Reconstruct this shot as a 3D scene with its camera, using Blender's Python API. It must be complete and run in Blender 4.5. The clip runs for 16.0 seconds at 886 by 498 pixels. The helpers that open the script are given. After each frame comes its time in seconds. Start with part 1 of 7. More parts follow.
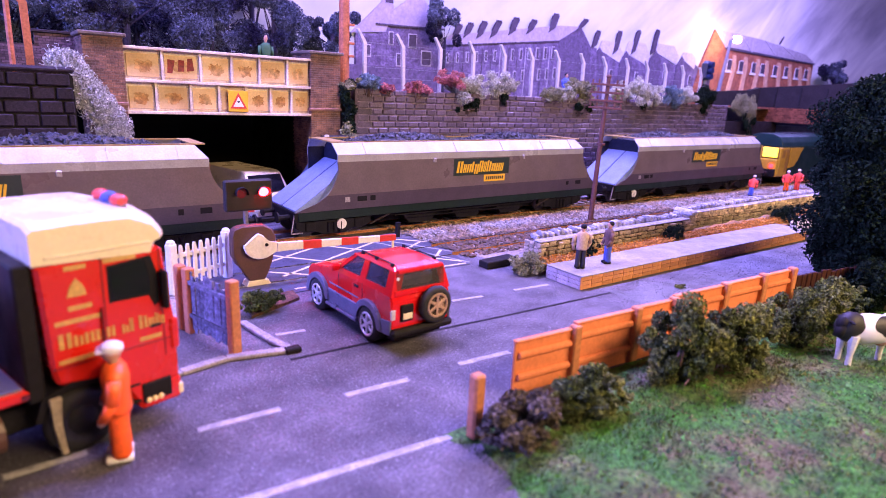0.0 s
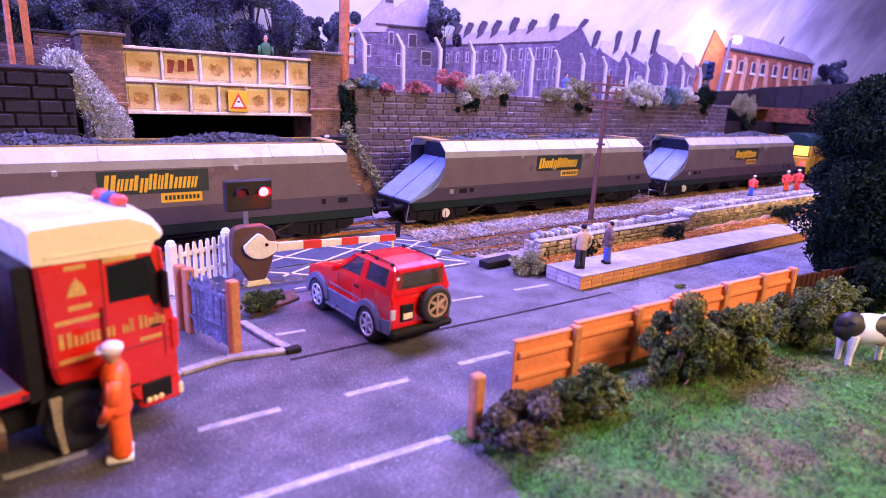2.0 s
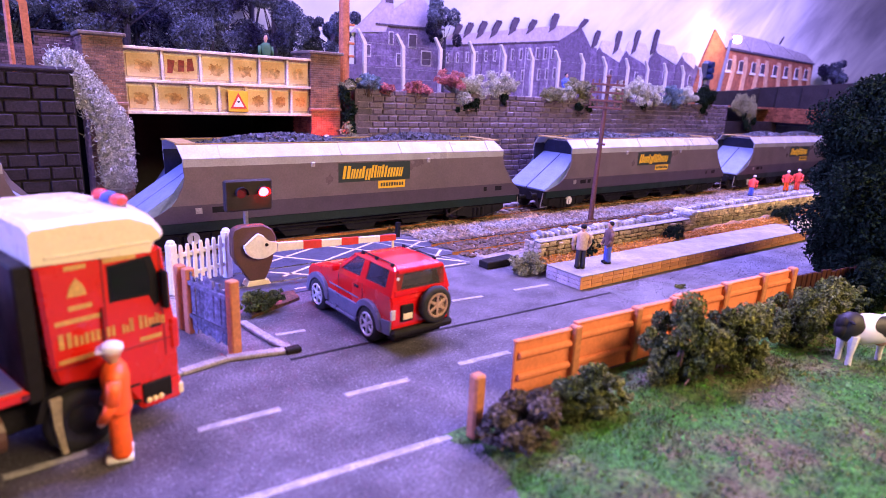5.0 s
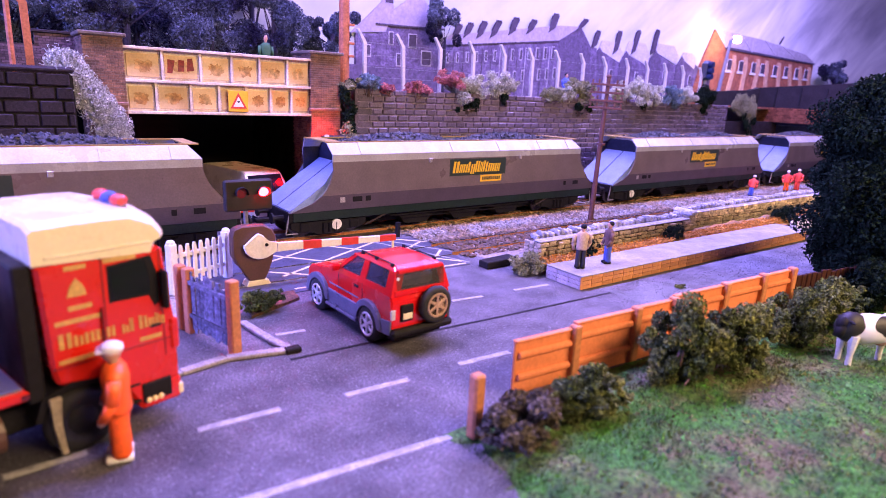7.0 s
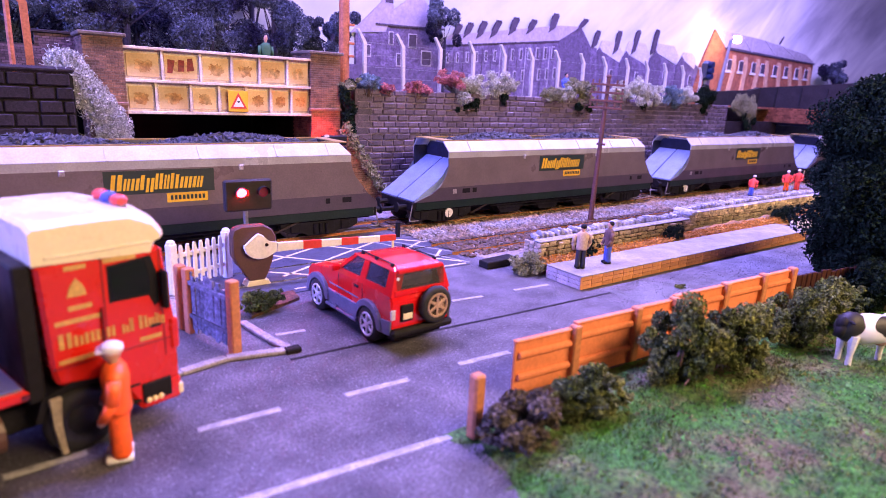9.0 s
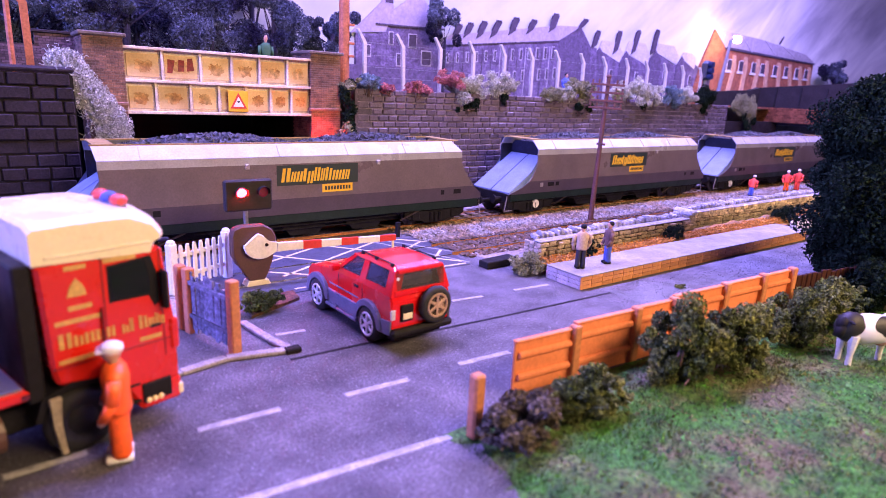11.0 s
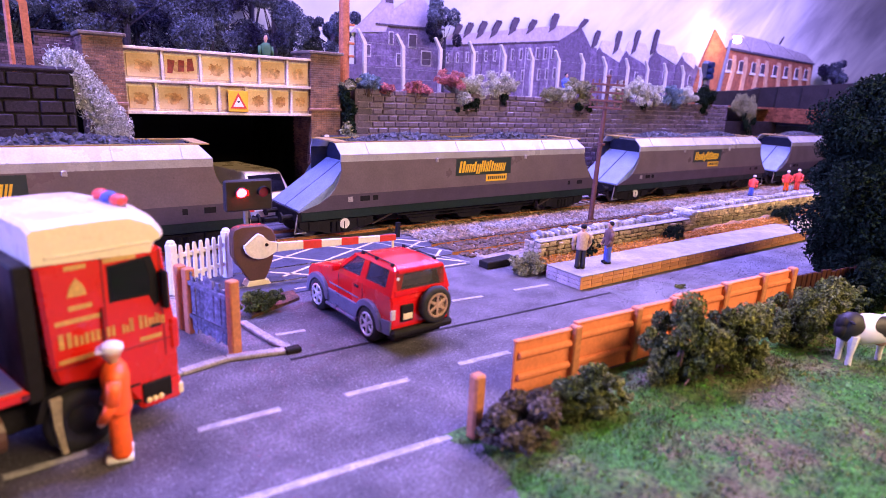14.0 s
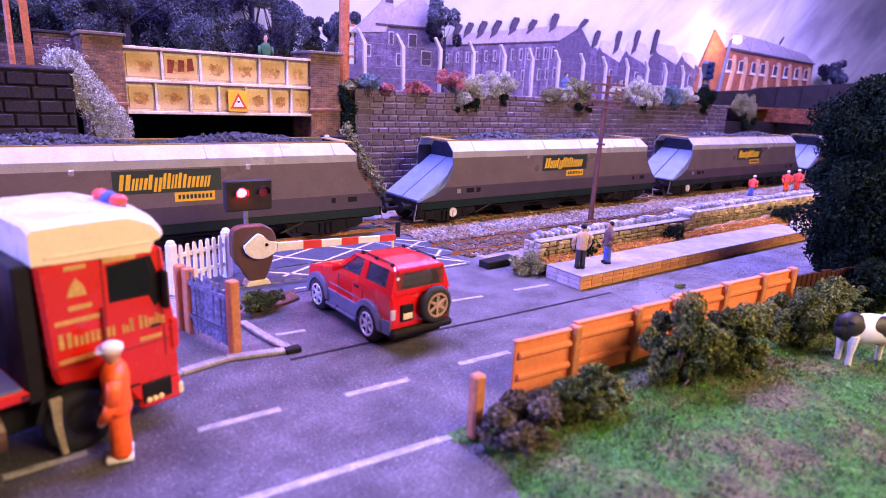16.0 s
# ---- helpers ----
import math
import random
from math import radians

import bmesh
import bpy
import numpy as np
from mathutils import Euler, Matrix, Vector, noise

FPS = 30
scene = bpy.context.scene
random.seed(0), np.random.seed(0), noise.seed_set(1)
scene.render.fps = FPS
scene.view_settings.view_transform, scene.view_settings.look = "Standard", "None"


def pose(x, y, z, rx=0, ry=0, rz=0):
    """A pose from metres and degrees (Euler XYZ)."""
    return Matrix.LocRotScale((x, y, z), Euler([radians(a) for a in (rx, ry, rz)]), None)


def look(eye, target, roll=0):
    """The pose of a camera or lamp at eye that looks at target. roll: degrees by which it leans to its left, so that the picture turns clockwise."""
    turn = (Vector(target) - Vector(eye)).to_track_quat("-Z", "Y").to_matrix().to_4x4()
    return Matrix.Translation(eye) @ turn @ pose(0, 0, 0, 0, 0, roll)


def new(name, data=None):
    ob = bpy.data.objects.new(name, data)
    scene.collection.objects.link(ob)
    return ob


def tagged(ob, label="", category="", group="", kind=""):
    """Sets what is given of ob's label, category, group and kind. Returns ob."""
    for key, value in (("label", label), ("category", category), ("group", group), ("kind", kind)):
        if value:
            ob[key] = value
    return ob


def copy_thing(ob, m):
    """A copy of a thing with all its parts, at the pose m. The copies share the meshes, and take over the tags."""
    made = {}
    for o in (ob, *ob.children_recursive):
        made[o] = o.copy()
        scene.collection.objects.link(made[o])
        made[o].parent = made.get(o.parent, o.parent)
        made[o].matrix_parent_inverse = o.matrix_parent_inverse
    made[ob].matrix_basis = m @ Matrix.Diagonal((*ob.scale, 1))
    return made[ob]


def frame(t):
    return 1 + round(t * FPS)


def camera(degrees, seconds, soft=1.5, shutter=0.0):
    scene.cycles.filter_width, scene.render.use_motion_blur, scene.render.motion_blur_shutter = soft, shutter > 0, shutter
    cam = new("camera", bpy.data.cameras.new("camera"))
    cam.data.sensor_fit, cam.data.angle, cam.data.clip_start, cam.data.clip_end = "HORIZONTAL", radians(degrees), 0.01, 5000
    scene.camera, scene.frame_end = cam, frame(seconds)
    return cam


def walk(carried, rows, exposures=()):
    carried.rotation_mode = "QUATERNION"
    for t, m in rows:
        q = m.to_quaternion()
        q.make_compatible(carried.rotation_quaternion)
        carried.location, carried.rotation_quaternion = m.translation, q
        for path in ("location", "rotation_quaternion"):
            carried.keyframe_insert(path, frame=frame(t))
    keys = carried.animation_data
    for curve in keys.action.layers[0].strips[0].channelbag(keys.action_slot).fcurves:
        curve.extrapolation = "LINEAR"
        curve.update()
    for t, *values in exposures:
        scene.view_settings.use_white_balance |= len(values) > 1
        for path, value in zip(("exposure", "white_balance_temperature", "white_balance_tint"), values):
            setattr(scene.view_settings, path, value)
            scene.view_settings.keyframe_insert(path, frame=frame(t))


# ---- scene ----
# A model railway at 1:76. Plan lengths below are in centimetres; C turns them into metres.
# x runs along the line, y away from the viewer, z up; 0 is the road surface.
C = 0.01
cam = camera(73.5, 16.0, soft=0.5)
EYE = (0.0, 0.0, 7.232 * C)
AHEAD = (0.58547652 * 0.3, 0.76930166 * 0.3, 7.232 * C - 0.25571898 * 0.3)
cam.data.dof.use_dof, cam.data.dof.focus_distance, cam.data.dof.aperture_fstop = True, 0.275, 20.0
walk(cam, [(0.0, look(EYE, AHEAD, 2.678)), (16.0, look(EYE, AHEAD, 2.678))])

# ---- light ----
world = bpy.data.worlds.new("hall")
scene.world = world
world.use_nodes = True
world.node_tree.nodes["Background"].inputs[0].default_value = (0.40, 0.26, 0.95, 1)
world.node_tree.nodes["Background"].inputs[1].default_value = 0.06
scene.view_settings.exposure = -0.06


def area_lamp(name, eye, target, size, power, colour):
    data = bpy.data.lights.new(name, "AREA")
    data.shape, data.size, data.size_y = "RECTANGLE", size[0] * C, size[1] * C
    data.energy, data.color = power, colour
    ob = new(name, data)
    ob.matrix_world = look([v * C for v in eye], [v * C for v in target])
    return ob


area_lamp("strip_light_cool", (44, 25.0, 36), (44, 22, 0), (112, 6), 15.3, (0.40, 0.303, 1.06))
area_lamp("strip_light_left", (-50, 28, 19), (14, 18, 0), (10, 30), 11.0, (0.22, 0.23, 1.0))
area_lamp("strip_light_warm", (23, -20, 26), (14, 13, 1), (34, 10), 3.4, (1.0, 0.67, 0.37))

# ---- building helpers ----
def G(x, y, z=0.0, rz=0.0, rx=0.0, ry=0.0):
    return pose(x * C, y * C, z * C, rx, ry, rz)


def thing(name, label, category, m=None, group="", kind="", ob=None):
    ob = ob or new(name)
    if ob.data is None:
        ob.empty_display_size = 0.01
    if m is not None:
        ob.matrix_basis = m
    return tagged(ob, label, category, group, kind)


def mesh_of(bm, material, smooth=False):
    bmesh.ops.recalc_face_normals(bm, faces=bm.faces)
    me = bpy.data.meshes.new("m")
    bm.to_mesh(me)
    bm.free()
    me.transform(Matrix.Scale(C, 4))
    for m in material if isinstance(material, (list, tuple)) else (material,):
        me.materials.append(m)
    if smooth:
        me.polygons.foreach_set("use_smooth", [True] * len(me.polygons))
    return me


def part(name, bm, material, parent=None, label="", m=None, smooth=False):
    ob = new(name, mesh_of(bm, material, smooth))
    if parent is not None:
        ob.parent = parent
    if m is not None:
        ob.matrix_basis = m
    if label:
        tagged(ob, label)
    return ob


def piece(name, me, parent, m):
    ob = new(name, me)
    ob.parent = parent
    ob.matrix_basis = m
    return ob


def put(bm, src):
    vs = {v: bm.verts.new(v.co) for v in src.verts}
    for f in src.faces:
        nf = bm.faces.new([vs[v] for v in f.verts])
        nf.material_index = f.material_index
    src.free()


def box(bm, x0, x1, y0, y1, z0, z1, bevel=0.0, m=None):
    t = bmesh.new()
    bmesh.ops.create_cube(t, size=1)
    for v in t.verts:
        v.co = Vector(((x0 + x1) / 2 + v.co.x * (x1 - x0), (y0 + y1) / 2 + v.co.y * (y1 - y0), (z0 + z1) / 2 + v.co.z * (z1 - z0)))
    if bevel:
        bmesh.ops.bevel(t, geom=list(t.edges), offset=bevel, segments=1, affect="EDGES")
    if m is not None:
        t.transform(m)
    put(bm, t)
    return bm


def prism(bm, pts, axis, a, b, bevel=0.0):
    """An outline pushed along an axis. Points are (x, z) for y, (y, z) for x, (x, y) for z."""
    t = bmesh.new()

    def at(p, d):
        return {"y": (p[0], d, p[1]), "x": (d, p[0], p[1]), "z": (p[0], p[1], d)}[axis]
    lo, hi = [t.verts.new(at(p, a)) for p in pts], [t.verts.new(at(p, b)) for p in pts]
    t.faces.new(lo)
    t.faces.new(hi[::-1])
    for i in range(len(pts)):
        j = (i + 1) % len(pts)
        t.faces.new((lo[i], hi[i], hi[j], lo[j]))
    if bevel:
        bmesh.ops.bevel(t, geom=list(t.edges), offset=bevel, segments=1, affect="EDGES")
    put(bm, t)
    return bm


def rod(bm, p, q, r, r2=None, n=8):
    t = bmesh.new()
    p, q = Vector(p), Vector(q)
    bmesh.ops.create_cone(t, cap_ends=True, segments=n, radius1=r, radius2=r if r2 is None else r2, depth=(q - p).length)
    t.transform(Matrix.Translation((p + q) / 2) @ (q - p).to_track_quat("Z", "Y").to_matrix().to_4x4())
    put(bm, t)
    return bm


def ball(bm, c, r, u=10, v=7):
    t = bmesh.new()
    bmesh.ops.create_uvsphere(t, u_segments=u, v_segments=v, radius=1)
    r = r if isinstance(r, (tuple, list)) else (r, r, r)
    t.transform(Matrix.Translation(c) @ Matrix.Diagonal((*r, 1)))
    put(bm, t)
    return bm


def torus(bm, c, R, r, axis="y", n=24, k=8):
    t = bmesh.new()
    rings = []
    for i in range(n):
        a = i / n * math.tau
        ring = []
        for j in range(k):
            b = j / k * math.tau
            d, h = R + r * math.cos(b), r * math.sin(b)
            p = {"y": (d * math.cos(a), h, d * math.sin(a)), "x": (h, d * math.cos(a), d * math.sin(a)), "z": (d * math.cos(a), d * math.sin(a), h)}[axis]
            ring.append(t.verts.new(Vector(c) + Vector(p)))
        rings.append(ring)
    for i in range(n):
        for j in range(k):
            t.faces.new((rings[i][j], rings[(i + 1) % n][j], rings[(i + 1) % n][(j + 1) % k], rings[i][(j + 1) % k]))
    put(bm, t)
    return bm


def B():
    return bmesh.new()


def raw_mesh(verts, faces, material):
    me = bpy.data.meshes.new("m")
    me.from_pydata((np.asarray(verts) * C).tolist(), [], faces if isinstance(faces, list) else faces.tolist())
    me.materials.append(material)
    return me


def leaves(blobs, n, size, material, seed, hollow=0.35, flat=1.0):
    """A crown of n small leaf tufts, spread over the outer shells of the blobs (centre, radii)."""
    rng = np.random.default_rng(seed)
    c = np.array([b[0] for b in blobs], float)
    r = np.array([b[1] if hasattr(b[1], "__len__") else (b[1],) * 3 for b in blobs], float)
    w = r.prod(1) ** (2 / 3)
    k = rng.choice(len(blobs), n, p=w / w.sum())
    d = rng.normal(size=(n, 3))
    d /= np.linalg.norm(d, axis=1)[:, None]
    rad = hollow + (1.08 - hollow) * rng.random(n) ** 0.6
    at = c[k] + d * r[k] * rad[:, None]
    a = rng.normal(size=(n, 3))
    a /= np.linalg.norm(a, axis=1)[:, None]
    b = np.cross(a, rng.normal(size=(n, 3)))
    b /= np.linalg.norm(b, axis=1)[:, None]
    nn = np.cross(a, b)
    s = (size * (0.55 + 0.9 * rng.random(n)))[:, None]
    v = np.stack([at - a * s * 0.6, at + b * s * 0.42 + nn * s * 0.2, at + a * s * 0.7, at - b * s * 0.42 + nn * s * 0.2], 1).reshape(-1, 3)
    i = np.arange(n)[:, None] * 4
    f = np.concatenate([i + np.array([[0, 1, 2]]), i + np.array([[0, 2, 3]])], 0)
    return raw_mesh(v, f, material)


def stones(n, lo, hi, size, material, seed, height=None):
    """Loose broken stones over a rectangle; height(x, y) gives the bed."""
    rng = np.random.default_rng(seed)
    base = np.array([[1, 0, 0], [-0.5, 0.87, 0], [-0.5, -0.87, 0], [0.1, 0.1, 0.8]])
    xy = np.c_[rng.uniform(lo[0], hi[0], n), rng.uniform(lo[1], hi[1], n)]
    z = np.array([height(x, y) for x, y in xy]) if height else np.zeros(n)
    a = rng.random(n) * math.tau
    s = size * (0.5 + rng.random(n))
    v = np.zeros((n, 4, 3))
    jit = rng.normal(scale=0.25, size=(n, 4, 3))
    p = base[None] + jit
    ca, sa = np.cos(a)[:, None], np.sin(a)[:, None]
    v[:, :, 0] = xy[:, :1] + (p[:, :, 0] * ca - p[:, :, 1] * sa) * s[:, None]
    v[:, :, 1] = xy[:, 1:] + (p[:, :, 0] * sa + p[:, :, 1] * ca) * s[:, None]
    v[:, :, 2] = z[:, None] + p[:, :, 2] * s[:, None] * 0.9
    i = np.arange(n)[:, None] * 4
    f = np.concatenate([i + np.array([q]) for q in ((0, 1, 3), (1, 2, 3), (2, 0, 3))], 0)
    return raw_mesh(v.reshape(-1, 3), f, material)


# ---- materials ----
def surface(name, colour, rough=0.6, metal=0.0, vary=0.25, fine=30.0, coarse=1.2, bump=0.15, other=None, spots=0.0, island=0.0, glow=0.0, gloss=0.5, obj_random=0.0, ridge=None, coat=0.0):
    """Grain at two scales (per centimetre), a second colour in patches, relief, and a shade of its own for each piece."""
    m = bpy.data.materials.new(name)
    m.use_nodes = True
    nt = m.node_tree
    n, link = nt.nodes, nt.links.new
    bs = n["Principled BSDF"]
    tc = n.new("ShaderNodeTexCoord")
    mp = n.new("ShaderNodeVectorMath")
    mp.operation = "MULTIPLY"
    mp.inputs[1].default_value = (100, 100, 100)
    link(tc.outputs["Object"], mp.inputs[0])

    def noise_at(scale, detail=4.0, rg=0.6):
        x = n.new("ShaderNodeTexNoise")
        x.inputs["Scale"].default_value, x.inputs["Detail"].default_value, x.inputs["Roughness"].default_value = scale, detail, rg
        link(mp.outputs[0], x.inputs["Vector"])
        return x.outputs["Fac"]

    def ramp(src, a, b, lo=0.35, hi=0.65):
        x = n.new("ShaderNodeMapRange")
        x.inputs[1].default_value, x.inputs[2].default_value, x.inputs[3].default_value, x.inputs[4].default_value = lo, hi, a, b
        link(src, x.inputs[0])
        return x.outputs[0]

    def mix(fac, a, b, kind="MIX"):
        x = n.new("ShaderNodeMix")
        x.data_type, x.blend_type = "RGBA", kind
        for sock, val in ((x.inputs[0], fac), (x.inputs[6], a), (x.inputs[7], b)):
            if isinstance(val, (int, float)):
                sock.default_value = val
            elif isinstance(val, tuple):
                sock.default_value = (*val, 1)
            else:
                link(val, sock)
        return x.outputs[2]
    fine_n, coarse_n = noise_at(fine), noise_at(coarse, 6.0)
    col = tuple(colour)
    if other:
        col = mix(ramp(coarse_n, 0, 1, 0.42, 0.6), col, tuple(other))
    f1, f2 = ramp(fine_n, 1 - vary, 1 + vary), ramp(noise_at(coarse * 2.3 + 0.3, 5.0), 1 - vary * 0.8, 1 + vary * 0.6)
    mu = n.new("ShaderNodeMath")
    mu.operation = "MULTIPLY"
    link(f1, mu.inputs[0])
    link(f2, mu.inputs[1])
    val = mu.outputs[0]
    for amount, src, sock in ((island, "ShaderNodeNewGeometry", "Random Per Island"), (obj_random, "ShaderNodeObjectInfo", "Random")):
        if amount:
            r = n.new(src)
            m2 = n.new("ShaderNodeMath")
            m2.operation = "MULTIPLY"
            link(val, m2.inputs[0])
            link(ramp(r.outputs[sock], 1 - amount, 1 + amount, 0, 1), m2.inputs[1])
            val = m2.outputs[0]
    cx = n.new("ShaderNodeVectorMath")
    cx.operation = "SCALE"
    if isinstance(col, tuple):
        cx.inputs[0].default_value = col
    else:
        link(col, cx.inputs[0])
    link(val, cx.inputs["Scale"])
    out = cx.outputs[0]
    if spots:
        out = mix(ramp(noise_at(fine * 0.8, 1.0), 0, spots, 0.66, 0.7), out, (0.8, 0.78, 0.82))
    link(out, bs.inputs["Base Color"])
    link(ramp(coarse_n, max(rough - 0.12, 0.02), min(rough + 0.12, 1)), bs.inputs["Roughness"])
    bs.inputs["Metallic"].default_value = metal
    bs.inputs["Specular IOR Level"].default_value = gloss
    bs.inputs["Coat Weight"].default_value = coat
    if bump:
        bp = n.new("ShaderNodeBump")
        bp.inputs["Strength"].default_value, bp.inputs["Distance"].default_value = min(bump * 3, 1), 0.0004 * max(bump, 0.1)
        link(fine_n, bp.inputs["Height"])
        link(bp.outputs[0], bs.inputs["Normal"])
    if glow:
        bs.inputs["Emission Color"].default_value, bs.inputs["Emission Strength"].default_value = (*colour, 1), glow
    return m


def glass(name, tint, rough=0.05):
    m = surface(name, tint, rough, vary=0.1, bump=0, gloss=0.9)
    m.node_tree.nodes["Principled BSDF"].inputs["Transmission Weight"].default_value = 0.35
    return m


ASPHALT = surface("asphalt", (0.099, 0.092, 0.112), 0.66, vary=0.6, fine=17, coarse=0.16, bump=1.0, other=(0.081, 0.075, 0.092), spots=0.26)
TARMAC_DARK = surface("crossing_deck", (0.055, 0.055, 0.085), 0.6, vary=0.3, fine=25, coarse=0.8, bump=0.3)
ROAD_PAINT = surface("road_paint", (0.38, 0.375, 0.385), 0.6, vary=0.25, fine=22, coarse=2.5, bump=0.2, other=(0.26, 0.255, 0.27))
HATCH_PAINT = surface("hatch_paint", (0.62, 0.53, 0.34), 0.6, vary=0.3, fine=22, coarse=2.5, bump=0.2)
GRAVEL = surface("gravel", (0.135, 0.137, 0.160), 0.9, vary=0.4, fine=20, coarse=0.2, bump=1.0, spots=0.3, other=(0.115, 0.114, 0.135))
BALLAST = surface("ballast", (0.26, 0.245, 0.24), 0.9, vary=0.35, fine=9, coarse=0.5, bump=0.6, other=(0.22, 0.16, 0.11), island=0.5)
GRASS = surface("grass", (0.030, 0.125, 0.010), 0.9, vary=0.55, fine=10, coarse=0.55, bump=0.9, other=(0.095, 0.092, 0.045), island=0.55)
EARTH = surface("earth", (0.38, 0.18, 0.05), 0.95, vary=0.45, fine=10, coarse=0.9, bump=1.0, other=(0.20, 0.15, 0.08), island=0.3)
DRY_GRASS = surface("dry_grass", (0.58, 0.27, 0.05), 0.95, vary=0.35, fine=12, coarse=1.2, bump=0.4, island=0.4)
WALL_STONE = surface("retaining_stone", (0.135, 0.100, 0.135), 0.42, vary=0.35, fine=14, coarse=0.7, bump=0.4, other=(0.105, 0.080, 0.112), obj_random=0.25, island=0.22, gloss=0.5)
# joint made pale to stand for light along the blocks' edges
LIT_JOINT = surface("lit_joint", (0.32, 0.26, 0.32), 0.8, vary=0.3, fine=18, coarse=0.9, bump=0.3)
DARK_STONE = surface("dark_stone", (0.022, 0.016, 0.020), 0.7, vary=0.3, fine=14, coarse=0.7, bump=0.5, obj_random=0.2, gloss=0.2)
BRICK = surface("brick", (0.25, 0.125, 0.075), 0.8, vary=0.3, fine=12, coarse=0.7, bump=0.4, other=(0.12, 0.07, 0.055), island=0.4)
MORTAR = surface("mortar", (0.24, 0.19, 0.17), 0.9, vary=0.25, fine=15, coarse=1.0, bump=0.3)
GIRDER = surface("girder_paint", (0.72, 0.63, 0.50), 0.55, vary=0.15, fine=12, coarse=0.9, bump=0.15, other=(0.52, 0.42, 0.31))
GIRDER_PANEL = surface("girder_panel", (0.72, 0.52, 0.27), 0.6, vary=0.08, fine=10, coarse=0.9, bump=0.1, other=(0.62, 0.41, 0.19), obj_random=0.15)
RAIL = surface("rusty_rail", (0.42, 0.16, 0.06), 0.6, metal=0.2, vary=0.3, fine=14, coarse=1.0, bump=0.2)
RAIL_TOP = surface("rail_head", (0.55, 0.52, 0.52), 0.25, metal=1.0, vary=0.15, fine=14, coarse=1.0, bump=0.0)
SLEEPER = surface("sleeper", (0.085, 0.050, 0.035), 0.85, vary=0.35, fine=12, coarse=1.3, bump=0.4, obj_random=0.3)
WAGON_GREY = surface("wagon_grey", (0.15, 0.115, 0.122), 0.38, vary=0.1, fine=16, coarse=0.35, bump=0.05, other=(0.13, 0.10, 0.107), gloss=0.5)
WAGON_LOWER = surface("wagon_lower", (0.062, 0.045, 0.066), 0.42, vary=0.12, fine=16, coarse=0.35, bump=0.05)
WAGON_SILVER = surface("wagon_silver", (0.43, 0.425, 0.44), 0.36, vary=0.1, fine=14, coarse=0.5, bump=0.05, metal=0.15, other=(0.36, 0.35, 0.365))
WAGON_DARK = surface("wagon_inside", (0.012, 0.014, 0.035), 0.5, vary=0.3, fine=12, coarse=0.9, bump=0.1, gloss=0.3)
WAGON_PLATE = surface("slope_plate", (0.22, 0.29, 0.46), 0.4, vary=0.12, fine=12, coarse=0.6, bump=0.05)
WAGON_GREEN = surface("solebar_green", (0.008, 0.020, 0.016), 0.45, vary=0.2, fine=14, coarse=0.8, bump=0.05, gloss=0.3)
UNDERFRAME = surface("underframe_black", (0.010, 0.009, 0.012), 0.7, vary=0.3, fine=12, coarse=0.9, bump=0.15, gloss=0.2)
STEEL = surface("worn_steel", (0.45, 0.42, 0.40), 0.4, metal=0.7, vary=0.25, fine=14, coarse=1.2, bump=0.1)
COAL = surface("coal", (0.030, 0.031, 0.040), 0.5, vary=0.4, fine=9, coarse=1.1, bump=0.8, island=0.5)
YELLOW = surface("warning_yellow", (0.80, 0.48, 0.03), 0.4, vary=0.1, fine=14, coarse=1.0, bump=0.05)
LOCO_GREEN = surface("loco_green", (0.006, 0.026, 0.024), 0.45, vary=0.15, fine=12, coarse=0.5, bump=0.04, gloss=0.3)
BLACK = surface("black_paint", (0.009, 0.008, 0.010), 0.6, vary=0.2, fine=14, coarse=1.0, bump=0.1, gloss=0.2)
WHITE = surface("white_paint", (0.78, 0.76, 0.74), 0.45, vary=0.08, fine=14, coarse=1.0, bump=0.08)
CREAM = surface("cream_paint", (0.80, 0.70, 0.50), 0.3, vary=0.04, fine=12, coarse=0.8, bump=0.03, coat=0.3)
RED = surface("red_paint", (0.60, 0.016, 0.008), 0.25, vary=0.05, fine=12, coarse=0.6, bump=0.02, coat=0.5)
CAR_RED = surface("car_red", (0.64, 0.008, 0.012), 0.25, vary=0.05, fine=12, coarse=0.6, bump=0.02, coat=0.5)
RED_MATT = surface("sign_red", (0.62, 0.04, 0.03), 0.5, vary=0.1, fine=12, coarse=0.8, bump=0.05)
CLADDING = surface("silver_cladding", (0.15, 0.155, 0.23), 0.36, metal=0.3, vary=0.1, fine=14, coarse=0.8, bump=0.05)
TYRE = surface("tyre", (0.016, 0.016, 0.018), 0.75, vary=0.2, fine=14, coarse=1.0, bump=0.3)
WHEEL_RIM = surface("wheel_rim", (0.66, 0.66, 0.70), 0.35, metal=0.35, vary=0.1, fine=12, coarse=1.0, bump=0.05)
BROWN = surface("machine_brown", (0.085, 0.04, 0.03), 0.5, vary=0.12, fine=14, coarse=0.9, bump=0.08)
GLASS_DARK = glass("dark_glass", (0.010, 0.010, 0.016))
GLASS_DARK.node_tree.nodes["Principled BSDF"].inputs["Specular IOR Level"].default_value = 0.45
WOOD = surface("fence_wood", (0.70, 0.225, 0.10), 0.6, vary=0.08, fine=9, coarse=0.8, bump=0.05, other=(0.66, 0.205, 0.09), obj_random=0.06, gloss=0.3)
WOOD_POST = surface("fence_post", (0.50, 0.19, 0.085), 0.6, vary=0.15, fine=9, coarse=0.8, bump=0.1, obj_random=0.1)
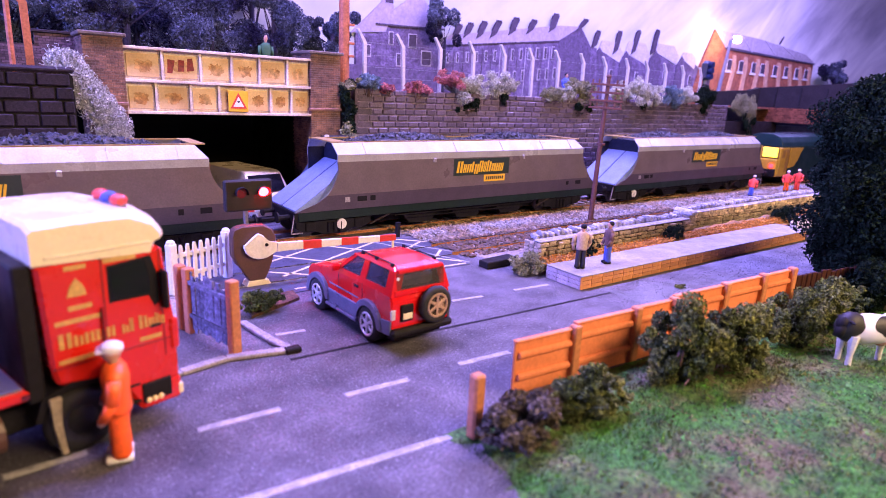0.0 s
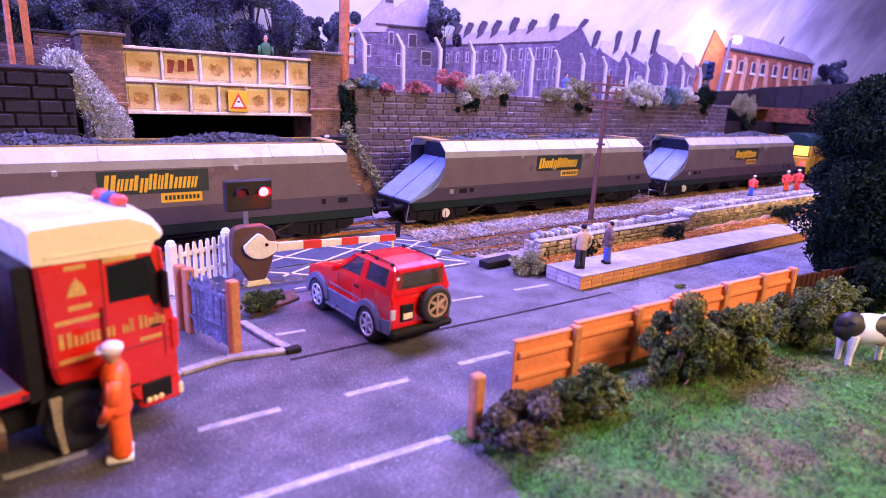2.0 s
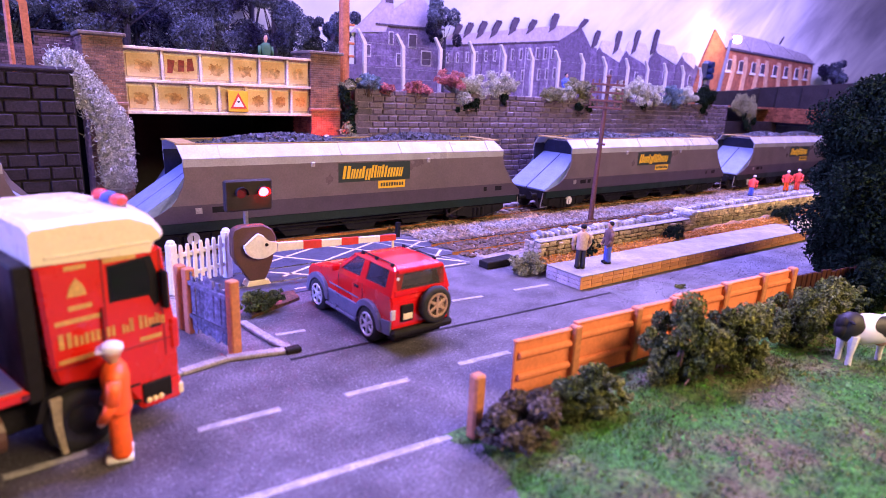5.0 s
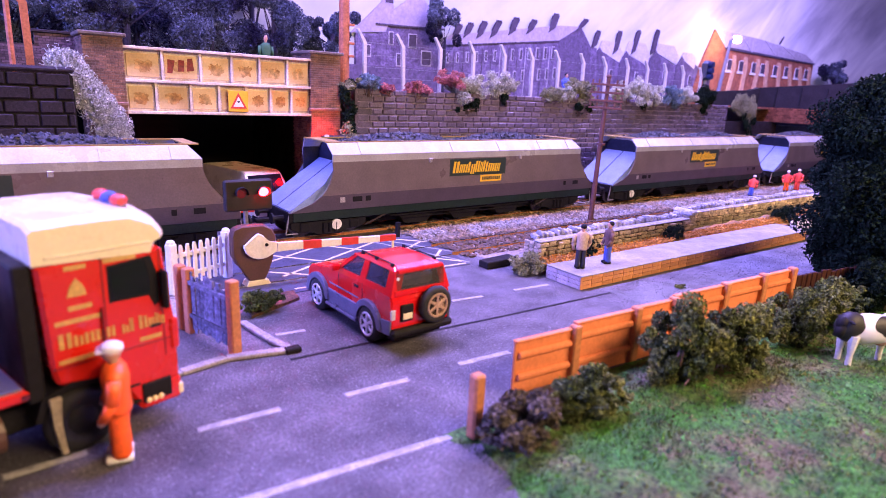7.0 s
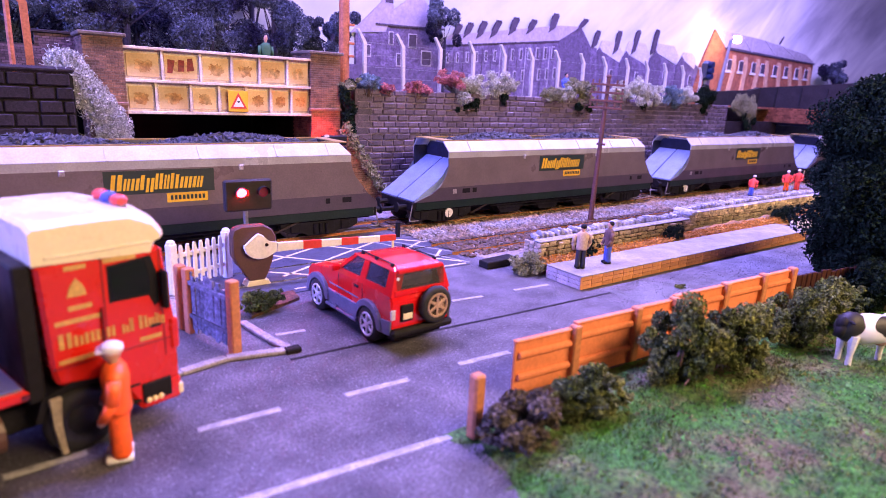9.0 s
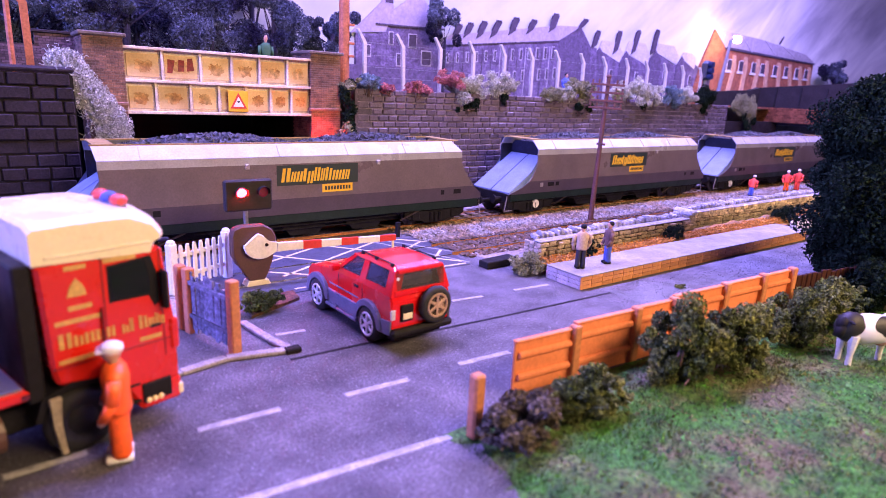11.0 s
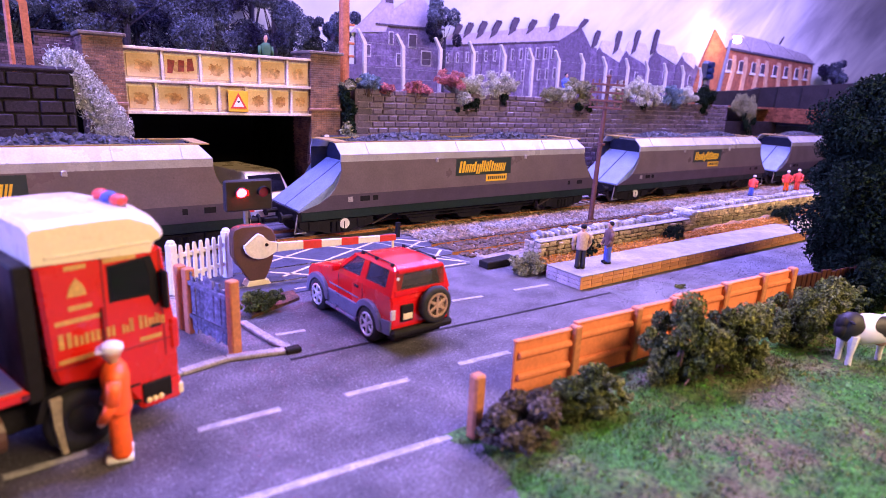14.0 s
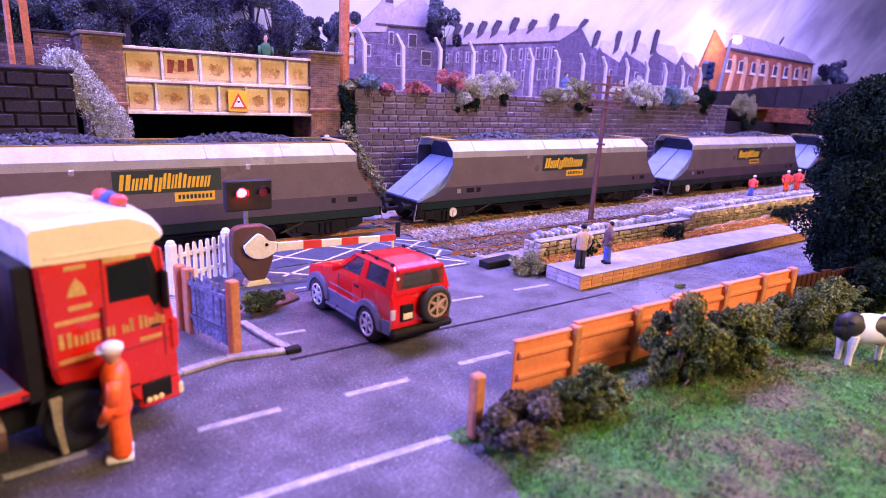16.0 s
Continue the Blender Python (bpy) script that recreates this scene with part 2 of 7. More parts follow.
# weathered boards, with the bluish shade they stand in put into the colour
WOOD_OLD = surface("weathered_wood", (0.11, 0.11, 0.16), 0.8, vary=0.5, fine=8, coarse=2.0, bump=0.4, obj_random=0.4)
CONCRETE = surface("concrete", (0.50, 0.46, 0.43), 0.8, vary=0.15, fine=14, coarse=0.8, bump=0.2)
PLATFORM_TOP = surface("platform_top", (0.29, 0.28, 0.285), 0.8, vary=0.2, fine=18, coarse=0.6, bump=0.25, other=(0.24, 0.225, 0.22))
PLATFORM_BRICK = surface("platform_brick", (0.48, 0.21, 0.085), 0.8, vary=0.2, fine=14, coarse=1.0, bump=0.2, obj_random=0.18)
RUBBLE = surface("rubble_stone", (0.52, 0.42, 0.30), 0.85, vary=0.35, fine=10, coarse=1.6, bump=0.5, other=(0.30, 0.25, 0.19), obj_random=0.4, island=0.35)
COPING = surface("coping_stone", (0.36, 0.35, 0.40), 0.85, vary=0.35, fine=10, coarse=1.6, bump=0.5, obj_random=0.35)
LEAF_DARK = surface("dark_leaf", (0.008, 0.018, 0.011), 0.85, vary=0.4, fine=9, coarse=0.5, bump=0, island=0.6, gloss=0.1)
LEAF_MID = surface("mid_leaf", (0.19, 0.21, 0.07), 0.85, vary=0.4, fine=9, coarse=0.6, bump=0, island=0.6, other=(0.055, 0.08, 0.03), gloss=0.2)
LEAF_GREY = surface("grey_leaf", (0.25, 0.25, 0.14), 0.85, vary=0.3, fine=9, coarse=0.8, bump=0, island=0.45, gloss=0.2)
LEAF_PALE = surface("pale_leaf", (0.46, 0.47, 0.37), 0.85, vary=0.3, fine=9, coarse=0.8, bump=0, island=0.4, gloss=0.2)
LEAF_BLUE = surface("blue_leaf", (0.14, 0.20, 0.24), 0.85, vary=0.3, fine=9, coarse=0.8, bump=0, island=0.4, gloss=0.2)
LEAF_PINK = surface("pink_flower", (0.42, 0.15, 0.15), 0.85, vary=0.3, fine=9, coarse=0.8, bump=0, island=0.4, gloss=0.2)
# blue-violet distance haze is put into the leaf colour of the far trees
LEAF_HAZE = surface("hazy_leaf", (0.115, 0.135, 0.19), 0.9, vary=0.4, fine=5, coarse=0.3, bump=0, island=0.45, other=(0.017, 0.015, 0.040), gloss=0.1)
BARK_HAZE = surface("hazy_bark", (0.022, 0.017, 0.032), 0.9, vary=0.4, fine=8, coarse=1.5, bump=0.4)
BARK = surface("bark", (0.10, 0.06, 0.045), 0.9, vary=0.4, fine=8, coarse=1.5, bump=0.6)
POLE_BROWN = surface("pole_brown", (0.10, 0.035, 0.03), 0.65, vary=0.25, fine=10, coarse=1.0, bump=0.2)
RUST_POLE = surface("orange_pole", (0.42, 0.13, 0.05), 0.6, vary=0.25, fine=10, coarse=1.0, bump=0.2)
ORANGE = surface("hi_vis_orange", (0.95, 0.125, 0.012), 0.5, vary=0.1, fine=12, coarse=1.2, bump=0.1)
SKIN = surface("figure_paint", (0.50, 0.27, 0.18), 0.6, vary=0.1, fine=12, coarse=1.0, bump=0.05)
GOLD = surface("gold_letter", (0.66, 0.40, 0.12), 0.4, vary=0.15, fine=12, coarse=1.0, bump=0.05, metal=0.3)
LAMP_RED = surface("red_lamp", (1.0, 0.0018, 0.0034), 0.3, vary=0.0, bump=0, glow=520.0)
LAMP_RED_FAR = surface("red_beacon_lamp", (1.0, 0.0004, 0.0008), 0.3, vary=0.0, bump=0, glow=420.0)
LAMP_WARM = surface("street_lamp_glow", (1.0, 0.66, 0.30), 0.3, vary=0.0, bump=0, glow=190.0)
LAMP_YELLOW = surface("cab_window_glow", (1.0, 0.62, 0.06), 0.3, vary=0.0, bump=0, glow=2.4)
LENS_RED = surface("dark_red_lens", (0.12, 0.01, 0.012), 0.2, vary=0.1, bump=0, gloss=0.8)

# ---- ground ----
def sheet(name, x0, x1, y0, y1, z, nx, ny, material, height=None, label="", parent=None):
    xs, ys = np.linspace(x0, x1, nx + 1), np.linspace(y0, y1, ny + 1)
    v = [(x, y, z + (height(x, y) if height else 0)) for y in ys for x in xs]
    f = [(j * (nx + 1) + i, j * (nx + 1) + i + 1, (j + 1) * (nx + 1) + i + 1, (j + 1) * (nx + 1) + i) for j in range(ny) for i in range(nx)]
    ob = new(name, raw_mesh(v, f, material))
    ob.data.polygons.foreach_set("use_smooth", [True] * len(f))
    return tagged(ob, label, name, kind="structure") if label else ob


def wavy(x, y, s=0.5, a=1.0):
    return a * noise.noise(Vector((x * s, y * s, 3.7)))


sheet("ground", -100, 180, -70, 46.4, 0, 28, 12, ASPHALT, label="grey speckled asphalt road surface of the model village")


def outline_sheet(name, pts, z0, z1, material, label, category):
    return thing(name, label, category, kind="structure", ob=part(name, prism(B(), pts, "z", z0, z1), material))


def strip(x0, y0, x1, y1, w):
    d = Vector((x1 - x0, y1 - y0)).normalized()
    n = Vector((-d.y, d.x)) * w / 2
    return [(x0 + n.x, y0 + n.y), (x0 - n.x, y0 - n.y), (x1 - n.x, y1 - n.y), (x1 + n.x, y1 + n.y)]


def road_lines():
    for a in ((2.77, 11.99, 4.57, 11.9), (6.13, 11.68, 7.89, 11.56), (9.53, 11.58, 11.3, 11.45), (-0.6, 12.25, 0.76, 12.33)):
        outline_sheet("road_line", strip(*a, 0.2), 0.0, 0.012, ROAD_PAINT, "worn white centre dash on the road", "road marking")
    for a in ((6.06, 16.0, 6.95, 15.89), (12.51, 15.76, 13.82, 15.6), (15.35, 15.53, 17.05, 15.38)):
        outline_sheet("road_line", strip(*a, 0.17), 0.0, 0.012, ROAD_PAINT, "short white give-way dash on the road", "road marking")
    outline_sheet("edge_line", strip(2.2, 9.3, 7.7, 8.85, 0.2), 0.0, 0.012, ROAD_PAINT, "long white edge line beside the grass", "road marking")
    # a dark seam across the road
    pts = [(5.77, 14.2), (7.9, 14.1), (10.6, 13.85), (13.3, 13.68), (18.5, 13.44)]
    bm = B()
    for p, q in zip(pts, pts[1:]):
        prism(bm, strip(*p, *q, 0.11), "z", 0.0, 0.012)
    thing("road_seam", "thin dark seam between two boards of road", "seam", kind="structure", ob=part("road_seam", bm, BLACK))


road_lines()
outline_sheet("crossing_deck", [(4.9, 19.3), (16.1, 19.1), (17.0, 23.7), (14.6, 25.1), (5.2, 25.1)], 0.0, 0.02, TARMAC_DARK, "dark blue level crossing deck with hatching", "crossing deck")


def hatching():
    for a in ((8.2, 19.6, 16.0, 19.3), (8.4, 21.2, 15.2, 24.8), (8.0, 23.0, 12.0, 25.0), (10.2, 19.5, 16.4, 23.4), (8.6, 24.8, 13.2, 19.5),
              (11.6, 25.0, 16.0, 19.6), (8.0, 22.1, 11.0, 19.5), (15.0, 24.8, 16.6, 23.2), (14.0, 19.4, 16.3, 21.6), (8.2, 24.7, 14.7, 24.9)):
        outline_sheet("hatch_line", strip(*a, 0.13), 0.018, 0.03, HATCH_PAINT, "cream box hatch line on the crossing deck", "road marking")
    for a in ((14.0, 24.9, 16.2, 19.3), (14.5, 24.95, 16.7, 21.0)):
        outline_sheet("hatch_line", strip(*a, 0.11), 0.018, 0.034, ROAD_PAINT, "white stop line across the crossing deck", "road marking")


hatching()


# ---- track ----
MAIN_Y, SIDING_Y = 27.2, 21.5


sheet("ballast_bed", 15.4, 90, 18.6, 30.9, -0.06, 150, 30, BALLAST, lambda x, y: 0.08 + wavy(x, y, 1.3, 0.06) - 0.14 * max(0, (17.3 - x)) - 0.02 * max(0, (19.2 - y)), "grey and tan stone ballast between the tracks")
sheet("ballast_bed", -30, 4.6, 18.8, 29.4, -0.04, 40, 16, BALLAST, lambda x, y: 0.06 + wavy(x, y, 1.3, 0.05), "grey stone ballast beside the crossing")
thing("ballast_stones", "loose pale broken ballast stones between rails", "ballast", kind="stuff",
      ob=new("ballast_stones", stones(7000, (16.5, 22.9), (64, 25.2), 0.085, BALLAST, 3, lambda x, y: 0.05)))

TRACK_STONE = surface("rust_ballast", (0.16, 0.095, 0.06), 0.9, vary=0.4, fine=9, coarse=0.5, bump=0.6, other=(0.09, 0.07, 0.06), island=0.5)
OCHRE_STONE = surface("ochre_ballast", (0.34, 0.22, 0.11), 0.9, vary=0.4, fine=9, coarse=0.5, bump=0.6, other=(0.24, 0.18, 0.12), island=0.5)
thing("ballast_stones", "rust-stained ballast between the siding rails", "ballast", kind="stuff",
      ob=new("ballast_stones", stones(8000, (16.6, 19.9), (60, 23.0), 0.085, TRACK_STONE, 13, lambda x, y: 0.055)))
thing("ballast_stones", "ochre ballast along the shoulder of the main line", "ballast", kind="stuff",
      ob=new("ballast_stones", stones(6000, (16.2, 25.0), (64, 26.9), 0.08, OCHRE_STONE, 14, lambda x, y: 0.06)))


def track(y, x0, x1, label, sleepers):
    t = thing("railway_track", label, "railway track", kind="structure")
    for s in (-0.825, 0.825):
        bm = B()
        prism(bm, [(s - 0.07, -0.02), (s + 0.07, -0.02), (s + 0.05, 0.03), (s + 0.05, 0.14), (s - 0.05, 0.14), (s - 0.05, 0.03)], "x", x0, x1)
        part("rail", bm, RAIL, t).location = (0, y * C, 0)
        part("rail_head", box(B(), x0, x1, s - 0.045, s + 0.045, 0.141, 0.165), RAIL_TOP, t, "polished steel rail head").location = (0, y * C, 0)
        if y < 25:
            part("flush_rail", box(B(), -40, x0 - 0.02, s - 0.05, s + 0.05, -0.02, 0.045), RAIL_TOP, t, "bright rail set flush in the crossing").location = (0, y * C, 0)
    me = mesh_of(box(B(), -0.16, 0.16, -1.6, 1.6, -0.03, 0.055, 0.02), SLEEPER)
    for i in range(sleepers[1]):
        piece("sleeper", me, t, G(sleepers[0] + i * 0.82, y, 0.03 + random.uniform(-0.01, 0.01), random.uniform(-1.2, 1.2)))
    return t


track(MAIN_Y, -40, 110, "rusty main line rails on brown sleepers", (16.4, 90))
track(SIDING_Y, 16.3, 75, "rusty siding rails on brown sleepers beside a stone wall", (16.9, 60))


# ---- retaining walls and bridge ----
def block_wall(name, x0, x1, y, z0, z1, course, length, stone, joint, label, depth=0.8, near=None, seed=1, quoin=0.0):
    """Coursed blocks standing proud of a joint-coloured core. near: the stretch whose blocks are parts."""
    core = thing(name, label, "wall", kind="structure", ob=part(name, box(B(), x0, x1, y, y + depth, z0, z1), joint))
    rng = random.Random(seed)
    gap = 0.05
    meshes = {}
    rest = B()
    z, row, count = z1, 0, 0
    while z - course > z0 - course * 0.9:
        h = course
        x = x0 - (length * 0.5 if row % 2 else 0)
        if quoin:
            w = quoin if row % 2 else quoin * 0.75
            box(rest, x0 + 0.01, x0 + w - gap, y - 0.06, y + 0.02, z - h + gap, z, 0.02)
            x = x0 + w
        while x < x1 - 0.05:
            w = length * rng.choice((0.85, 1.0, 1.0, 1.2))
            a, b = max(x, x0), min(x + w, x1)
            if b - a > 0.08:
                if near and near[0] <= a and b <= near[1] and near[2] <= z - h and count < 300:
                    key = round(b - a, 2)
                    if key not in meshes:
                        meshes[key] = mesh_of(box(B(), 0, key - gap, -0.12, 0.02, 0, h - gap, 0.055), stone)
                    piece("stone_block", meshes[key], core, G(a, y + rng.uniform(-0.02, 0.012), z - h + gap))
                    count += 1
                else:
                    o = rng.uniform(-0.02, 0.012)
                    box(rest, a, b - gap, y - 0.09 + o, y + 0.02, z - h + gap, z, 0.045)
            x += w
        z -= h
        row += 1
    if rest.verts:
        tagged(part("stone_blocks", rest, stone, core), kind="stuff")
    return core


block_wall("wall_retaining", 17.1, 58.0, 31.3, 0.0, 7.2, 0.37, 0.78, WALL_STONE, LIT_JOINT, "dark coursed stone retaining wall behind the line", near=(17.0, 38.0, 4.4), seed=4, quoin=1.0)
block_wall("wall_left", -30.0, 2.95, 30.0, 0.0, 7.25, 0.55, 1.0, DARK_STONE, BLACK, "black painted block wall beside the bridge", near=(-4.0, 3.0, 4.0), seed=9, quoin=0.9)
thing("wall_coping", "rounded dark coping on the block wall", "coping", kind="structure", ob=part("wall_coping", box(B(), -30.0, 3.02, 29.86, 30.9, 7.255, 7.52, 0.1), DARK_STONE))
thing("wall_return", "blue-lit end face of the retaining wall", "wall", kind="structure", ob=part("wall_return", box(B(), 16.9, 17.09, 31.2, 36.0, 0, 7.2, 0.02), WALL_STONE))


def brick_pier(x0, x1, y0, y1, z1, label, belt=None):
    t = thing("bridge_pier", label, "brick pier", G(0, 0), kind="structure")
    part("core", box(B(), x0 + 0.01, x1 - 0.01, y0 + 0.01, y1, 0, z1), MORTAR, t)
    bm = B()
    bh, bl, g = 0.115, 0.30, 0.02
    rng = random.Random(int(x0 * 10))
    row = 0
    z = z1 - bh
    while z > 1.2:
        off = 0 if row % 2 else -bl / 2
        x = x0 + off
        while x < x1 - 0.02:
            a, b = max(x, x0), min(x + bl - g, x1)
            if b - a > 0.04:
                d = rng.uniform(0, 0.012)
                box(bm, a, b, y0 - 0.02 - d, y0 + 0.03, z, z + bh - g)
            x += bl
        y = y0 + off
        while y < min(y1, y0 + 3):
            a, b = max(y, y0), y + bl - g
            if b - a > 0.04:
                box(bm, x0 - 0.02, x0 + 0.03, a, b, z, z + bh - g)
                box(bm, x1 - 0.03, x1 + 0.02, a, b, z, z + bh - g)
            y += bl
        z -= bh
        row += 1
    tagged(part("brick_courses", bm, BRICK, t), kind="stuff")
    part("cap_stone", box(B(), x0 - 0.16, x1 + 0.16, y0 - 0.16, y1 + 0.1, z1, z1 + 0.17, 0.04), surface("cap_stone", (0.12, 0.09, 0.07), 0.7, vary=0.35, fine=12, coarse=1.2, bump=0.4), t, "dark weathered cap stone")
    if belt:
        part("string_course", box(B(), x0 - 0.12, x1 + 0.06, y0 - 0.1, y0 + 0.2, belt, belt + 0.16, 0.03), BRICK, t)
    return t


brick_pier(3.55, 5.12, 31.2, 33.5, 8.95, "brown brick bridge pier with a dark cap, overgrown", 5.95)
brick_pier(14.2, 15.95, 31.2, 33.5, 8.9, "red brick bridge pier with a flat cap", 5.9)


def rear_brick_wall():
    t = thing("wall_rear", "dark weathered brick wall beyond the bridge pier", "wall", kind="structure")
    part("core", box(B(), -8.0, 4.4, 34.0, 34.4, 6.9, 8.5), MORTAR_DARK, t)
    part("raised_core", box(B(), 2.0, 4.4, 33.98, 34.4, 8.5, 9.0), MORTAR_DARK, t)
    bm = B()
    for r in range(18):
        z = 6.95 + r * 0.115
        x = (-8.0 if z < 8.38 else 2.0) + (0.15 if r % 2 else 0)
        while x < 4.1:
            box(bm, x, x + 0.27, 33.94, 34.02, z, z + 0.095)
            x += 0.3
    tagged(part("brick_courses", bm, DIM_BRICK, t), kind="stuff")
    part("coping", box(B(), 1.9, 4.4, 33.88, 34.5, 9.02, 9.16, 0.03), DARK_STONE, t)


DIM_BRICK = surface("dim_brick", (0.11, 0.065, 0.075), 0.8, vary=0.3, fine=12, coarse=0.7, bump=0.4, island=0.35)
MORTAR_DARK = surface("dark_mortar", (0.05, 0.03, 0.03), 0.9, vary=0.25, fine=12, coarse=1.0, bump=0.2)
rear_brick_wall()


def girder_bridge():
    t = thing("girder_bridge", "cream riveted plate girder bridge with stained panels", "bridge", kind="structure")
    x0, x1, y = 5.12, 14.2, 31.35
    part("web_plate", box(B(), x0, x1, y + 0.14, y + 0.34, 5.62, 8.62), GIRDER, t)
    for z, n in ((8.5, "top_flange"), (7.04, "middle_flange"), (5.6, "bottom_flange")):
        part(n, box(B(), x0, x1, y - 0.16, y + 0.2, z, z + 0.13, 0.015), GIRDER, t)
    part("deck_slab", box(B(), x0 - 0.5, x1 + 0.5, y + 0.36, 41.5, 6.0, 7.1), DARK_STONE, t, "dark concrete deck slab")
    rows = ((7.18, 8.48, (5.12, 6.75, 8.48, 9.98, 11.4, 12.9, 14.2)), (5.74, 7.02, (5.12, 6.4, 7.95, 9.3, 10.65, 11.95, 13.1, 14.2)))
    rng = random.Random(5)
    for z0, z1, xs in rows:
        for a, b in zip(xs, xs[1:]):
            p = part("panel", box(B(), a + 0.12, b - 0.12, y + 0.06, y + 0.135, z0 + 0.1, z1 - 0.16, 0.02), GIRDER_PANEL, t)
            bm = B()
            w, cx, cz = b - a, (a + b) / 2, (z0 + z1) / 2 - 0.05
            pts = []
            for i in range(26):
                an = i / 26 * math.tau
                k = 0.62 + 0.45 * rng.random()
                pts.append((cx + math.copysign(abs(math.cos(an)) ** 0.6, math.cos(an)) * w * 0.27 * k, cz + math.copysign(abs(math.sin(an)) ** 0.6, math.sin(an)) * 0.3 * k))
            prism(bm, pts, "y", y + 0.05, y + 0.0605)
            part("stain", bm, STAIN, p, "brown rust stain")
        for x in xs[:-1]:
            if x > x0 + 0.1:
                st = part("stiffener", box(B(), x - 0.05, x + 0.05, y - 0.1, y + 0.14, z0, z1, 0.012), GIRDER, t)
                bm = B()
                for s in (-0.105, 0.105):
                    for i in range(9):
                        ball(bm, (x + s, y + 0.08, z0 + 0.12 + i * (z1 - z0 - 0.22) / 8), (0.05, 0.07, 0.055), 6, 4)
                part("rivets", bm, GIRDER, st)
    return t


STAIN = surface("panel_stain", (0.58, 0.36, 0.15), 0.7, vary=0.35, fine=5, coarse=1.6, bump=0.05, other=(0.45, 0.23, 0.08))
girder_bridge()


def bridge_dark():
    # side walls and back of the space under the bridge, black for its shade
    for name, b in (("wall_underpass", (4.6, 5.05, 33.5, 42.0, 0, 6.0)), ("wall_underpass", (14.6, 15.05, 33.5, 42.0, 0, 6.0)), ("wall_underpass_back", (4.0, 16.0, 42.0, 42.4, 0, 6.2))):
        thing(name, "black underpass wall, standing for the shade below the bridge", "wall", kind="structure", ob=part(name, box(B(), *b), BLACK))


bridge_dark()

# ---- upper level behind the wall ----
sheet("upper_ground", -40, 130, 31.9, 46.2, 6.95, 120, 16, GRASS, lambda x, y: wavy(x, y, 0.8, 0.1), "rough green verge above the retaining wall")


def printed_sky():
    """Pale haze with slanting purple streaks of cloud that thicken to the far end."""
    m = surface("printed_sky", (0.37, 0.40, 0.37), 0.6, vary=0.08, fine=0.12, coarse=0.06, bump=0)
    nt = m.node_tree
    n, link = nt.nodes, nt.links.new
    bs = n["Principled BSDF"]
    bs.inputs["Specular IOR Level"].default_value = 0.1
    tc = n.new("ShaderNodeTexCoord")
    turn = n.new("ShaderNodeMapping")
    turn.vector_type = "TEXTURE"
    turn.inputs["Rotation"].default_value = (0, radians(-36), 0)
    turn.inputs["Scale"].default_value = (0.42, 1.0, 0.10)
    link(tc.outputs["Object"], turn.inputs["Vector"])
    streak = n.new("ShaderNodeTexNoise")
    streak.inputs["Scale"].default_value, streak.inputs["Detail"].default_value, streak.inputs["Roughness"].default_value = 1.9, 5.0, 0.55
    streak.inputs["Distortion"].default_value = 0.4
    link(turn.outputs["Vector"], streak.inputs["Vector"])
    ramp = n.new("ShaderNodeValToRGB")
    stops = ramp.color_ramp.elements
    stops[0].position, stops[0].color = 0.36, (0.42, 0.42, 0.43, 1)
    stops[1].position, stops[1].color = 0.66, (0.90, 0.91, 0.82, 1)
    mid = stops.new(0.5)
    mid.color = (0.65, 0.65, 0.62, 1)
    link(streak.outputs["Fac"], ramp.inputs["Fac"])
    sep = n.new("ShaderNodeSeparateXYZ")
    link(tc.outputs["Object"], sep.inputs[0])
    far = n.new("ShaderNodeMapRange")
    far.inputs[1].default_value, far.inputs[2].default_value, far.inputs[3].default_value, far.inputs[4].default_value = 0.45, 1.05, 0.25, 1.0
    link(sep.outputs[0], far.inputs[0])
    mx = n.new("ShaderNodeMix")
    mx.data_type = "RGBA"
    link(far.outputs[0], mx.inputs[0])
    link(bs.inputs["Base Color"].links[0].from_socket, mx.inputs[6])
    link(ramp.outputs["Color"], mx.inputs[7])
    link(mx.outputs[2], bs.inputs["Base Color"])
    return m


def backscene():
    pts = [(-100, 46), (-40, 46), (20, 46)] + [(115 + 65 * math.sin(radians(a)), -19 + 65 * math.cos(radians(a))) for a in range(0, 121, 6)]
    bm = B()
    rows = [[bm.verts.new((x, y + o, h)) for x, y in pts] for o, h in ((0, -5), (0, 48), (0.5, 48), (0.5, -5))]
    for lo, hi in zip(rows, rows[1:]):
        for k in range(len(pts) - 1):
            bm.faces.new((lo[k], lo[k + 1], hi[k + 1], hi[k]))
    thing("backdrop", "printed backscene board of pale violet cloudy sky", "backdrop", kind="structure", ob=part("backdrop", bm, printed_sky(), smooth=True))


backscene()


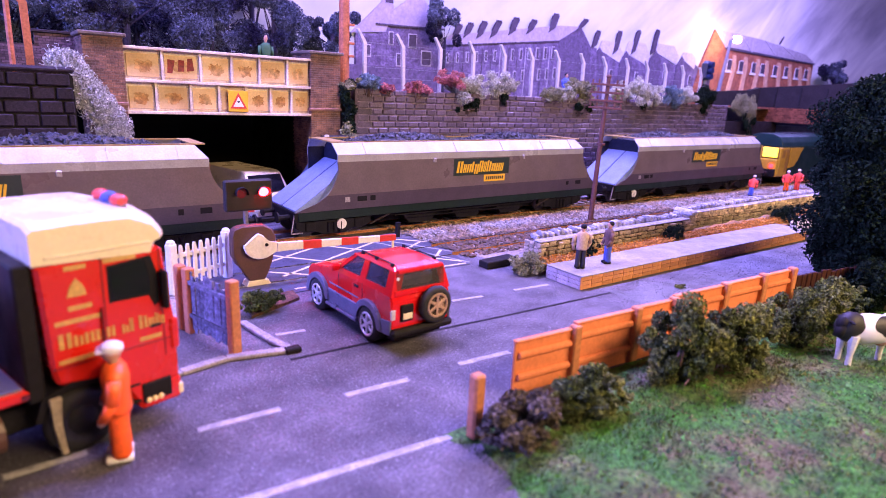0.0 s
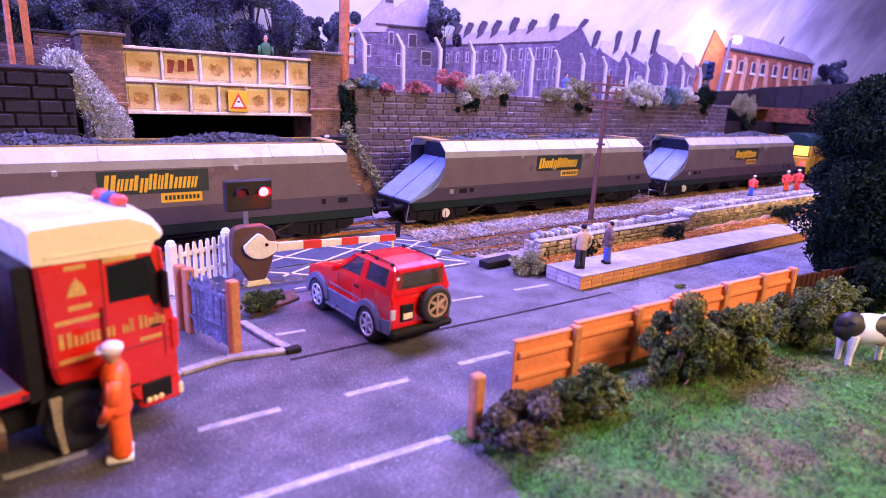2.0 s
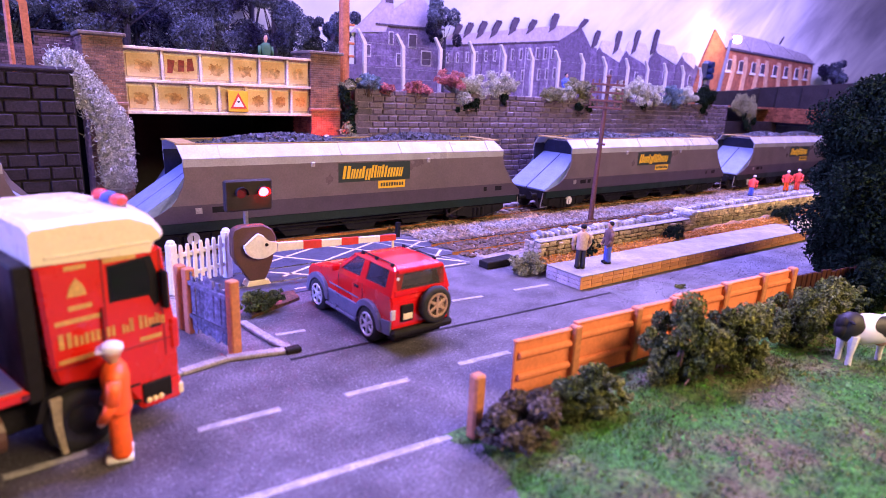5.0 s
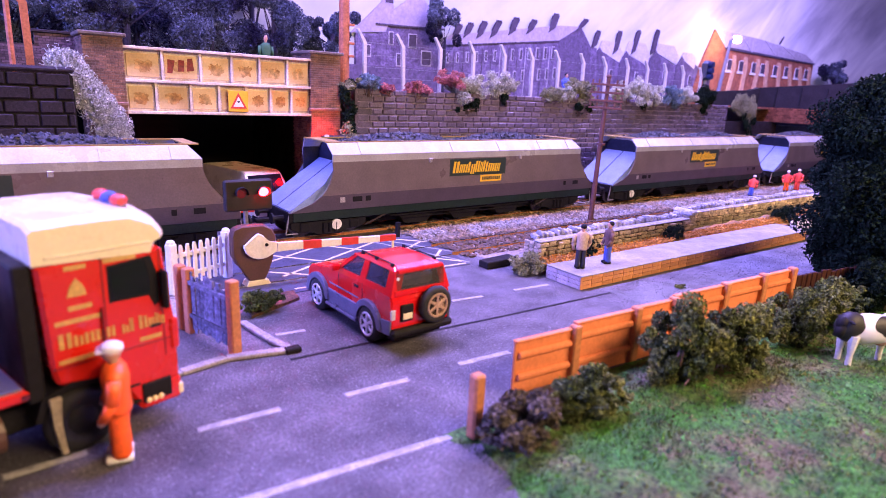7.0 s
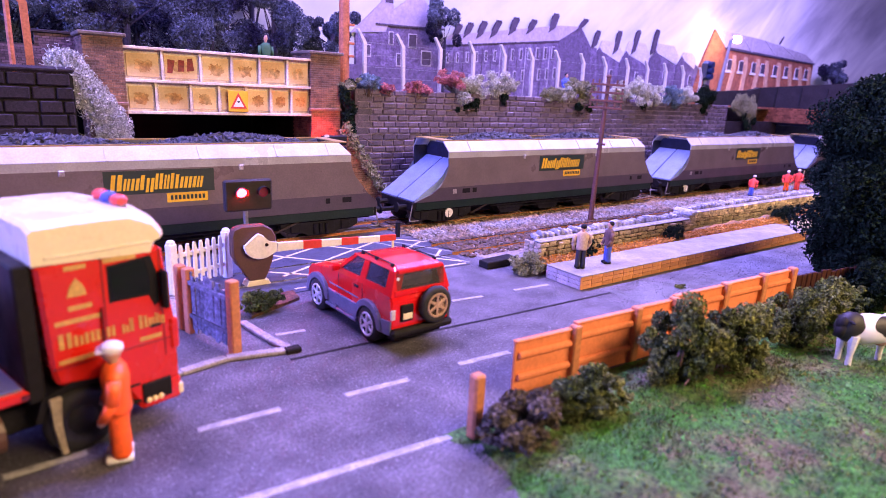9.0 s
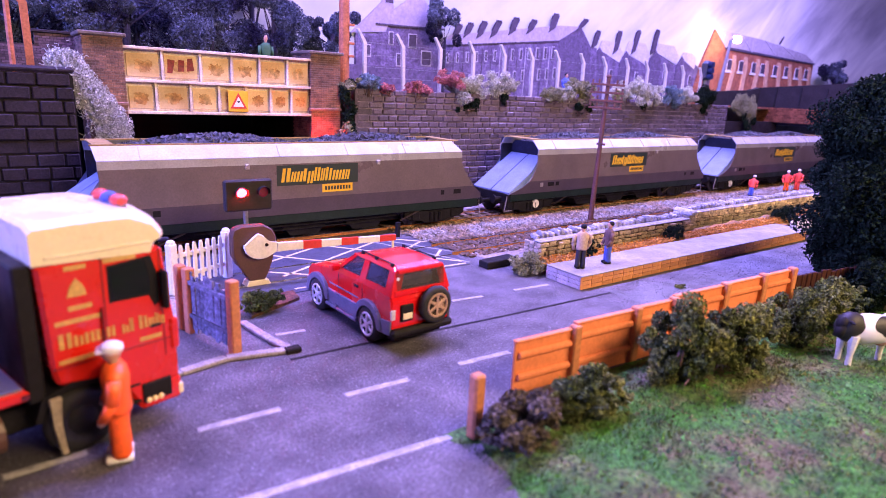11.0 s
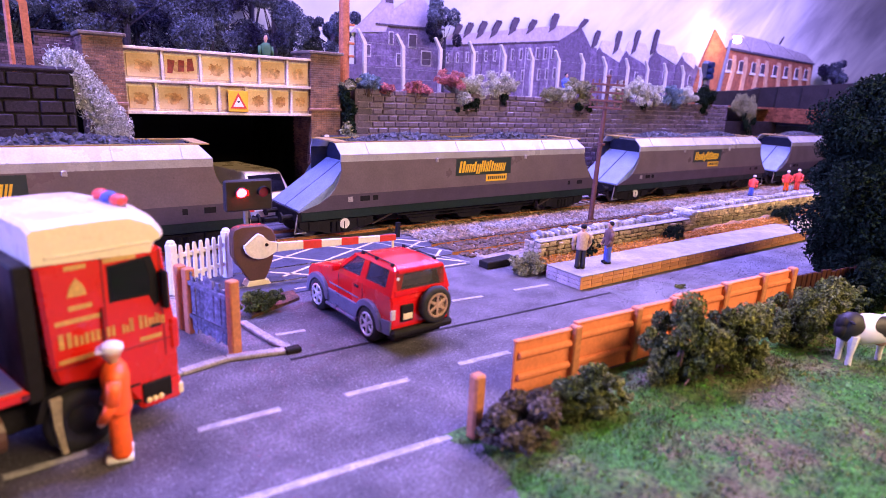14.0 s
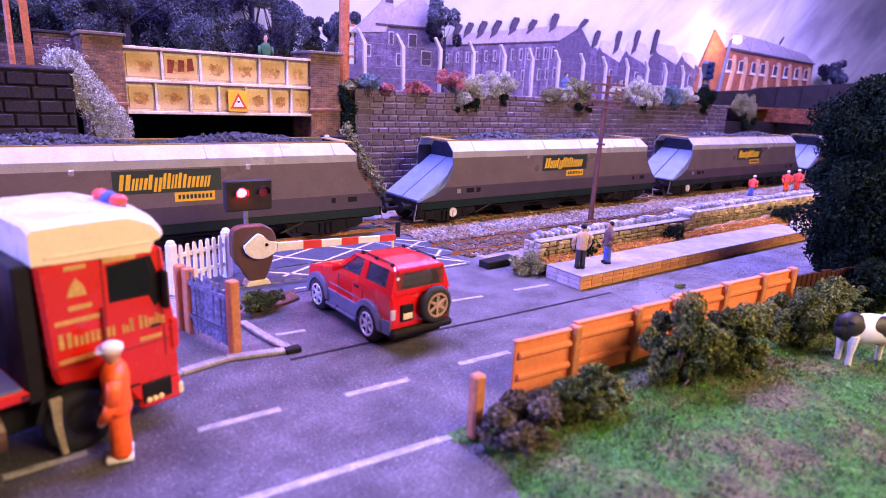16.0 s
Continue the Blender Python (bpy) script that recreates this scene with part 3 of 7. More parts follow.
# ---- the train ----
def hopper_wagon():
    t = thing("hopper_wagon", "grey bogie coal hopper wagon with silver top rail, loaded", "wagon", group="wagons of the coal train")
    L, Rr = -8.70, 9.38
    side = [(-10.93, 1.5), (10.93, 1.5), (10.9, 1.78), (10.35, 2.22), (9.62, 3.1), (9.44, 3.5), (Rr, 3.8), (L, 3.8), (-8.66, 3.4), (-8.76, 3.0), (-9.02, 2.5), (-9.25, 2.22), (-9.8, 1.88)]
    up = [p for p in side if p[1] >= 2.2]
    low = [(-10.93, 1.5), (10.93, 1.5), (10.9, 1.78), (10.35, 2.22), (-9.25, 2.22), (-9.8, 1.88)]
    for s in (-1, 1):
        a, b = (-1.72, -1.66) if s < 0 else (1.66, 1.72)
        sp = part("side_panel", prism(B(), [(10.35, 2.22), (9.62, 3.1), (9.44, 3.5), (Rr, 3.8), (L, 3.8), (-8.66, 3.4), (-8.76, 3.0), (-9.02, 2.5), (-9.25, 2.22)], "y", a, b), WAGON_GREY, t)
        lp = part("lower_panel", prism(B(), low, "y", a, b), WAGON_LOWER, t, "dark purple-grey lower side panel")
        # sloped silver top rail
        o, i = 1.72 * s, 1.28 * s
        bm = B()
        rail = ((L, o, 3.8), (Rr, o, 3.8), (Rr, o, 4.14), (L, o, 4.14), (Rr - 0.45, i, 4.66), (L - 0.1, i, 4.66))
        v = [bm.verts.new(p) for p in rail] + [bm.verts.new((p[0], p[1] - 0.06 * s, p[2] - 0.02)) for p in rail]
        for q in ((0, 1, 2, 3), (3, 2, 4, 5), (9, 8, 7, 6), (11, 10, 8, 9), (0, 6, 7, 1), (1, 7, 8, 2), (2, 8, 10, 4), (4, 10, 11, 5), (5, 11, 9, 3), (3, 9, 6, 0)):
            bm.faces.new([v[k] for k in q])
        tr = part("top_rail", bm, WAGON_SILVER, t, "sloped silver top rail")
        for x in (-7.1, -1.3, 2.2, 5.6, 8.2):
            tb = box(B(), x - 0.04, x + 0.04, *sorted((-0.01 * s, 0.035 * s)), 0.0, 0.66)
            ang = math.atan2(0.44, 0.52)
            tb.transform(Matrix.Translation((0, 1.72 * s, 4.14)) @ Matrix.Rotation(ang * s, 4, "X"))
            part("strap", tb, WAGON_SILVER, tr)
        part("rim", box(B(), L - 0.15, Rr - 0.45, min(i, i - 0.1 * s), max(i, i - 0.1 * s), 4.66, 4.72), RIM_OCHRE, t, "thin ochre rim")
        for x in (-2.85, 3.9):
            part("lifting_lug", box(B(), x - 0.1, x + 0.1, min(o, o + 0.06 * s), max(o, o + 0.06 * s), 3.62, 3.84, 0.02), STEEL, t)
        # name board, drawn as plain shapes
        yb = o + 0.012 * s
        bd = part("name_board", box(B(), -1.5, 2.72, min(o, yb), max(o, yb), 2.82, 3.74), LOGO_GREEN, t, "dark green name board")
        bm = B()
        xs = -1.3
        for k, (w, h0, h1) in enumerate(((0.36, 3.02, 3.50), (0.20, 3.02, 3.34), (0.26, 3.02, 3.34), (0.14, 3.02, 3.46), (0.26, 2.92, 3.34), (0.26, 3.02, 3.5), (0.18, 3.02, 3.44), (0.12, 3.02, 3.5), (0.12, 3.02, 3.44), (0.26, 3.02, 3.34), (0.26, 3.02, 3.34), (0.2, 3.02, 3.34))):
            h0, h1 = h0 - 0.04, h1 + 0.1
            for a, b in ((0.0, 0.42), (0.64, 1.1)) if w > 0.15 else ((0.0, 1.0),):
                prism(bm, [(xs + w * a, h0), (xs + w * b, h0), (xs + w * b + 0.1, h1), (xs + w * a + 0.1, h1)], "y", min(yb, yb + 0.012 * s), max(yb, yb + 0.012 * s))
            xs += w * 1.1 + 0.055
        part("lettering", bm, YELLOW, bd, "yellow bars in place of a name")
        sb = part("name_plate", box(B(), 0.78, 2.42, min(o, yb), max(o, yb), 2.42, 2.8), YELLOW, t, "small yellow plate")
        bm = B()
        for k in range(9):
            box(bm, 0.92 + k * 0.16, 1.02 + k * 0.16, min(yb, yb + 0.01 * s), max(yb, yb + 0.01 * s), 2.52, 2.7)
        part("lettering", bm, LOGO_GREEN, sb, "dark bars on the yellow plate")
        part("solebar", box(B(), -10.75, 10.75, min(1.5 * s, 1.66 * s), max(1.5 * s, 1.66 * s), 1.06, 1.495, 0.02), WAGON_GREEN, t, "dark green solebar")
        for z, x0, x1 in ((0.92, -5.2, 5.2), (0.74, -4.4, 4.8)):
            part("brake_pipe", rod(B(), (x0, 1.5 * s, z), (x1, 1.5 * s, z - 0.02), 0.035, n=6), UNDERFRAME, t)
        for x in (-6.1, 6.1):
            part("brake_lever", rod(B(), (x - 0.7, 1.6 * s, 0.62), (x + 0.5, 1.6 * s, 1.06), 0.05, n=6), BRASSY, t)
        for x0, w in ((-8.3, 0.28), (-7.6, 0.55), (-6.85, 0.3), (8.0, 0.22), (8.9, 0.5)):
            part("data_panel", box(B(), x0, x0 + w, min(o, yb), max(o, yb), 1.85, 2.1), STEEL if x0 == -8.3 else BLACK, t)
    # ends: inset wall, slope plates, headstock
    for e in (-1, 1):
        xt = L if e < 0 else Rr
        xi = xt - e * 0.9
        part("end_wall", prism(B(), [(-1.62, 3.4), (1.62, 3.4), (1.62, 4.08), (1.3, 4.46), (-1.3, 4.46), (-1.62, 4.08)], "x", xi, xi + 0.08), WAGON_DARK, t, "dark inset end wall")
        for s in (-1, 1):
            pts = [(e * 10.9, 1.52), (e * 10.9, 1.6), (xi, 3.66), (xi, 3.58)]
            a, b = (-1.64, -0.05) if s < 0 else (0.05, 1.64)
            part("slope_plate", prism(B(), pts, "y", a, b), WAGON_PLATE, t, "pale blue-grey sloping end plate")
        if e < 0:
            for a, b in ((-1.658, -1.642), (1.642, 1.658)):
                part("gusset", prism(B(), [(-10.9, 1.5), (-10.9, 1.53), (-7.8, 3.57), (-8.6, 3.5), (-8.76, 3.0), (-9.02, 2.5), (-9.25, 2.22), (-9.8, 1.88)], "y", a, b), WAGON_PLATE, t)
        part("plate_seam", prism(B(), [(e * 10.86, 1.5), (e * 10.86, 1.59), (xi, 3.63), (xi, 3.5)], "y", -0.05, 0.05), WAGON_DARK, t)
        part("end_rim", box(B(), *sorted((xt, xt - e * (0.75 if e < 0 else 0.55))), -1.28, 1.28, 4.662, 4.712), RIM_OCHRE, t, "ochre end lip")
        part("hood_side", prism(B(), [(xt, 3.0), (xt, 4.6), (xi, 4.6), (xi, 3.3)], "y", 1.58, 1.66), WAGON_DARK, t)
        part("headstock", box(B(), min(e * 10.55, e * 10.95), max(e * 10.55, e * 10.95), -1.6, 1.6, 1.02, 1.5, 0.03), UNDERFRAME, t)
        for s in (-0.95, 0.95):
            part("buffer", rod(rod(B(), (e * 10.95, s, 1.2), (e * 11.5, s, 1.2), 0.13), (e * 11.5, s, 1.2), (e * 11.58, s, 1.2), 0.26, n=12), UNDERFRAME, t)
        part("coupling", box(B(), min(e * 10.95, e * 12.0), max(e * 10.95, e * 12.0), -0.14, 0.14, 0.85, 1.05, 0.03), UNDERFRAME, t)
        part("end_handrail", rod(rod(B(), (e * 10.9, -1.55, 1.5), (e * 11.1, -1.55, 0.5), 0.035, n=6), (e * 11.1, -1.55, 0.5), (e * 10.5, -1.55, 0.5), 0.035, n=6), STEEL, t)
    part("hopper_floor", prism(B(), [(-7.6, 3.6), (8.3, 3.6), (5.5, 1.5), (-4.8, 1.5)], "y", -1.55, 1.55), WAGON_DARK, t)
    # added dark block that hides lit ballast and keeps the underside in shade
    part("brake_gear", prism(B(), [(-6.2, 1.0), (6.2, 1.0), (5.9, 0.5), (-5.9, 0.5)], "y", -0.7, 0.7), UNDERFRAME, t)
    part("centre_sill", box(B(), -10.6, 10.6, -1.45, 1.45, 0.95, 1.48), UNDERFRAME, t)
    for x in (-3.4, 0.0, 3.4):
        part("door_mechanism", prism(B(), [(x - 1.3, 1.0), (x + 1.3, 1.0), (x + 0.7, 0.38), (x - 0.7, 0.38)], "y", -1.35, 1.35), UNDERFRAME, t)
    # coal heaped in two mounds
    rng = random.Random(2)
    nx, ny = 60, 10
    verts, faces = [], []
    for j in range(ny + 1):
        for i in range(nx + 1):
            x, y = -7.7 + 15.9 * i / nx, -1.2 + 2.4 * j / ny
            h = 0.52 * max(0, math.sin((i / nx * 2) % 1 * math.pi)) * (1 - (y / 1.35) ** 2) + rng.uniform(-0.05, 0.06)
            verts.append((x, y, 4.44 + h))
    for j in range(ny):
        for i in range(nx):
            a = j * (nx + 1) + i
            faces.append((a, a + 1, a + nx + 2, a + nx + 1))
    ld = new("coal_load", raw_mesh(verts, faces, COAL))
    ld.parent = t
    tagged(ld, "heap of black coal")
    lumps = new("coal_rubble", stones(1500, (-7.6, -1.15), (8.1, 1.15), 0.11, COAL, 8, lambda x, y: 4.46 + 0.52 * max(0, math.sin(((x + 7.7) / 15.9 * 2) % 1 * math.pi)) * (1 - (y / 1.35) ** 2)))
    lumps.parent = ld
    tagged(lumps, kind="stuff")
    # bogies
    # the body is a little shorter than its panels were drawn, and set forward of its middle
    for o in t.children_recursive:
        o.data.transform(Matrix.Translation((0.346 * C, 0, 0)) @ Matrix.Diagonal((0.965, 1, 1, 1)))
    for cx in (-8.1, 7.9):
        bg = part("bogie", BOGIE_FRAME(), UNDERFRAME, t, m=G(cx, 0))
        for ax in (-1.3, 1.3):
            bm = B()
            for s in (-0.86, 0.86):
                rod(bm, (0, s - 0.1, 0), (0, s + 0.1, 0), 0.6, n=24)
            rod(bm, (0, -1.0, 0), (0, 1.0, 0), 0.12)
            for k in range(5):
                a = k / 5 * math.tau
                box(bm, -0.05, 0.05, -1.0, -0.96, 0.15, 0.5, m=Matrix.Rotation(a, 4, "Y"))
            w = part("wheelset", bm, STEEL_DARK, bg, "dark steel wheelset", m=G(ax, 0, 0.765))
        if cx < 0:
            part("roller_cover", rod(B(), (0.32, -1.5, 0.78), (0.32, -1.62, 0.78), 0.26, n=20), WHITE, bg, "round white bearing cover")
    return t


def BOGIE_FRAME():
    bm = B()
    for s in (-1, 1):
        a, b = (-1.5, -1.3) if s < 0 else (1.3, 1.5)
        prism(bm, [(-2.0, 0.7), (-1.6, 0.5), (-0.9, 0.5), (-0.6, 0.3), (0.6, 0.3), (0.9, 0.5), (1.6, 0.5), (2.0, 0.7), (2.0, 1.02), (-2.0, 1.02)], "y", a, b, 0.03)
        for x in (-1.3, 1.3):
            box(bm, x - 0.25, x + 0.25, a - 0.08, b + 0.08, 0.52, 0.98, 0.04)
        for x in (-0.3, 0.0, 0.3):
            rod(bm, (x, (a + b) / 2 - 0.12, 0.4), (x, (a + b) / 2 - 0.12, 0.9), 0.11)
    box(bm, -0.4, 0.4, -1.3, 1.3, 0.4, 1.0)
    return bm


RIM_OCHRE = surface("ochre_rim", (0.34, 0.23, 0.08), 0.6, vary=0.2, fine=10, coarse=1.0, bump=0.1, gloss=0.3)
LOGO_GREEN = surface("name_board_green", (0.02, 0.035, 0.03), 0.45, vary=0.1, fine=12, coarse=1.0, bump=0.03)
BRASSY = surface("brake_rod", (0.035, 0.022, 0.018), 0.55, vary=0.2, fine=12, coarse=1.0, bump=0.1)
STEEL_DARK = surface("dark_wheel_steel", (0.10, 0.085, 0.08), 0.5, metal=0.5, vary=0.25, fine=12, coarse=1.0, bump=0.1)
WAGONS = [hopper_wagon()]
for n in range(-1, 3):
    WAGONS.append(copy_thing(WAGONS[0], G(23.33 * n, MAIN_Y)))


def tint(bm, start, index):
    bm.faces.ensure_lookup_table()
    for f in bm.faces[start:]:
        f.material_index = index


def locomotive():
    t = thing("locomotive", "dark green diesel locomotive with yellow cab end", "locomotive", G(72, MAIN_Y))
    low = [(-1.75, 1.0), (1.75, 1.0), (1.75, 3.7), (-1.75, 3.7)]
    top = [(-1.75, 3.7), (1.75, 3.7), (1.62, 4.15), (1.3, 4.6), (0.7, 4.85), (-0.7, 4.85), (-1.3, 4.6), (-1.62, 4.15)]
    part("body", prism(B(), low, "x", -11.6, 14, 0.05), LOCO_GREEN, t)
    part("roof", prism(B(), top, "x", -13.2, 14, 0.05), LOCO_GREEN, t, "dark green roof")
    for x in (-8.0, -3.0, 2.0):
        part("roof_grille", box(B(), x - 1.2, x + 1.2, -0.6, 0.6, 4.82, 4.92, 0.03), UNDERFRAME, t)
    cab = part("cab", prism(B(), low, "x", -13.5, -11.62, 0.08), LOCO_YELLOW, t, "yellow locomotive cab")
    part("nose", prism(B(), [(-1.7, 1.0), (1.7, 1.0), (1.7, 2.6), (-1.7, 2.6)], "x", -13.9, -13.45, 0.08), LOCO_YELLOW, cab)
    for y in (-0.85, 0.85):
        part("windscreen", box(B(), -13.6, -13.5, y - 0.68, y + 0.68, 2.75, 3.65, 0.05), LAMP_YELLOW, cab, "lit yellow cab window")
        part("window_frame", box(B(), -13.55, -13.48, y - 0.78, y + 0.78, 2.66, 3.74, 0.05), UNDERFRAME, cab)
    part("side_window", box(B(), -13.1, -12.5, -1.79, -1.74, 2.75, 3.45, 0.03), LOCO_SHADE, cab)
    part("cab_door", box(B(), -12.3, -11.75, -1.785, -1.74, 1.4, 3.5, 0.02), LOCO_SHADE, cab)
    part("yellow_flash", prism(B(), [(-11.62, 3.66), (-8.9, 3.66), (-9.4, 3.2), (-9.9, 2.4), (-10.5, 1.9), (-11.62, 1.75)], "y", -1.79, -1.74), LOCO_YELLOW, t)
    part("bumper_beam", box(B(), -14.1, -13.8, -1.7, 1.7, 1.0, 1.7, 0.05), UNDERFRAME, t, "black buffer beam")
    for y in (-1.3, 1.3):
        part("tail_lamp", rod(B(), (-14.02, y, 2.0), (-13.9, y, 2.0), 0.2, n=14), TAIL_RED, t, "lit red tail lamp")
        part("buffer", rod(B(), (-14.1, y * 0.75, 1.3), (-14.7, y * 0.75, 1.3), 0.24, n=12), UNDERFRAME, t)
    for x in (-8.5, 8.5):
        bg = part("bogie", box(B(), x - 2.9, x + 2.9, -1.5, 1.5, 0.45, 1.0, 0.08), UNDERFRAME, t)
        for k in (-1.9, 0.0, 1.9):
            part("wheel", rod(B(), (x + k, -1.0, 0.76), (x + k, 1.0, 0.76), 0.6, n=20), UNDERFRAME, bg)
    part("fuel_tank", box(B(), -3.5, 3.5, -1.5, 1.5, 0.3, 1.0, 0.1), UNDERFRAME, t)
    return t


# darker copy of the cab yellow: shade of window and door as colour
LOCO_SHADE = surface("loco_yellow_shade", (0.30, 0.16, 0.02), 0.5, vary=0.15, fine=12, coarse=0.6, bump=0.05)
TAIL_RED = surface("tail_lamp_red", (1.0, 0.02, 0.03), 0.3, vary=0.0, bump=0, glow=9.0)


LOCO_YELLOW = surface("loco_yellow", (0.50, 0.30, 0.02), 0.45, vary=0.12, fine=12, coarse=0.6, bump=0.05)
LOCO = locomotive()


# ---- figures: plain painted shapes ----
def tube(bm, rings, n=12):
    """Oval rings (z, x, y, rx, ry) joined into a rounded limb."""
    t = bmesh.new()
    rows = [[t.verts.new((cx + rx * math.cos(k / n * math.tau), cy + ry * math.sin(k / n * math.tau), z)) for k in range(n)] for z, cx, cy, rx, ry in rings]
    for a, b in zip(rows, rows[1:]):
        for k in range(n):
            t.faces.new((a[k], a[(k + 1) % n], b[(k + 1) % n], b[k]))
    t.faces.new(rows[0][::-1])
    t.faces.new(rows[-1])
    put(bm, t)
    return bm


def figure(label, x, y, z, h, rz, top, legs, head=None, hat=None, lean=0, half=False, wide=1.0, boots=None):
    bm = B()
    k = h / 2.3

    def n():
        return len(bm.faces)
    a = n()
    if not half:
        for s in (-0.13, 0.13):
            tube(bm, ((0.1, 0.0, s * 1.1, 0.13, 0.11), (0.2, 0.0, s * 1.1, 0.15, 0.125), (0.6, 0.01, s, 0.14, 0.125), (0.95, 0.0, s * 0.9, 0.16, 0.145), (1.08, 0.0, s * 0.7, 0.15, 0.13)))
    tint(bm, a, 1)
    a = n()
    if not half:
        for s in (-0.13, 0.13):
            box(bm, -0.16, 0.24, s - 0.1, s + 0.1, 0, 0.13, 0.03)
    tint(bm, a, 3)
    a = n()
    tb = B()
    tube(tb, ((0.98, 0, 0, 0.2, 0.29), (1.06, 0, 0, 0.21, 0.3), (1.35, 0, 0, 0.19, 0.29), (1.65, 0, 0, 0.21, 0.36), (1.8, 0, 0, 0.18, 0.34), (1.92, 0, 0, 0.11, 0.16)))
    for s in (-1, 1):
        rod(tb, (0, s * 0.4, 1.75), (0.05, s * 0.45, 1.32), 0.11, 0.095)
        rod(tb, (0.05, s * 0.45, 1.35), (0.2, s * 0.36, 1.0), 0.095, 0.08)
    put(bm, tb)
    tint(bm, a, 0)
    a = n()
    rod(bm, (0, 0, 1.88), (0.01, 0, 2.02), 0.08)
    ball(bm, (0.02, 0, 2.12), (0.15, 0.135, 0.175))
    for s in (-1, 1):
        ball(bm, (0.22, s * 0.35, 0.97), 0.07, 6, 4)
    tint(bm, a, 2)
    a = n()
    if hat:
        ball(bm, (0.01, 0, 2.2), (0.18, 0.17, 0.13))
        box(bm, 0.05, 0.23, -0.13, 0.13, 2.15, 2.19, 0.015)
    else:
        ball(bm, (-0.03, 0, 2.19), (0.165, 0.16, 0.14), 10, 6)
    tint(bm, a, 4)
    if lean:
        bm.transform(Matrix.Rotation(radians(lean), 4, "Y"))
    bm.transform(Matrix.Diagonal((k * wide, k * wide, k, 1)))
    ob = new("figurine", mesh_of(bm, [top, legs, head or SKIN, boots or BLACK, hat or BLACK], True))
    return thing("figurine", label, "figurine", G(x, y, z, rz), ob=ob)


TAN = surface("tan_shirt", (0.45, 0.33, 0.24), 0.8, vary=0.15, fine=12, coarse=1.5, bump=0.1)
BROWN_COAT = surface("brown_coat", (0.13, 0.07, 0.06), 0.8, vary=0.15, fine=12, coarse=1.5, bump=0.1)
NAVY = surface("navy_trousers", (0.02, 0.02, 0.035), 0.8, vary=0.15, fine=12, coarse=1.5, bump=0.1)
SIGNAL_BLUE = surface("signal_blue", (0.006, 0.014, 0.055), 0.5, vary=0.2, fine=10, coarse=1.0, bump=0.1)
BLUE = surface("blue_trousers", (0.06, 0.10, 0.42), 0.8, vary=0.15, fine=12, coarse=1.5, bump=0.1)
GREEN_SHIRT = surface("green_jumper", (0.03, 0.10, 0.04), 0.8, vary=0.15, fine=12, coarse=1.5, bump=0.1)
HIVIS_RED = surface("hi_vis_red", (0.85, 0.08, 0.05), 0.6, vary=0.1, fine=12, coarse=1.5, bump=0.1)
figure("painted workman figurine in orange overalls and white helmet", 1.32, 11.84, 0.0, 2.42, 170, ORANGE, ORANGE, hat=WHITE, wide=1.16, boots=WHITE)
figure("painted figurine in tan shirt and dark trousers on the platform", 18.45, 15.05, 0.58, 1.82, 60, TAN, NAVY, hat=None)
figure("painted figurine in brown coat and blue trousers on the platform", 20.1, 15.0, 0.58, 1.78, 150, BROWN_COAT, BLUE)
figure("red hi-vis track worker figurine bending by the siding", 49.5, 23.6, 0.05, 1.75, 0, HIVIS_RED, BLUE, hat=WHITE, lean=9)
figure("orange hi-vis track worker figurine beside the line", 56.0, 23.7, 0.05, 1.85, 200, HIVIS_RED, ORANGE, hat=WHITE)
figure("red hi-vis track worker figurine near the line", 57.4, 23.4, 0.05, 1.95, 180, HIVIS_RED, HIVIS_RED, hat=WHITE)
figure("small blue-clad figurine behind the wall-top bushes", 38.07, 34.5, 6.98, 2.17, -90, BLUE, BLUE)
figure("green-jumpered figurine leaning on the bridge parapet", 12.1, 32.2, 7.15, 2.6, -90, GREEN_SHIRT, NAVY, wide=0.72)


# ---- the red off-road car ----
def loft(bm, pts, width):
    """A side profile (u, z) given a half width that changes with height."""
    t = bmesh.new()
    lo, hi = [t.verts.new((u, -width(z), z)) for u, z in pts], [t.verts.new((u, width(z), z)) for u, z in pts]
    t.faces.new(lo)
    t.faces.new(hi[::-1])
    for i in range(len(pts)):
        j = (i + 1) % len(pts)
        t.faces.new((lo[i], hi[i], hi[j], lo[j]))
    bmesh.ops.bevel(t, geom=list(t.edges), offset=0.045, segments=2, affect="EDGES")
    put(bm, t)
    return bm


def road_wheel(parent, u, v, z, r, w, rim=WHEEL_RIM):
    side = -1 if v < 0 else 1
    tyre = part("tyre", rod(torus(B(), (0, 0, 0), r - w * 0.42, w * 0.5, "y", 32, 10), (0, -w * 0.3, 0), (0, w * 0.3, 0), r * 0.72, n=24), TYRE, parent, m=G(u, v, z), smooth=True)
    f = side * w
    bm = torus(B(), (0, f * 0.44, 0), r * 0.62, r * 0.075, "y", 28, 6)
    for k in range(6):
        box(bm, -r * 0.085, r * 0.085, *sorted((f * 0.36, f * 0.5)), r * 0.1, r * 0.62, r * 0.025, m=Matrix.Rotation(k / 6 * math.tau, 4, "Y"))
    rod(bm, (0, f * 0.36, 0), (0, f * 0.54, 0), r * 0.21, r * 0.17, n=14)
    rod(bm, (0, f * 0.2, 0), (0, f * 0.3, 0), r * 0.6, n=24)
    part("rim", bm, rim, tyre, "six-spoke rim", smooth=False)
    return tyre


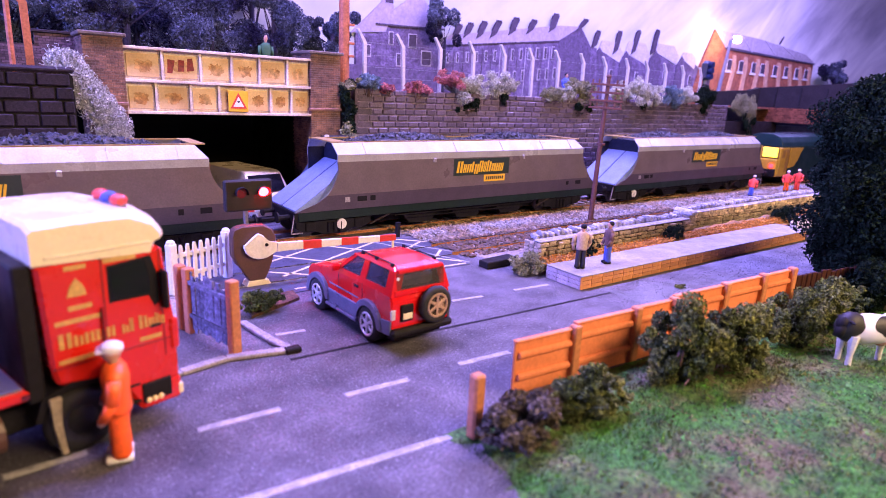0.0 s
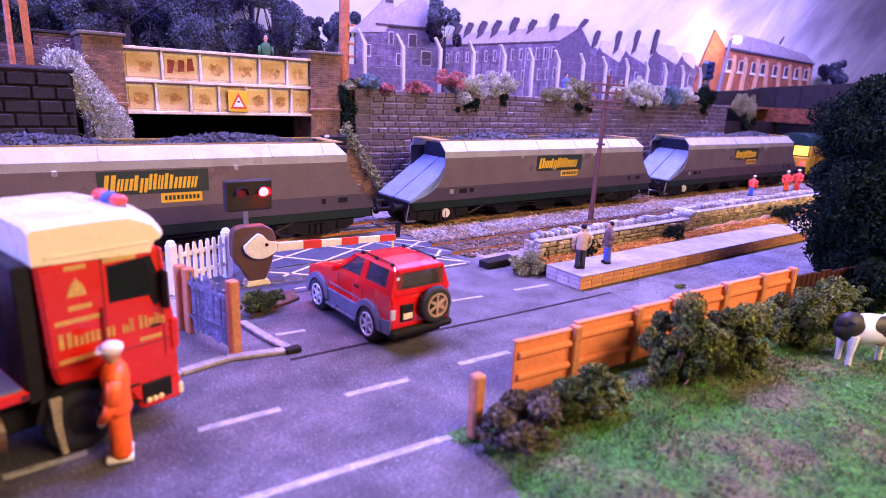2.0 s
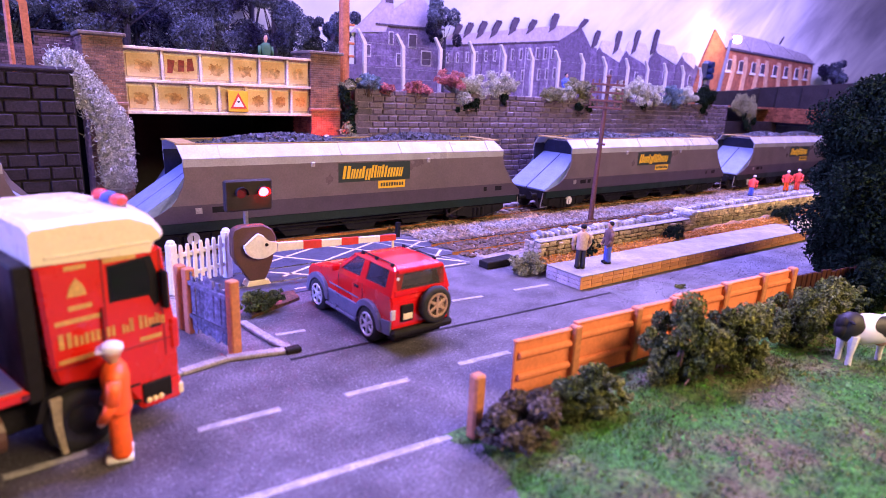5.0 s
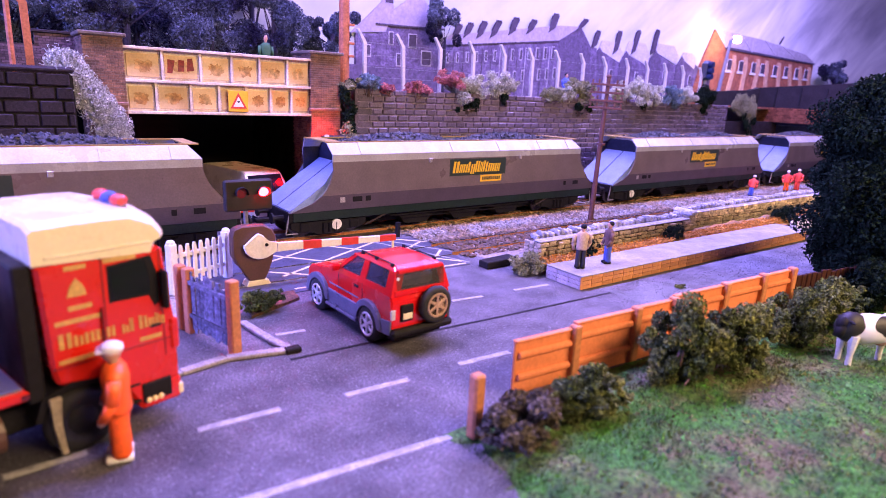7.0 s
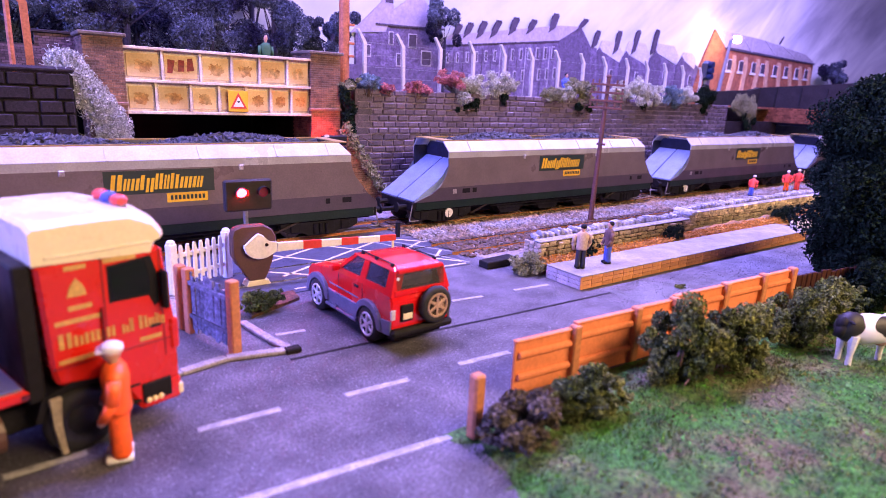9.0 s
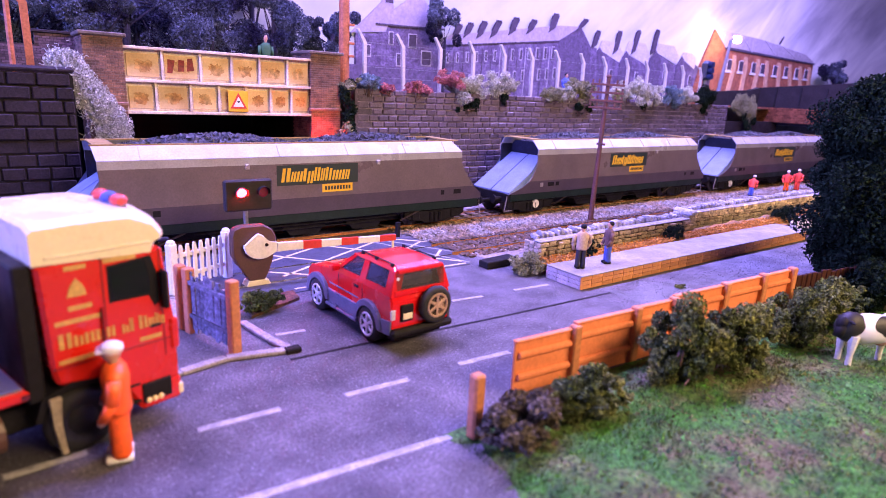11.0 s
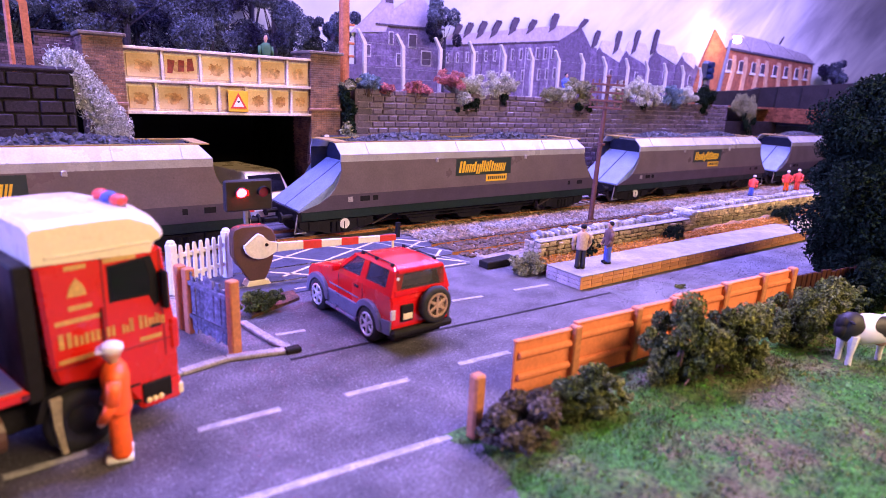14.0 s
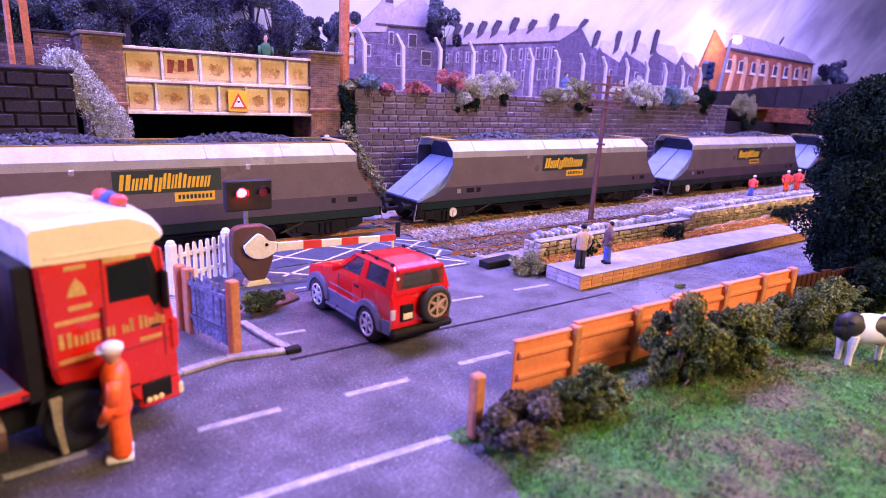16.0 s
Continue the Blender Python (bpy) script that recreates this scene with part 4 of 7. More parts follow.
def off_road_car():
    t = thing("off_road_car", "bright red three-door off-road car with silver cladding", "car", G(9.28, 14.3, 0, 92))

    def wide(z):
        return 1.04 - max(0, z - 1.66) * 0.28

    def pane(q, s, inner, outer):
        """A side panel (u, z) that leans in with the cabin."""
        tb = bmesh.new()
        o = [tb.verts.new((u, s * (wide(z) + outer), z)) for u, z in q]
        i = [tb.verts.new((u, s * (wide(z) - inner), z)) for u, z in q]
        tb.faces.new(o)
        tb.faces.new(i[::-1])
        for k in range(len(q)):
            j = (k + 1) % len(q)
            tb.faces.new((o[k], o[j], i[j], i[k]))
        return tb
    body = [(3.88, 0.62), (3.96, 0.9), (3.93, 1.2), (3.8, 1.38), (3.5, 1.48), (2.2, 1.66), (-1.06, 1.72), (-1.14, 1.5), (-1.16, 1.1), (-1.12, 0.58), (-0.7, 0.5), (-0.58, 0.8), (-0.3, 1.02), (0.3, 1.02), (0.58, 0.8), (0.7, 0.5), (2.45, 0.5), (2.56, 0.8), (2.85, 1.02), (3.4, 1.02), (3.65, 0.8)]
    bd = part("body", loft(B(), body, lambda z: 1.04 - 0.05 * max(0, 0.7 - z)), CAR_RED, t, smooth=False)
    part("bonnet_bulge", loft(B(), [(3.6, 1.42), (3.5, 1.5), (2.35, 1.7), (2.3, 1.6)], lambda z: 0.7), CAR_RED, bd)
    # cabin: roof, pillars, glass and what shows through it
    rf = part("roof", loft(B(), [(1.2, 2.36), (1.08, 2.42), (0.7, 2.47), (0.0, 2.49), (-0.8, 2.47), (-1.02, 2.38), (-1.0, 2.3), (1.1, 2.3)], lambda z: wide(2.4) - max(0, z - 2.4) * 1.6), CAR_RED, t, "glossy red roof")
    for s in (-1, 1):
        part("windscreen_pillar", pane([(2.1, 1.64), (1.9, 1.66), (1.0, 2.34), (1.18, 2.38)], s, 0.09, 0.004), CAR_RED, t)
        part("door_pillar", pane([(0.62, 1.66), (0.3, 1.66), (0.3, 2.34), (0.56, 2.34)], s, 0.07, 0.004), CAR_RED, t)
        part("rear_pillar", pane([(-0.78, 1.66), (-1.12, 1.66), (-1.03, 2.36), (-0.74, 2.34)], s, 0.3, 0.004), CAR_RED, t)
        part("waist_panel", pane([(1.95, 1.64), (-1.0, 1.66), (-1.0, 1.84), (1.72, 1.8)], s, 0.06, 0.002), CAR_RED, t)
        part("door_window", pane([(1.72, 1.79), (0.6, 1.81), (0.55, 2.32), (1.05, 2.32)], s, 0.04, -0.02), CAR_GLASS, t)
        part("side_window", pane([(0.31, 1.81), (-0.79, 1.83), (-0.76, 2.32), (0.31, 2.32)], s, 0.04, -0.02), CAR_GLASS, t)
        y0, y1 = sorted((s * 1.02, s * 1.09))
        part("door_sill", prism(B(), [(0.62, 0.5), (2.5, 0.5), (2.62, 0.95), (0.5, 0.95)], "y", y0, y1, 0.025), CLADDING, t, "silver-grey lower cladding")
        part("side_step", prism(B(), [(0.6, 0.4), (2.52, 0.4), (2.5, 0.5), (0.62, 0.5)], "y", *sorted((s * 0.95, s * 1.16)), 0.02), CLADDING, t)
        part("rear_cladding", prism(B(), [(-1.14, 0.55), (-0.65, 0.5), (-0.5, 0.9), (-1.16, 0.98)], "y", y0, y1, 0.02), CLADDING, t)
        part("front_cladding", prism(B(), [(3.6, 0.6), (3.92, 0.62), (3.94, 0.98), (3.45, 1.02)], "y", y0, y1, 0.02), CLADDING, t)
        for u in (0.0, 3.12):
            bm = B()
            arc = [math.pi * k / 14 for k in range(15)]
            p = [(u + 0.57 * math.cos(a), 0.55 + 0.57 * math.sin(a)) for a in arc] + [(u + 0.76 * math.cos(a), 0.55 + 0.74 * math.sin(a)) for a in arc[::-1]]
            prism(bm, p, "y", *sorted((s * 0.98, s * 1.15)), 0.02)
            part("wheel_arch", bm, CLADDING, t, "flared silver-grey wheel arch")
            part("arch_liner", rod(B(), (u, s * 0.62, 0.56), (u, s * 1.05, 0.56), 0.57, n=24), BLACK, t)
            road_wheel(t, u, s * 0.97, 0.54, 0.54, 0.34)
        for u in (0.4, 1.82):
            part("door_seam", box(B(), u - 0.012, u + 0.012, *sorted((s * 1.03, s * 1.046)), 0.97, 1.66), BLACK, t)
        part("side_trim", box(B(), 0.62, 2.42, *sorted((s * 1.03, s * 1.055)), 1.12, 1.17, 0.01), CLADDING, t)
        part("door_handle", box(B(), 0.62, 0.85, *sorted((s * 1.03, s * 1.07)), 1.46, 1.54, 0.01), BLACK, t)
        part("mirror", box(B(), 1.66, 1.86, *sorted((s * 1.06, s * 1.34)), 1.74, 1.95, 0.05), CAR_RED, t)
        rl = part("roof_rail", rod(B(), (-0.75, s * 0.74, 2.51), (0.9, s * 0.74, 2.5), 0.022, n=6), BLACK, t)
        for u in (-0.72, 0.1, 0.86):
            part("rail_foot", box(B(), u - 0.07, u + 0.07, s * 0.74 - 0.03, s * 0.74 + 0.03, 2.38, 2.525, 0.012), BLACK, rl)
        part("tail_light", box(B(), -1.185, -1.1, *sorted((s * 0.9, s * 1.05)), 1.0, 1.3, 0.02), WHEEL_RIM if s > 0 else LENS_RED, t)
        part("headlight", box(B(), 3.86, 3.97, *sorted((s * 0.6, s * 1.0)), 1.05, 1.28, 0.03), GLASS_DARK, t)
        st = part("front_seat", box(B(), 0.55, 0.78, s * 0.45 - 0.28, s * 0.45 + 0.28, 1.66, 2.1, 0.06), SEAT_GREY, t, "grey front seat")
        part("headrest", box(B(), 0.55, 0.7, s * 0.45 - 0.15, s * 0.45 + 0.15, 2.11, 2.26, 0.04), SEAT_GREY, st)
    part("rear_seat", box(B(), -0.62, -0.4, -0.8, 0.8, 1.66, 2.0, 0.06), SEAT_GREY, t, "grey rear bench")
    part("cabin_floor", box(B(), -0.98, 1.9, -0.95, 0.95, 1.66, 1.735), BLACK, t)
    part("dashboard", box(B(), 1.45, 1.85, -0.9, 0.9, 1.74, 1.86, 0.03), BLACK, t)
    part("windscreen", prism(B(), [(2.02, 1.68), (2.05, 1.70), (1.17, 2.36), (1.13, 2.34)], "y", -0.88, 0.88), CAR_GLASS, t)
    tg = part("tailgate", box(B(), -1.14, -1.02, -0.92, 0.92, 1.66, 1.83, 0.02), CAR_RED, t)
    part("roof_edge", box(B(), -1.1, -0.96, -0.8, 0.8, 2.29, 2.42, 0.03), CAR_RED, tg)
    part("rear_window", prism(B(), [(-1.115, 1.81), (-1.08, 1.81), (-1.03, 2.32), (-1.06, 2.32)], "y", -0.82, 0.82), CAR_GLASS, tg)
    part("washer_cap", rod(B(), (-1.1, 0.79, 2.16), (-1.07, 0.79, 2.16), 0.045, n=10), WHITE, tg, "small round white badge")
    part("rear_bumper", box(B(), -1.34, -1.02, -1.08, 1.08, 0.5, 0.72, 0.07), UNDERFRAME, t, "black rear bumper")
    part("front_bumper", box(B(), 3.8, 4.05, -1.1, 1.1, 0.42, 0.72, 0.06), CLADDING, t)
    pl = part("number_plate_holder", box(B(), -1.22, -1.12, 0.3, 0.74, 0.9, 1.4, 0.03), BLACK, t, "black plate holder")
    part("number_plate", box(B(), -1.24, -1.2, 0.36, 0.68, 0.98, 1.16, 0.01), CREAM, pl)
    sw = road_wheel(t, -1.3, -0.38, 1.28, 0.54, 0.28, SPARE_RIM)
    sw.name = "spare_wheel"
    sw.rotation_euler = (0, 0, radians(-90))
    part("chassis", box(B(), -1.0, 3.8, -0.85, 0.85, 0.3, 0.62), UNDERFRAME, t)
    return t


SEAT_GREY = surface("seat_grey", (0.20, 0.18, 0.24), 0.8, vary=0.15, fine=12, coarse=1.0, bump=0.1)
# spare wheel rim with the warm lamp's tint put into its colour
SPARE_RIM = surface("warm_lit_rim", (0.52, 0.36, 0.26), 0.4, metal=0.3, vary=0.15, fine=12, coarse=1.0, bump=0.05)
CAR_GLASS = glass("car_glass", (0.44, 0.43, 0.50), 0.03)
CAR_GLASS.node_tree.nodes["Principled BSDF"].inputs["Transmission Weight"].default_value = 0.92
CAR_GLASS.node_tree.nodes["Principled BSDF"].inputs["IOR"].default_value = 1.15


off_road_car()


# ---- the red lorry ----
def fairing(W):
    """Roof with a bowed front edge, lofted across the cab."""
    prof = [(-1.7, 3.92), (-1.7, 4.6), (-1.62, 4.67), (-0.4, 4.69), (0.03, 4.67), (0.3, 4.58), (0.52, 4.38), (0.66, 4.18), (0.67, 4.08), (0.5, 4.02), (0.45, 3.82)]
    bm, rows = bmesh.new(), []
    for i in range(13):
        s = i / 12
        bow = 0.42 * math.sin(math.pi * s) ** 0.8
        dip = 0.1 if i in (0, 12) else 0.0
        rows.append([bm.verts.new((u + bow * min(max(u + 0.6, 0) / 1.1, 1) - (dip * 0.5 if u > 0.2 else 0), -0.02 + s * (W + 0.04), z - (dip if z > 4.5 else 0))) for u, z in prof])
    n = len(prof)
    for a, b in zip(rows, rows[1:]):
        for k in range(n):
            bm.faces.new((a[k], a[(k + 1) % n], b[(k + 1) % n], b[k]))
    bm.faces.new(rows[0])
    bm.faces.new(rows[-1][::-1])
    bmesh.ops.recalc_face_normals(bm, faces=bm.faces)
    return bm


def lorry():
    t = thing("lorry", "red and cream lorry with gold lettering and flat bed", "lorry", G(1.89, 12.72, 0, 15))
    W = 3.2
    side = [(-1.58, 1.85), (-1.5, 1.5), (-0.42, 1.5), (-0.32, 1.0), (-0.05, 0.5), (0.72, 0.5), (0.84, 0.75), (0.8, 2.2), (0.66, 3.9), (-1.66, 3.9)]
    part("cab", prism(B(), side, "y", 0, W, 0.07), RED, t, "glossy red lorry cab")
    roof = part("roof_fairing", fairing(W), CREAM, t, "tall cream roof fairing")
    part("roof_lip", box(B(), -1.5, 0.42, -0.045, W + 0.045, 4.0, 4.07, 0.025), CREAM, roof)
    part("side_window", prism(B(), [(-0.42, 2.98), (-0.42, 3.64), (0.26, 3.7), (0.34, 3.3), (0.34, 2.98)], "y", -0.03, 0.05, 0.012), GLASS_DARK, t)
    part("window_frame", prism(B(), [(-0.47, 2.93), (-0.47, 3.69), (0.4, 3.76), (0.52, 3.3), (0.52, 2.72), (0.4, 2.66), (0.3, 2.93)], "y", -0.012, 0.04, 0.01), BLACK, t)
    part("wing_mirror", box(B(), 0.5, 0.62, -0.26, -0.02, 2.6, 3.45, 0.05), BLACK, t)
    part("side_deflector", box(B(), -2.0, -1.7, 0.05, W - 0.05, 1.3, 3.95, 0.04), BLACK, t, "black rear cab panel")
    for k, (a, b, z0, z1) in enumerate(((-1.42, -1.2, 2.36, 2.66), (-1.16, -1.0, 2.36, 2.58), (-0.97, -0.8, 2.36, 2.58), (-0.77, -0.6, 2.36, 2.58), (-0.57, -0.42, 2.36, 2.58), (-0.28, -0.16, 2.36, 2.54), (-0.13, -0.06, 2.36, 2.64), (0.06, 0.22, 2.36, 2.64), (0.25, 0.36, 2.36, 2.54), (0.39, 0.47, 2.36, 2.62), (0.5, 0.58, 2.36, 2.54))):
        bars = box(B(), a, a + (b - a) * 0.4, -0.02, 0.02, z0 - 0.12, z1 - 0.12)
        part("letter_bar", box(bars, a + (b - a) * 0.62, b, -0.02, 0.02, z0 - 0.12, z1 - 0.12 - 0.03 * (k % 2)), GOLD, t)
    for z, a, b in ((1.98, -1.45, -0.45), (2.75, -1.45, -0.6), (3.0, -1.2, -0.78), (3.78, -1.2, -0.82), (3.8, -0.52, 0.1), (2.0, 0.05, 0.5)):
        part("gold_stripe", box(B(), a, b, -0.015, 0.02, z - 0.045, z + 0.045), GOLD, t)
    part("emblem", prism(B(), [(-1.2, 3.22), (-0.85, 3.22), (-0.9, 3.42), (-1.02, 3.58), (-1.14, 3.42)], "y", -0.015, 0.02), GOLD, t, "faded gold emblem")
    part("bumper", box(B(), -0.06, 0.86, -0.04, W + 0.04, 0.4, 0.95, 0.08), RED, t)
    part("headlamp_recess", box(B(), 0.0, 0.62, -0.055, 0.02, 0.56, 1.0, 0.02), BLACK, t)
    for k in range(3):
        part("headlamp", ball(B(), (0.1 + k * 0.13, -0.06, 0.62), (0.065, 0.05, 0.065), 10, 6), LAMP_CREAM, t, "small cream lamp")
    for x in (-0.56, 0.56):
        part("door_seam", box(B(), x - 0.012, x + 0.012, -0.008, 0.02, 1.5, 3.86), MAROON, t)
    part("cab_seam", box(B(), -1.55, 0.7, -0.008, 0.02, 1.86, 1.885), MAROON, t)
    part("door_handle", box(B(), 0.28, 0.5, -0.035, 0.02, 2.2, 2.27, 0.015), BLACK, t)
    part("grab_rail", rod(B(), (-0.64, -0.06, 1.9), (-0.64, -0.06, 2.9), 0.022, n=6), MAROON, t)
    for z in (0.62, 1.0):
        part("cab_step", box(B(), -0.34, -0.02, -0.02, 0.25, z, z + 0.06, 0.015), UNDERFRAME, t)
    part("corner_marker", box(B(), 0.76, 0.88, -0.05, 0.1, 0.5, 0.75, 0.02), CREAM, t)
    part("corner_deflector", box(B(), 0.68, 0.86, -0.06, 0.12, 1.6, 2.3, 0.04), RED, t)
    for u in (-1.13, -6.0):
        for v in (0.2, W - 0.2):
            road_wheel(t, u, v, 0.66, 0.66, 0.46, HUB)
    part("wheel_arch", prism(B(), [(-1.95, 0.9), (-1.8, 1.35), (-1.3, 1.52), (-0.7, 1.5), (-0.4, 1.2), (-0.38, 0.9), (-0.48, 0.9), (-0.75, 1.36), (-1.3, 1.4), (-1.7, 1.25), (-1.84, 0.9)], "y", 0.02, 0.7), BLACK, t)
    part("mud_flap", prism(B(), [(-1.62, 0.15), (-1.5, 0.15), (-1.58, 0.8), (-1.5, 1.35), (-1.72, 1.35), (-1.7, 0.8)], "y", -0.12, 0.0, 0.02), MUD, t, "dull cream mud guard strip")
    part("chassis", box(B(), -9.0, -0.2, 0.6, W - 0.6, 0.55, 1.1, 0.05), UNDERFRAME, t)
    bed = part("flat_bed", box(B(), -9.0, -1.98, 0.0, W, 1.42, 1.62, 0.04), RED, t, "red flat bed")
    part("bed_deck", box(B(), -8.9, -2.05, 0.12, W - 0.12, 1.622, 1.66), CLADDING, bed, "pale grey deck")
    part("headboard", box(B(), -3.3, -3.05, 0.1, W - 0.1, 1.66, 3.7, 0.05), RED, t)
    part("crane_post", box(B(), -2.9, -2.3, 0.9, 1.9, 1.66, 3.2, 0.08), BROWN, t)
    part("side_light", box(B(), -2.12, -2.0, -0.03, 0.03, 1.47, 1.57), LENS_RED, t)
    part("fuel_tank", rod(B(), (-4.6, 0.45, 0.8), (-2.4, 0.45, 0.8), 0.4, n=16), BROWN, t)
    bar = part("light_bar", box(B(), 0.16, 0.36, 0.75, 1.85, 4.62, 4.74, 0.02), CLADDING, t)
    for v, m in ((0.88, LAMP_AMBER), (1.3, BLUE), (1.72, LAMP_AMBER)):
        part("beacon", ball(rod(B(), (0.26, v, 4.72), (0.26, v, 4.78), 0.15, n=12), (0.26, v, 4.78), (0.17, 0.2, 0.13), 10, 6), m, bar)
    return t


MAROON = surface("dark_red_seam", (0.14, 0.006, 0.006), 0.4, vary=0.1, fine=12, coarse=1.0, bump=0.03)
HUB = surface("brown_hub", (0.16, 0.08, 0.06), 0.5, vary=0.2, fine=12, coarse=1.0, bump=0.1)
MUD = surface("mud_guard", (0.36, 0.30, 0.20), 0.6, vary=0.2, fine=12, coarse=1.0, bump=0.1)
LAMP_CREAM = surface("cream_lamp", (0.95, 0.75, 0.4), 0.2, vary=0.05, bump=0, coat=0.5)
LAMP_AMBER = surface("red_beacon", (0.75, 0.06, 0.04), 0.3, vary=0.05, bump=0, coat=0.4)
lorry()


# ---- level crossing equipment ----
def barrier():
    t = thing("crossing_barrier", "brown barrier machine with lowered red and white arm", "barrier", G(0, 20.9))
    part("housing", prism(B(), [(6.9, 0.2), (7.5, 0.2), (7.56, 0.5), (7.76, 0.9), (7.92, 1.4), (7.95, 1.8), (7.8, 2.1), (7.5, 2.28), (6.7, 2.3), (6.4, 2.2), (6.32, 1.95), (6.33, 1.2), (6.5, 0.85), (6.82, 0.5)], "y", -0.28, 0.12, 0.05), BROWN, t, "dark brown cast housing")
    part("foot", prism(B(), [(6.75, 0), (7.7, 0), (7.6, 0.22), (6.85, 0.22)], "y", -0.3, 0.2, 0.03), CREAM, t, "cream foot")
    arm = part("boom_arm", prism(B(), [(7.9, 1.28), (13.0, 1.14), (13.0, 1.38), (7.9, 1.62)], "y", -0.5, -0.4, 0.015), WHITE, t, "tapered white boom")
    for a, b in ((8.9, 9.65), (10.5, 11.25), (12.25, 13.02)):
        f = lambda x: (1.28 - 0.0275 * (x - 7.9), 1.62 - 0.047 * (x - 7.9))
        part("red_band", prism(B(), [(a, f(a)[0]), (b, f(b)[0]), (b, f(b)[1] + 0.004), (a, f(a)[1] + 0.004)], "y", -0.506, -0.394), RED_MATT, arm, "red reflective band")
    pts = [(6.75, 1.62)]
    for k in range(9):
        a = math.pi * (0.95 + k * 0.1)
        pts.append((7.3 + 0.62 * math.cos(a), 1.58 + 0.55 * math.sin(a) * 0.95))
    pts += [(7.95, 1.3), (7.95, 1.62), (7.6, 1.68), (7.36, 1.95), (7.2, 2.02), (6.98, 1.86)]
    ar = part("pivot_plate", prism(B(), pts, "y", -0.46, -0.36, 0.02), WHITE, t, "white fan-shaped pivot plate")
    part("pivot_bolt", rod(B(), (7.5, -0.5, 1.58), (7.5, -0.45, 1.58), 0.06), BLACK, ar)
    part("prop_leg", box(B(), 12.85, 12.95, -0.48, -0.42, 0.55, 1.15), CREAM, arm)
    return t


barrier()


def wigwag():
    t = thing("crossing_signal", "black twin-lamp flashing level crossing signal on a post", "signal", G(0, 21.5))
    part("post", rod(B(), (7.17, 0.1, 0), (7.17, 0.1, 2.75), 0.09, n=12), STEEL_GREY, t)
    part("backboard", box(B(), 6.38, 8.14, -0.1, 0.16, 2.67, 3.82, 0.06), BOARD_BLACK, t, "black rounded backboard")
    for x in (6.97, 7.78):
        h = B()
        for k in range(12):
            a0, a1 = math.pi * (-0.1 + 1.2 * k / 12), math.pi * (-0.1 + 1.2 * (k + 1) / 12)
            v = [h.verts.new(p) for p in ((x + 0.23 * math.cos(a0), -0.1, 3.35 + 0.23 * math.sin(a0)), (x + 0.23 * math.cos(a1), -0.1, 3.35 + 0.23 * math.sin(a1)), (x + 0.22 * math.cos(a1), -0.3, 3.35 + 0.22 * math.sin(a1)), (x + 0.22 * math.cos(a0), -0.3, 3.35 + 0.22 * math.sin(a0)))]
            h.faces.new(v)
        part("lamp_hood", h, BLACK, t)
        part("lens", rod(B(), (x, -0.12, 3.35), (x, -0.1, 3.35), 0.19, n=16), LENS_RED, t, "dark red lens")
    lamps = []
    for x in (6.97, 7.78):
        lamps.append(part("lamp", ball(B(), (0, 0, 0), (0.2, 0.05, 0.165), 16, 8), LAMP_RED, t, "flashing red lamp", m=G(x, 0.0, 3.36), smooth=True))
    return lamps


STEEL_GREY = surface("grey_steel", (0.20, 0.20, 0.24), 0.5, metal=0.3, vary=0.15, fine=12, coarse=1.0, bump=0.1)
BOARD_BLACK = surface("board_black", (0.010, 0.006, 0.006), 0.7, vary=0.2, fine=12, coarse=1.0, bump=0.05)
WIGWAG = wigwag()


def far_signal():
    t = thing("signal_rear", "back of a black three-lamp road signal on a post", "signal", G(0, 29.9))
    part("post", rod(B(), (14.95, 0.2, 0), (14.95, 0.2, 3.2), 0.12, n=10), STEEL_GREY, t)
    for z in (2.95, 3.55, 4.15):
        part("signal_box", box(B(), 14.25, 15.75, 0, 0.35, z, z + 0.5, 0.06), BLACK, t)
        part("bracket", box(B(), 14.35, 14.6, -0.06, 0.0, z + 0.42, z + 0.56), WHITE, t)
    return part("lamp", ball(B(), (0, 0, 0), (0.2, 0.09, 0.2), 10, 6), LAMP_RED_FAR, t, "flashing red lamp", m=G(14.6, 0.18, 4.35))


FAR_LAMP = far_signal()


def far_barrier():
    t = thing("crossing_barrier", "far red and white crossing barrier beyond the train", "barrier", G(0, 29.7))
    arm = part("boom_arm", box(B(), 9.0, 15.6, -0.05, 0.05, 0.85, 1.15, 0.01), WHITE, t)
    for a in (9.6, 11.0, 12.4, 13.8):
        part("red_band", box(B(), a, a + 0.7, -0.056, 0.056, 0.846, 1.154), RED_MATT, arm)
    part("pivot_plate", prism(B(), [(15.2, 0.7), (16.4, 0.8), (16.5, 1.3), (16.2, 1.5), (15.8, 1.2), (15.2, 1.25)], "y", -0.1, 0.1, 0.02), WHITE, t)
    part("housing", box(B(), 15.7, 16.6, 0.12, 0.8, 0, 1.9, 0.06), BROWN, t)


far_barrier()


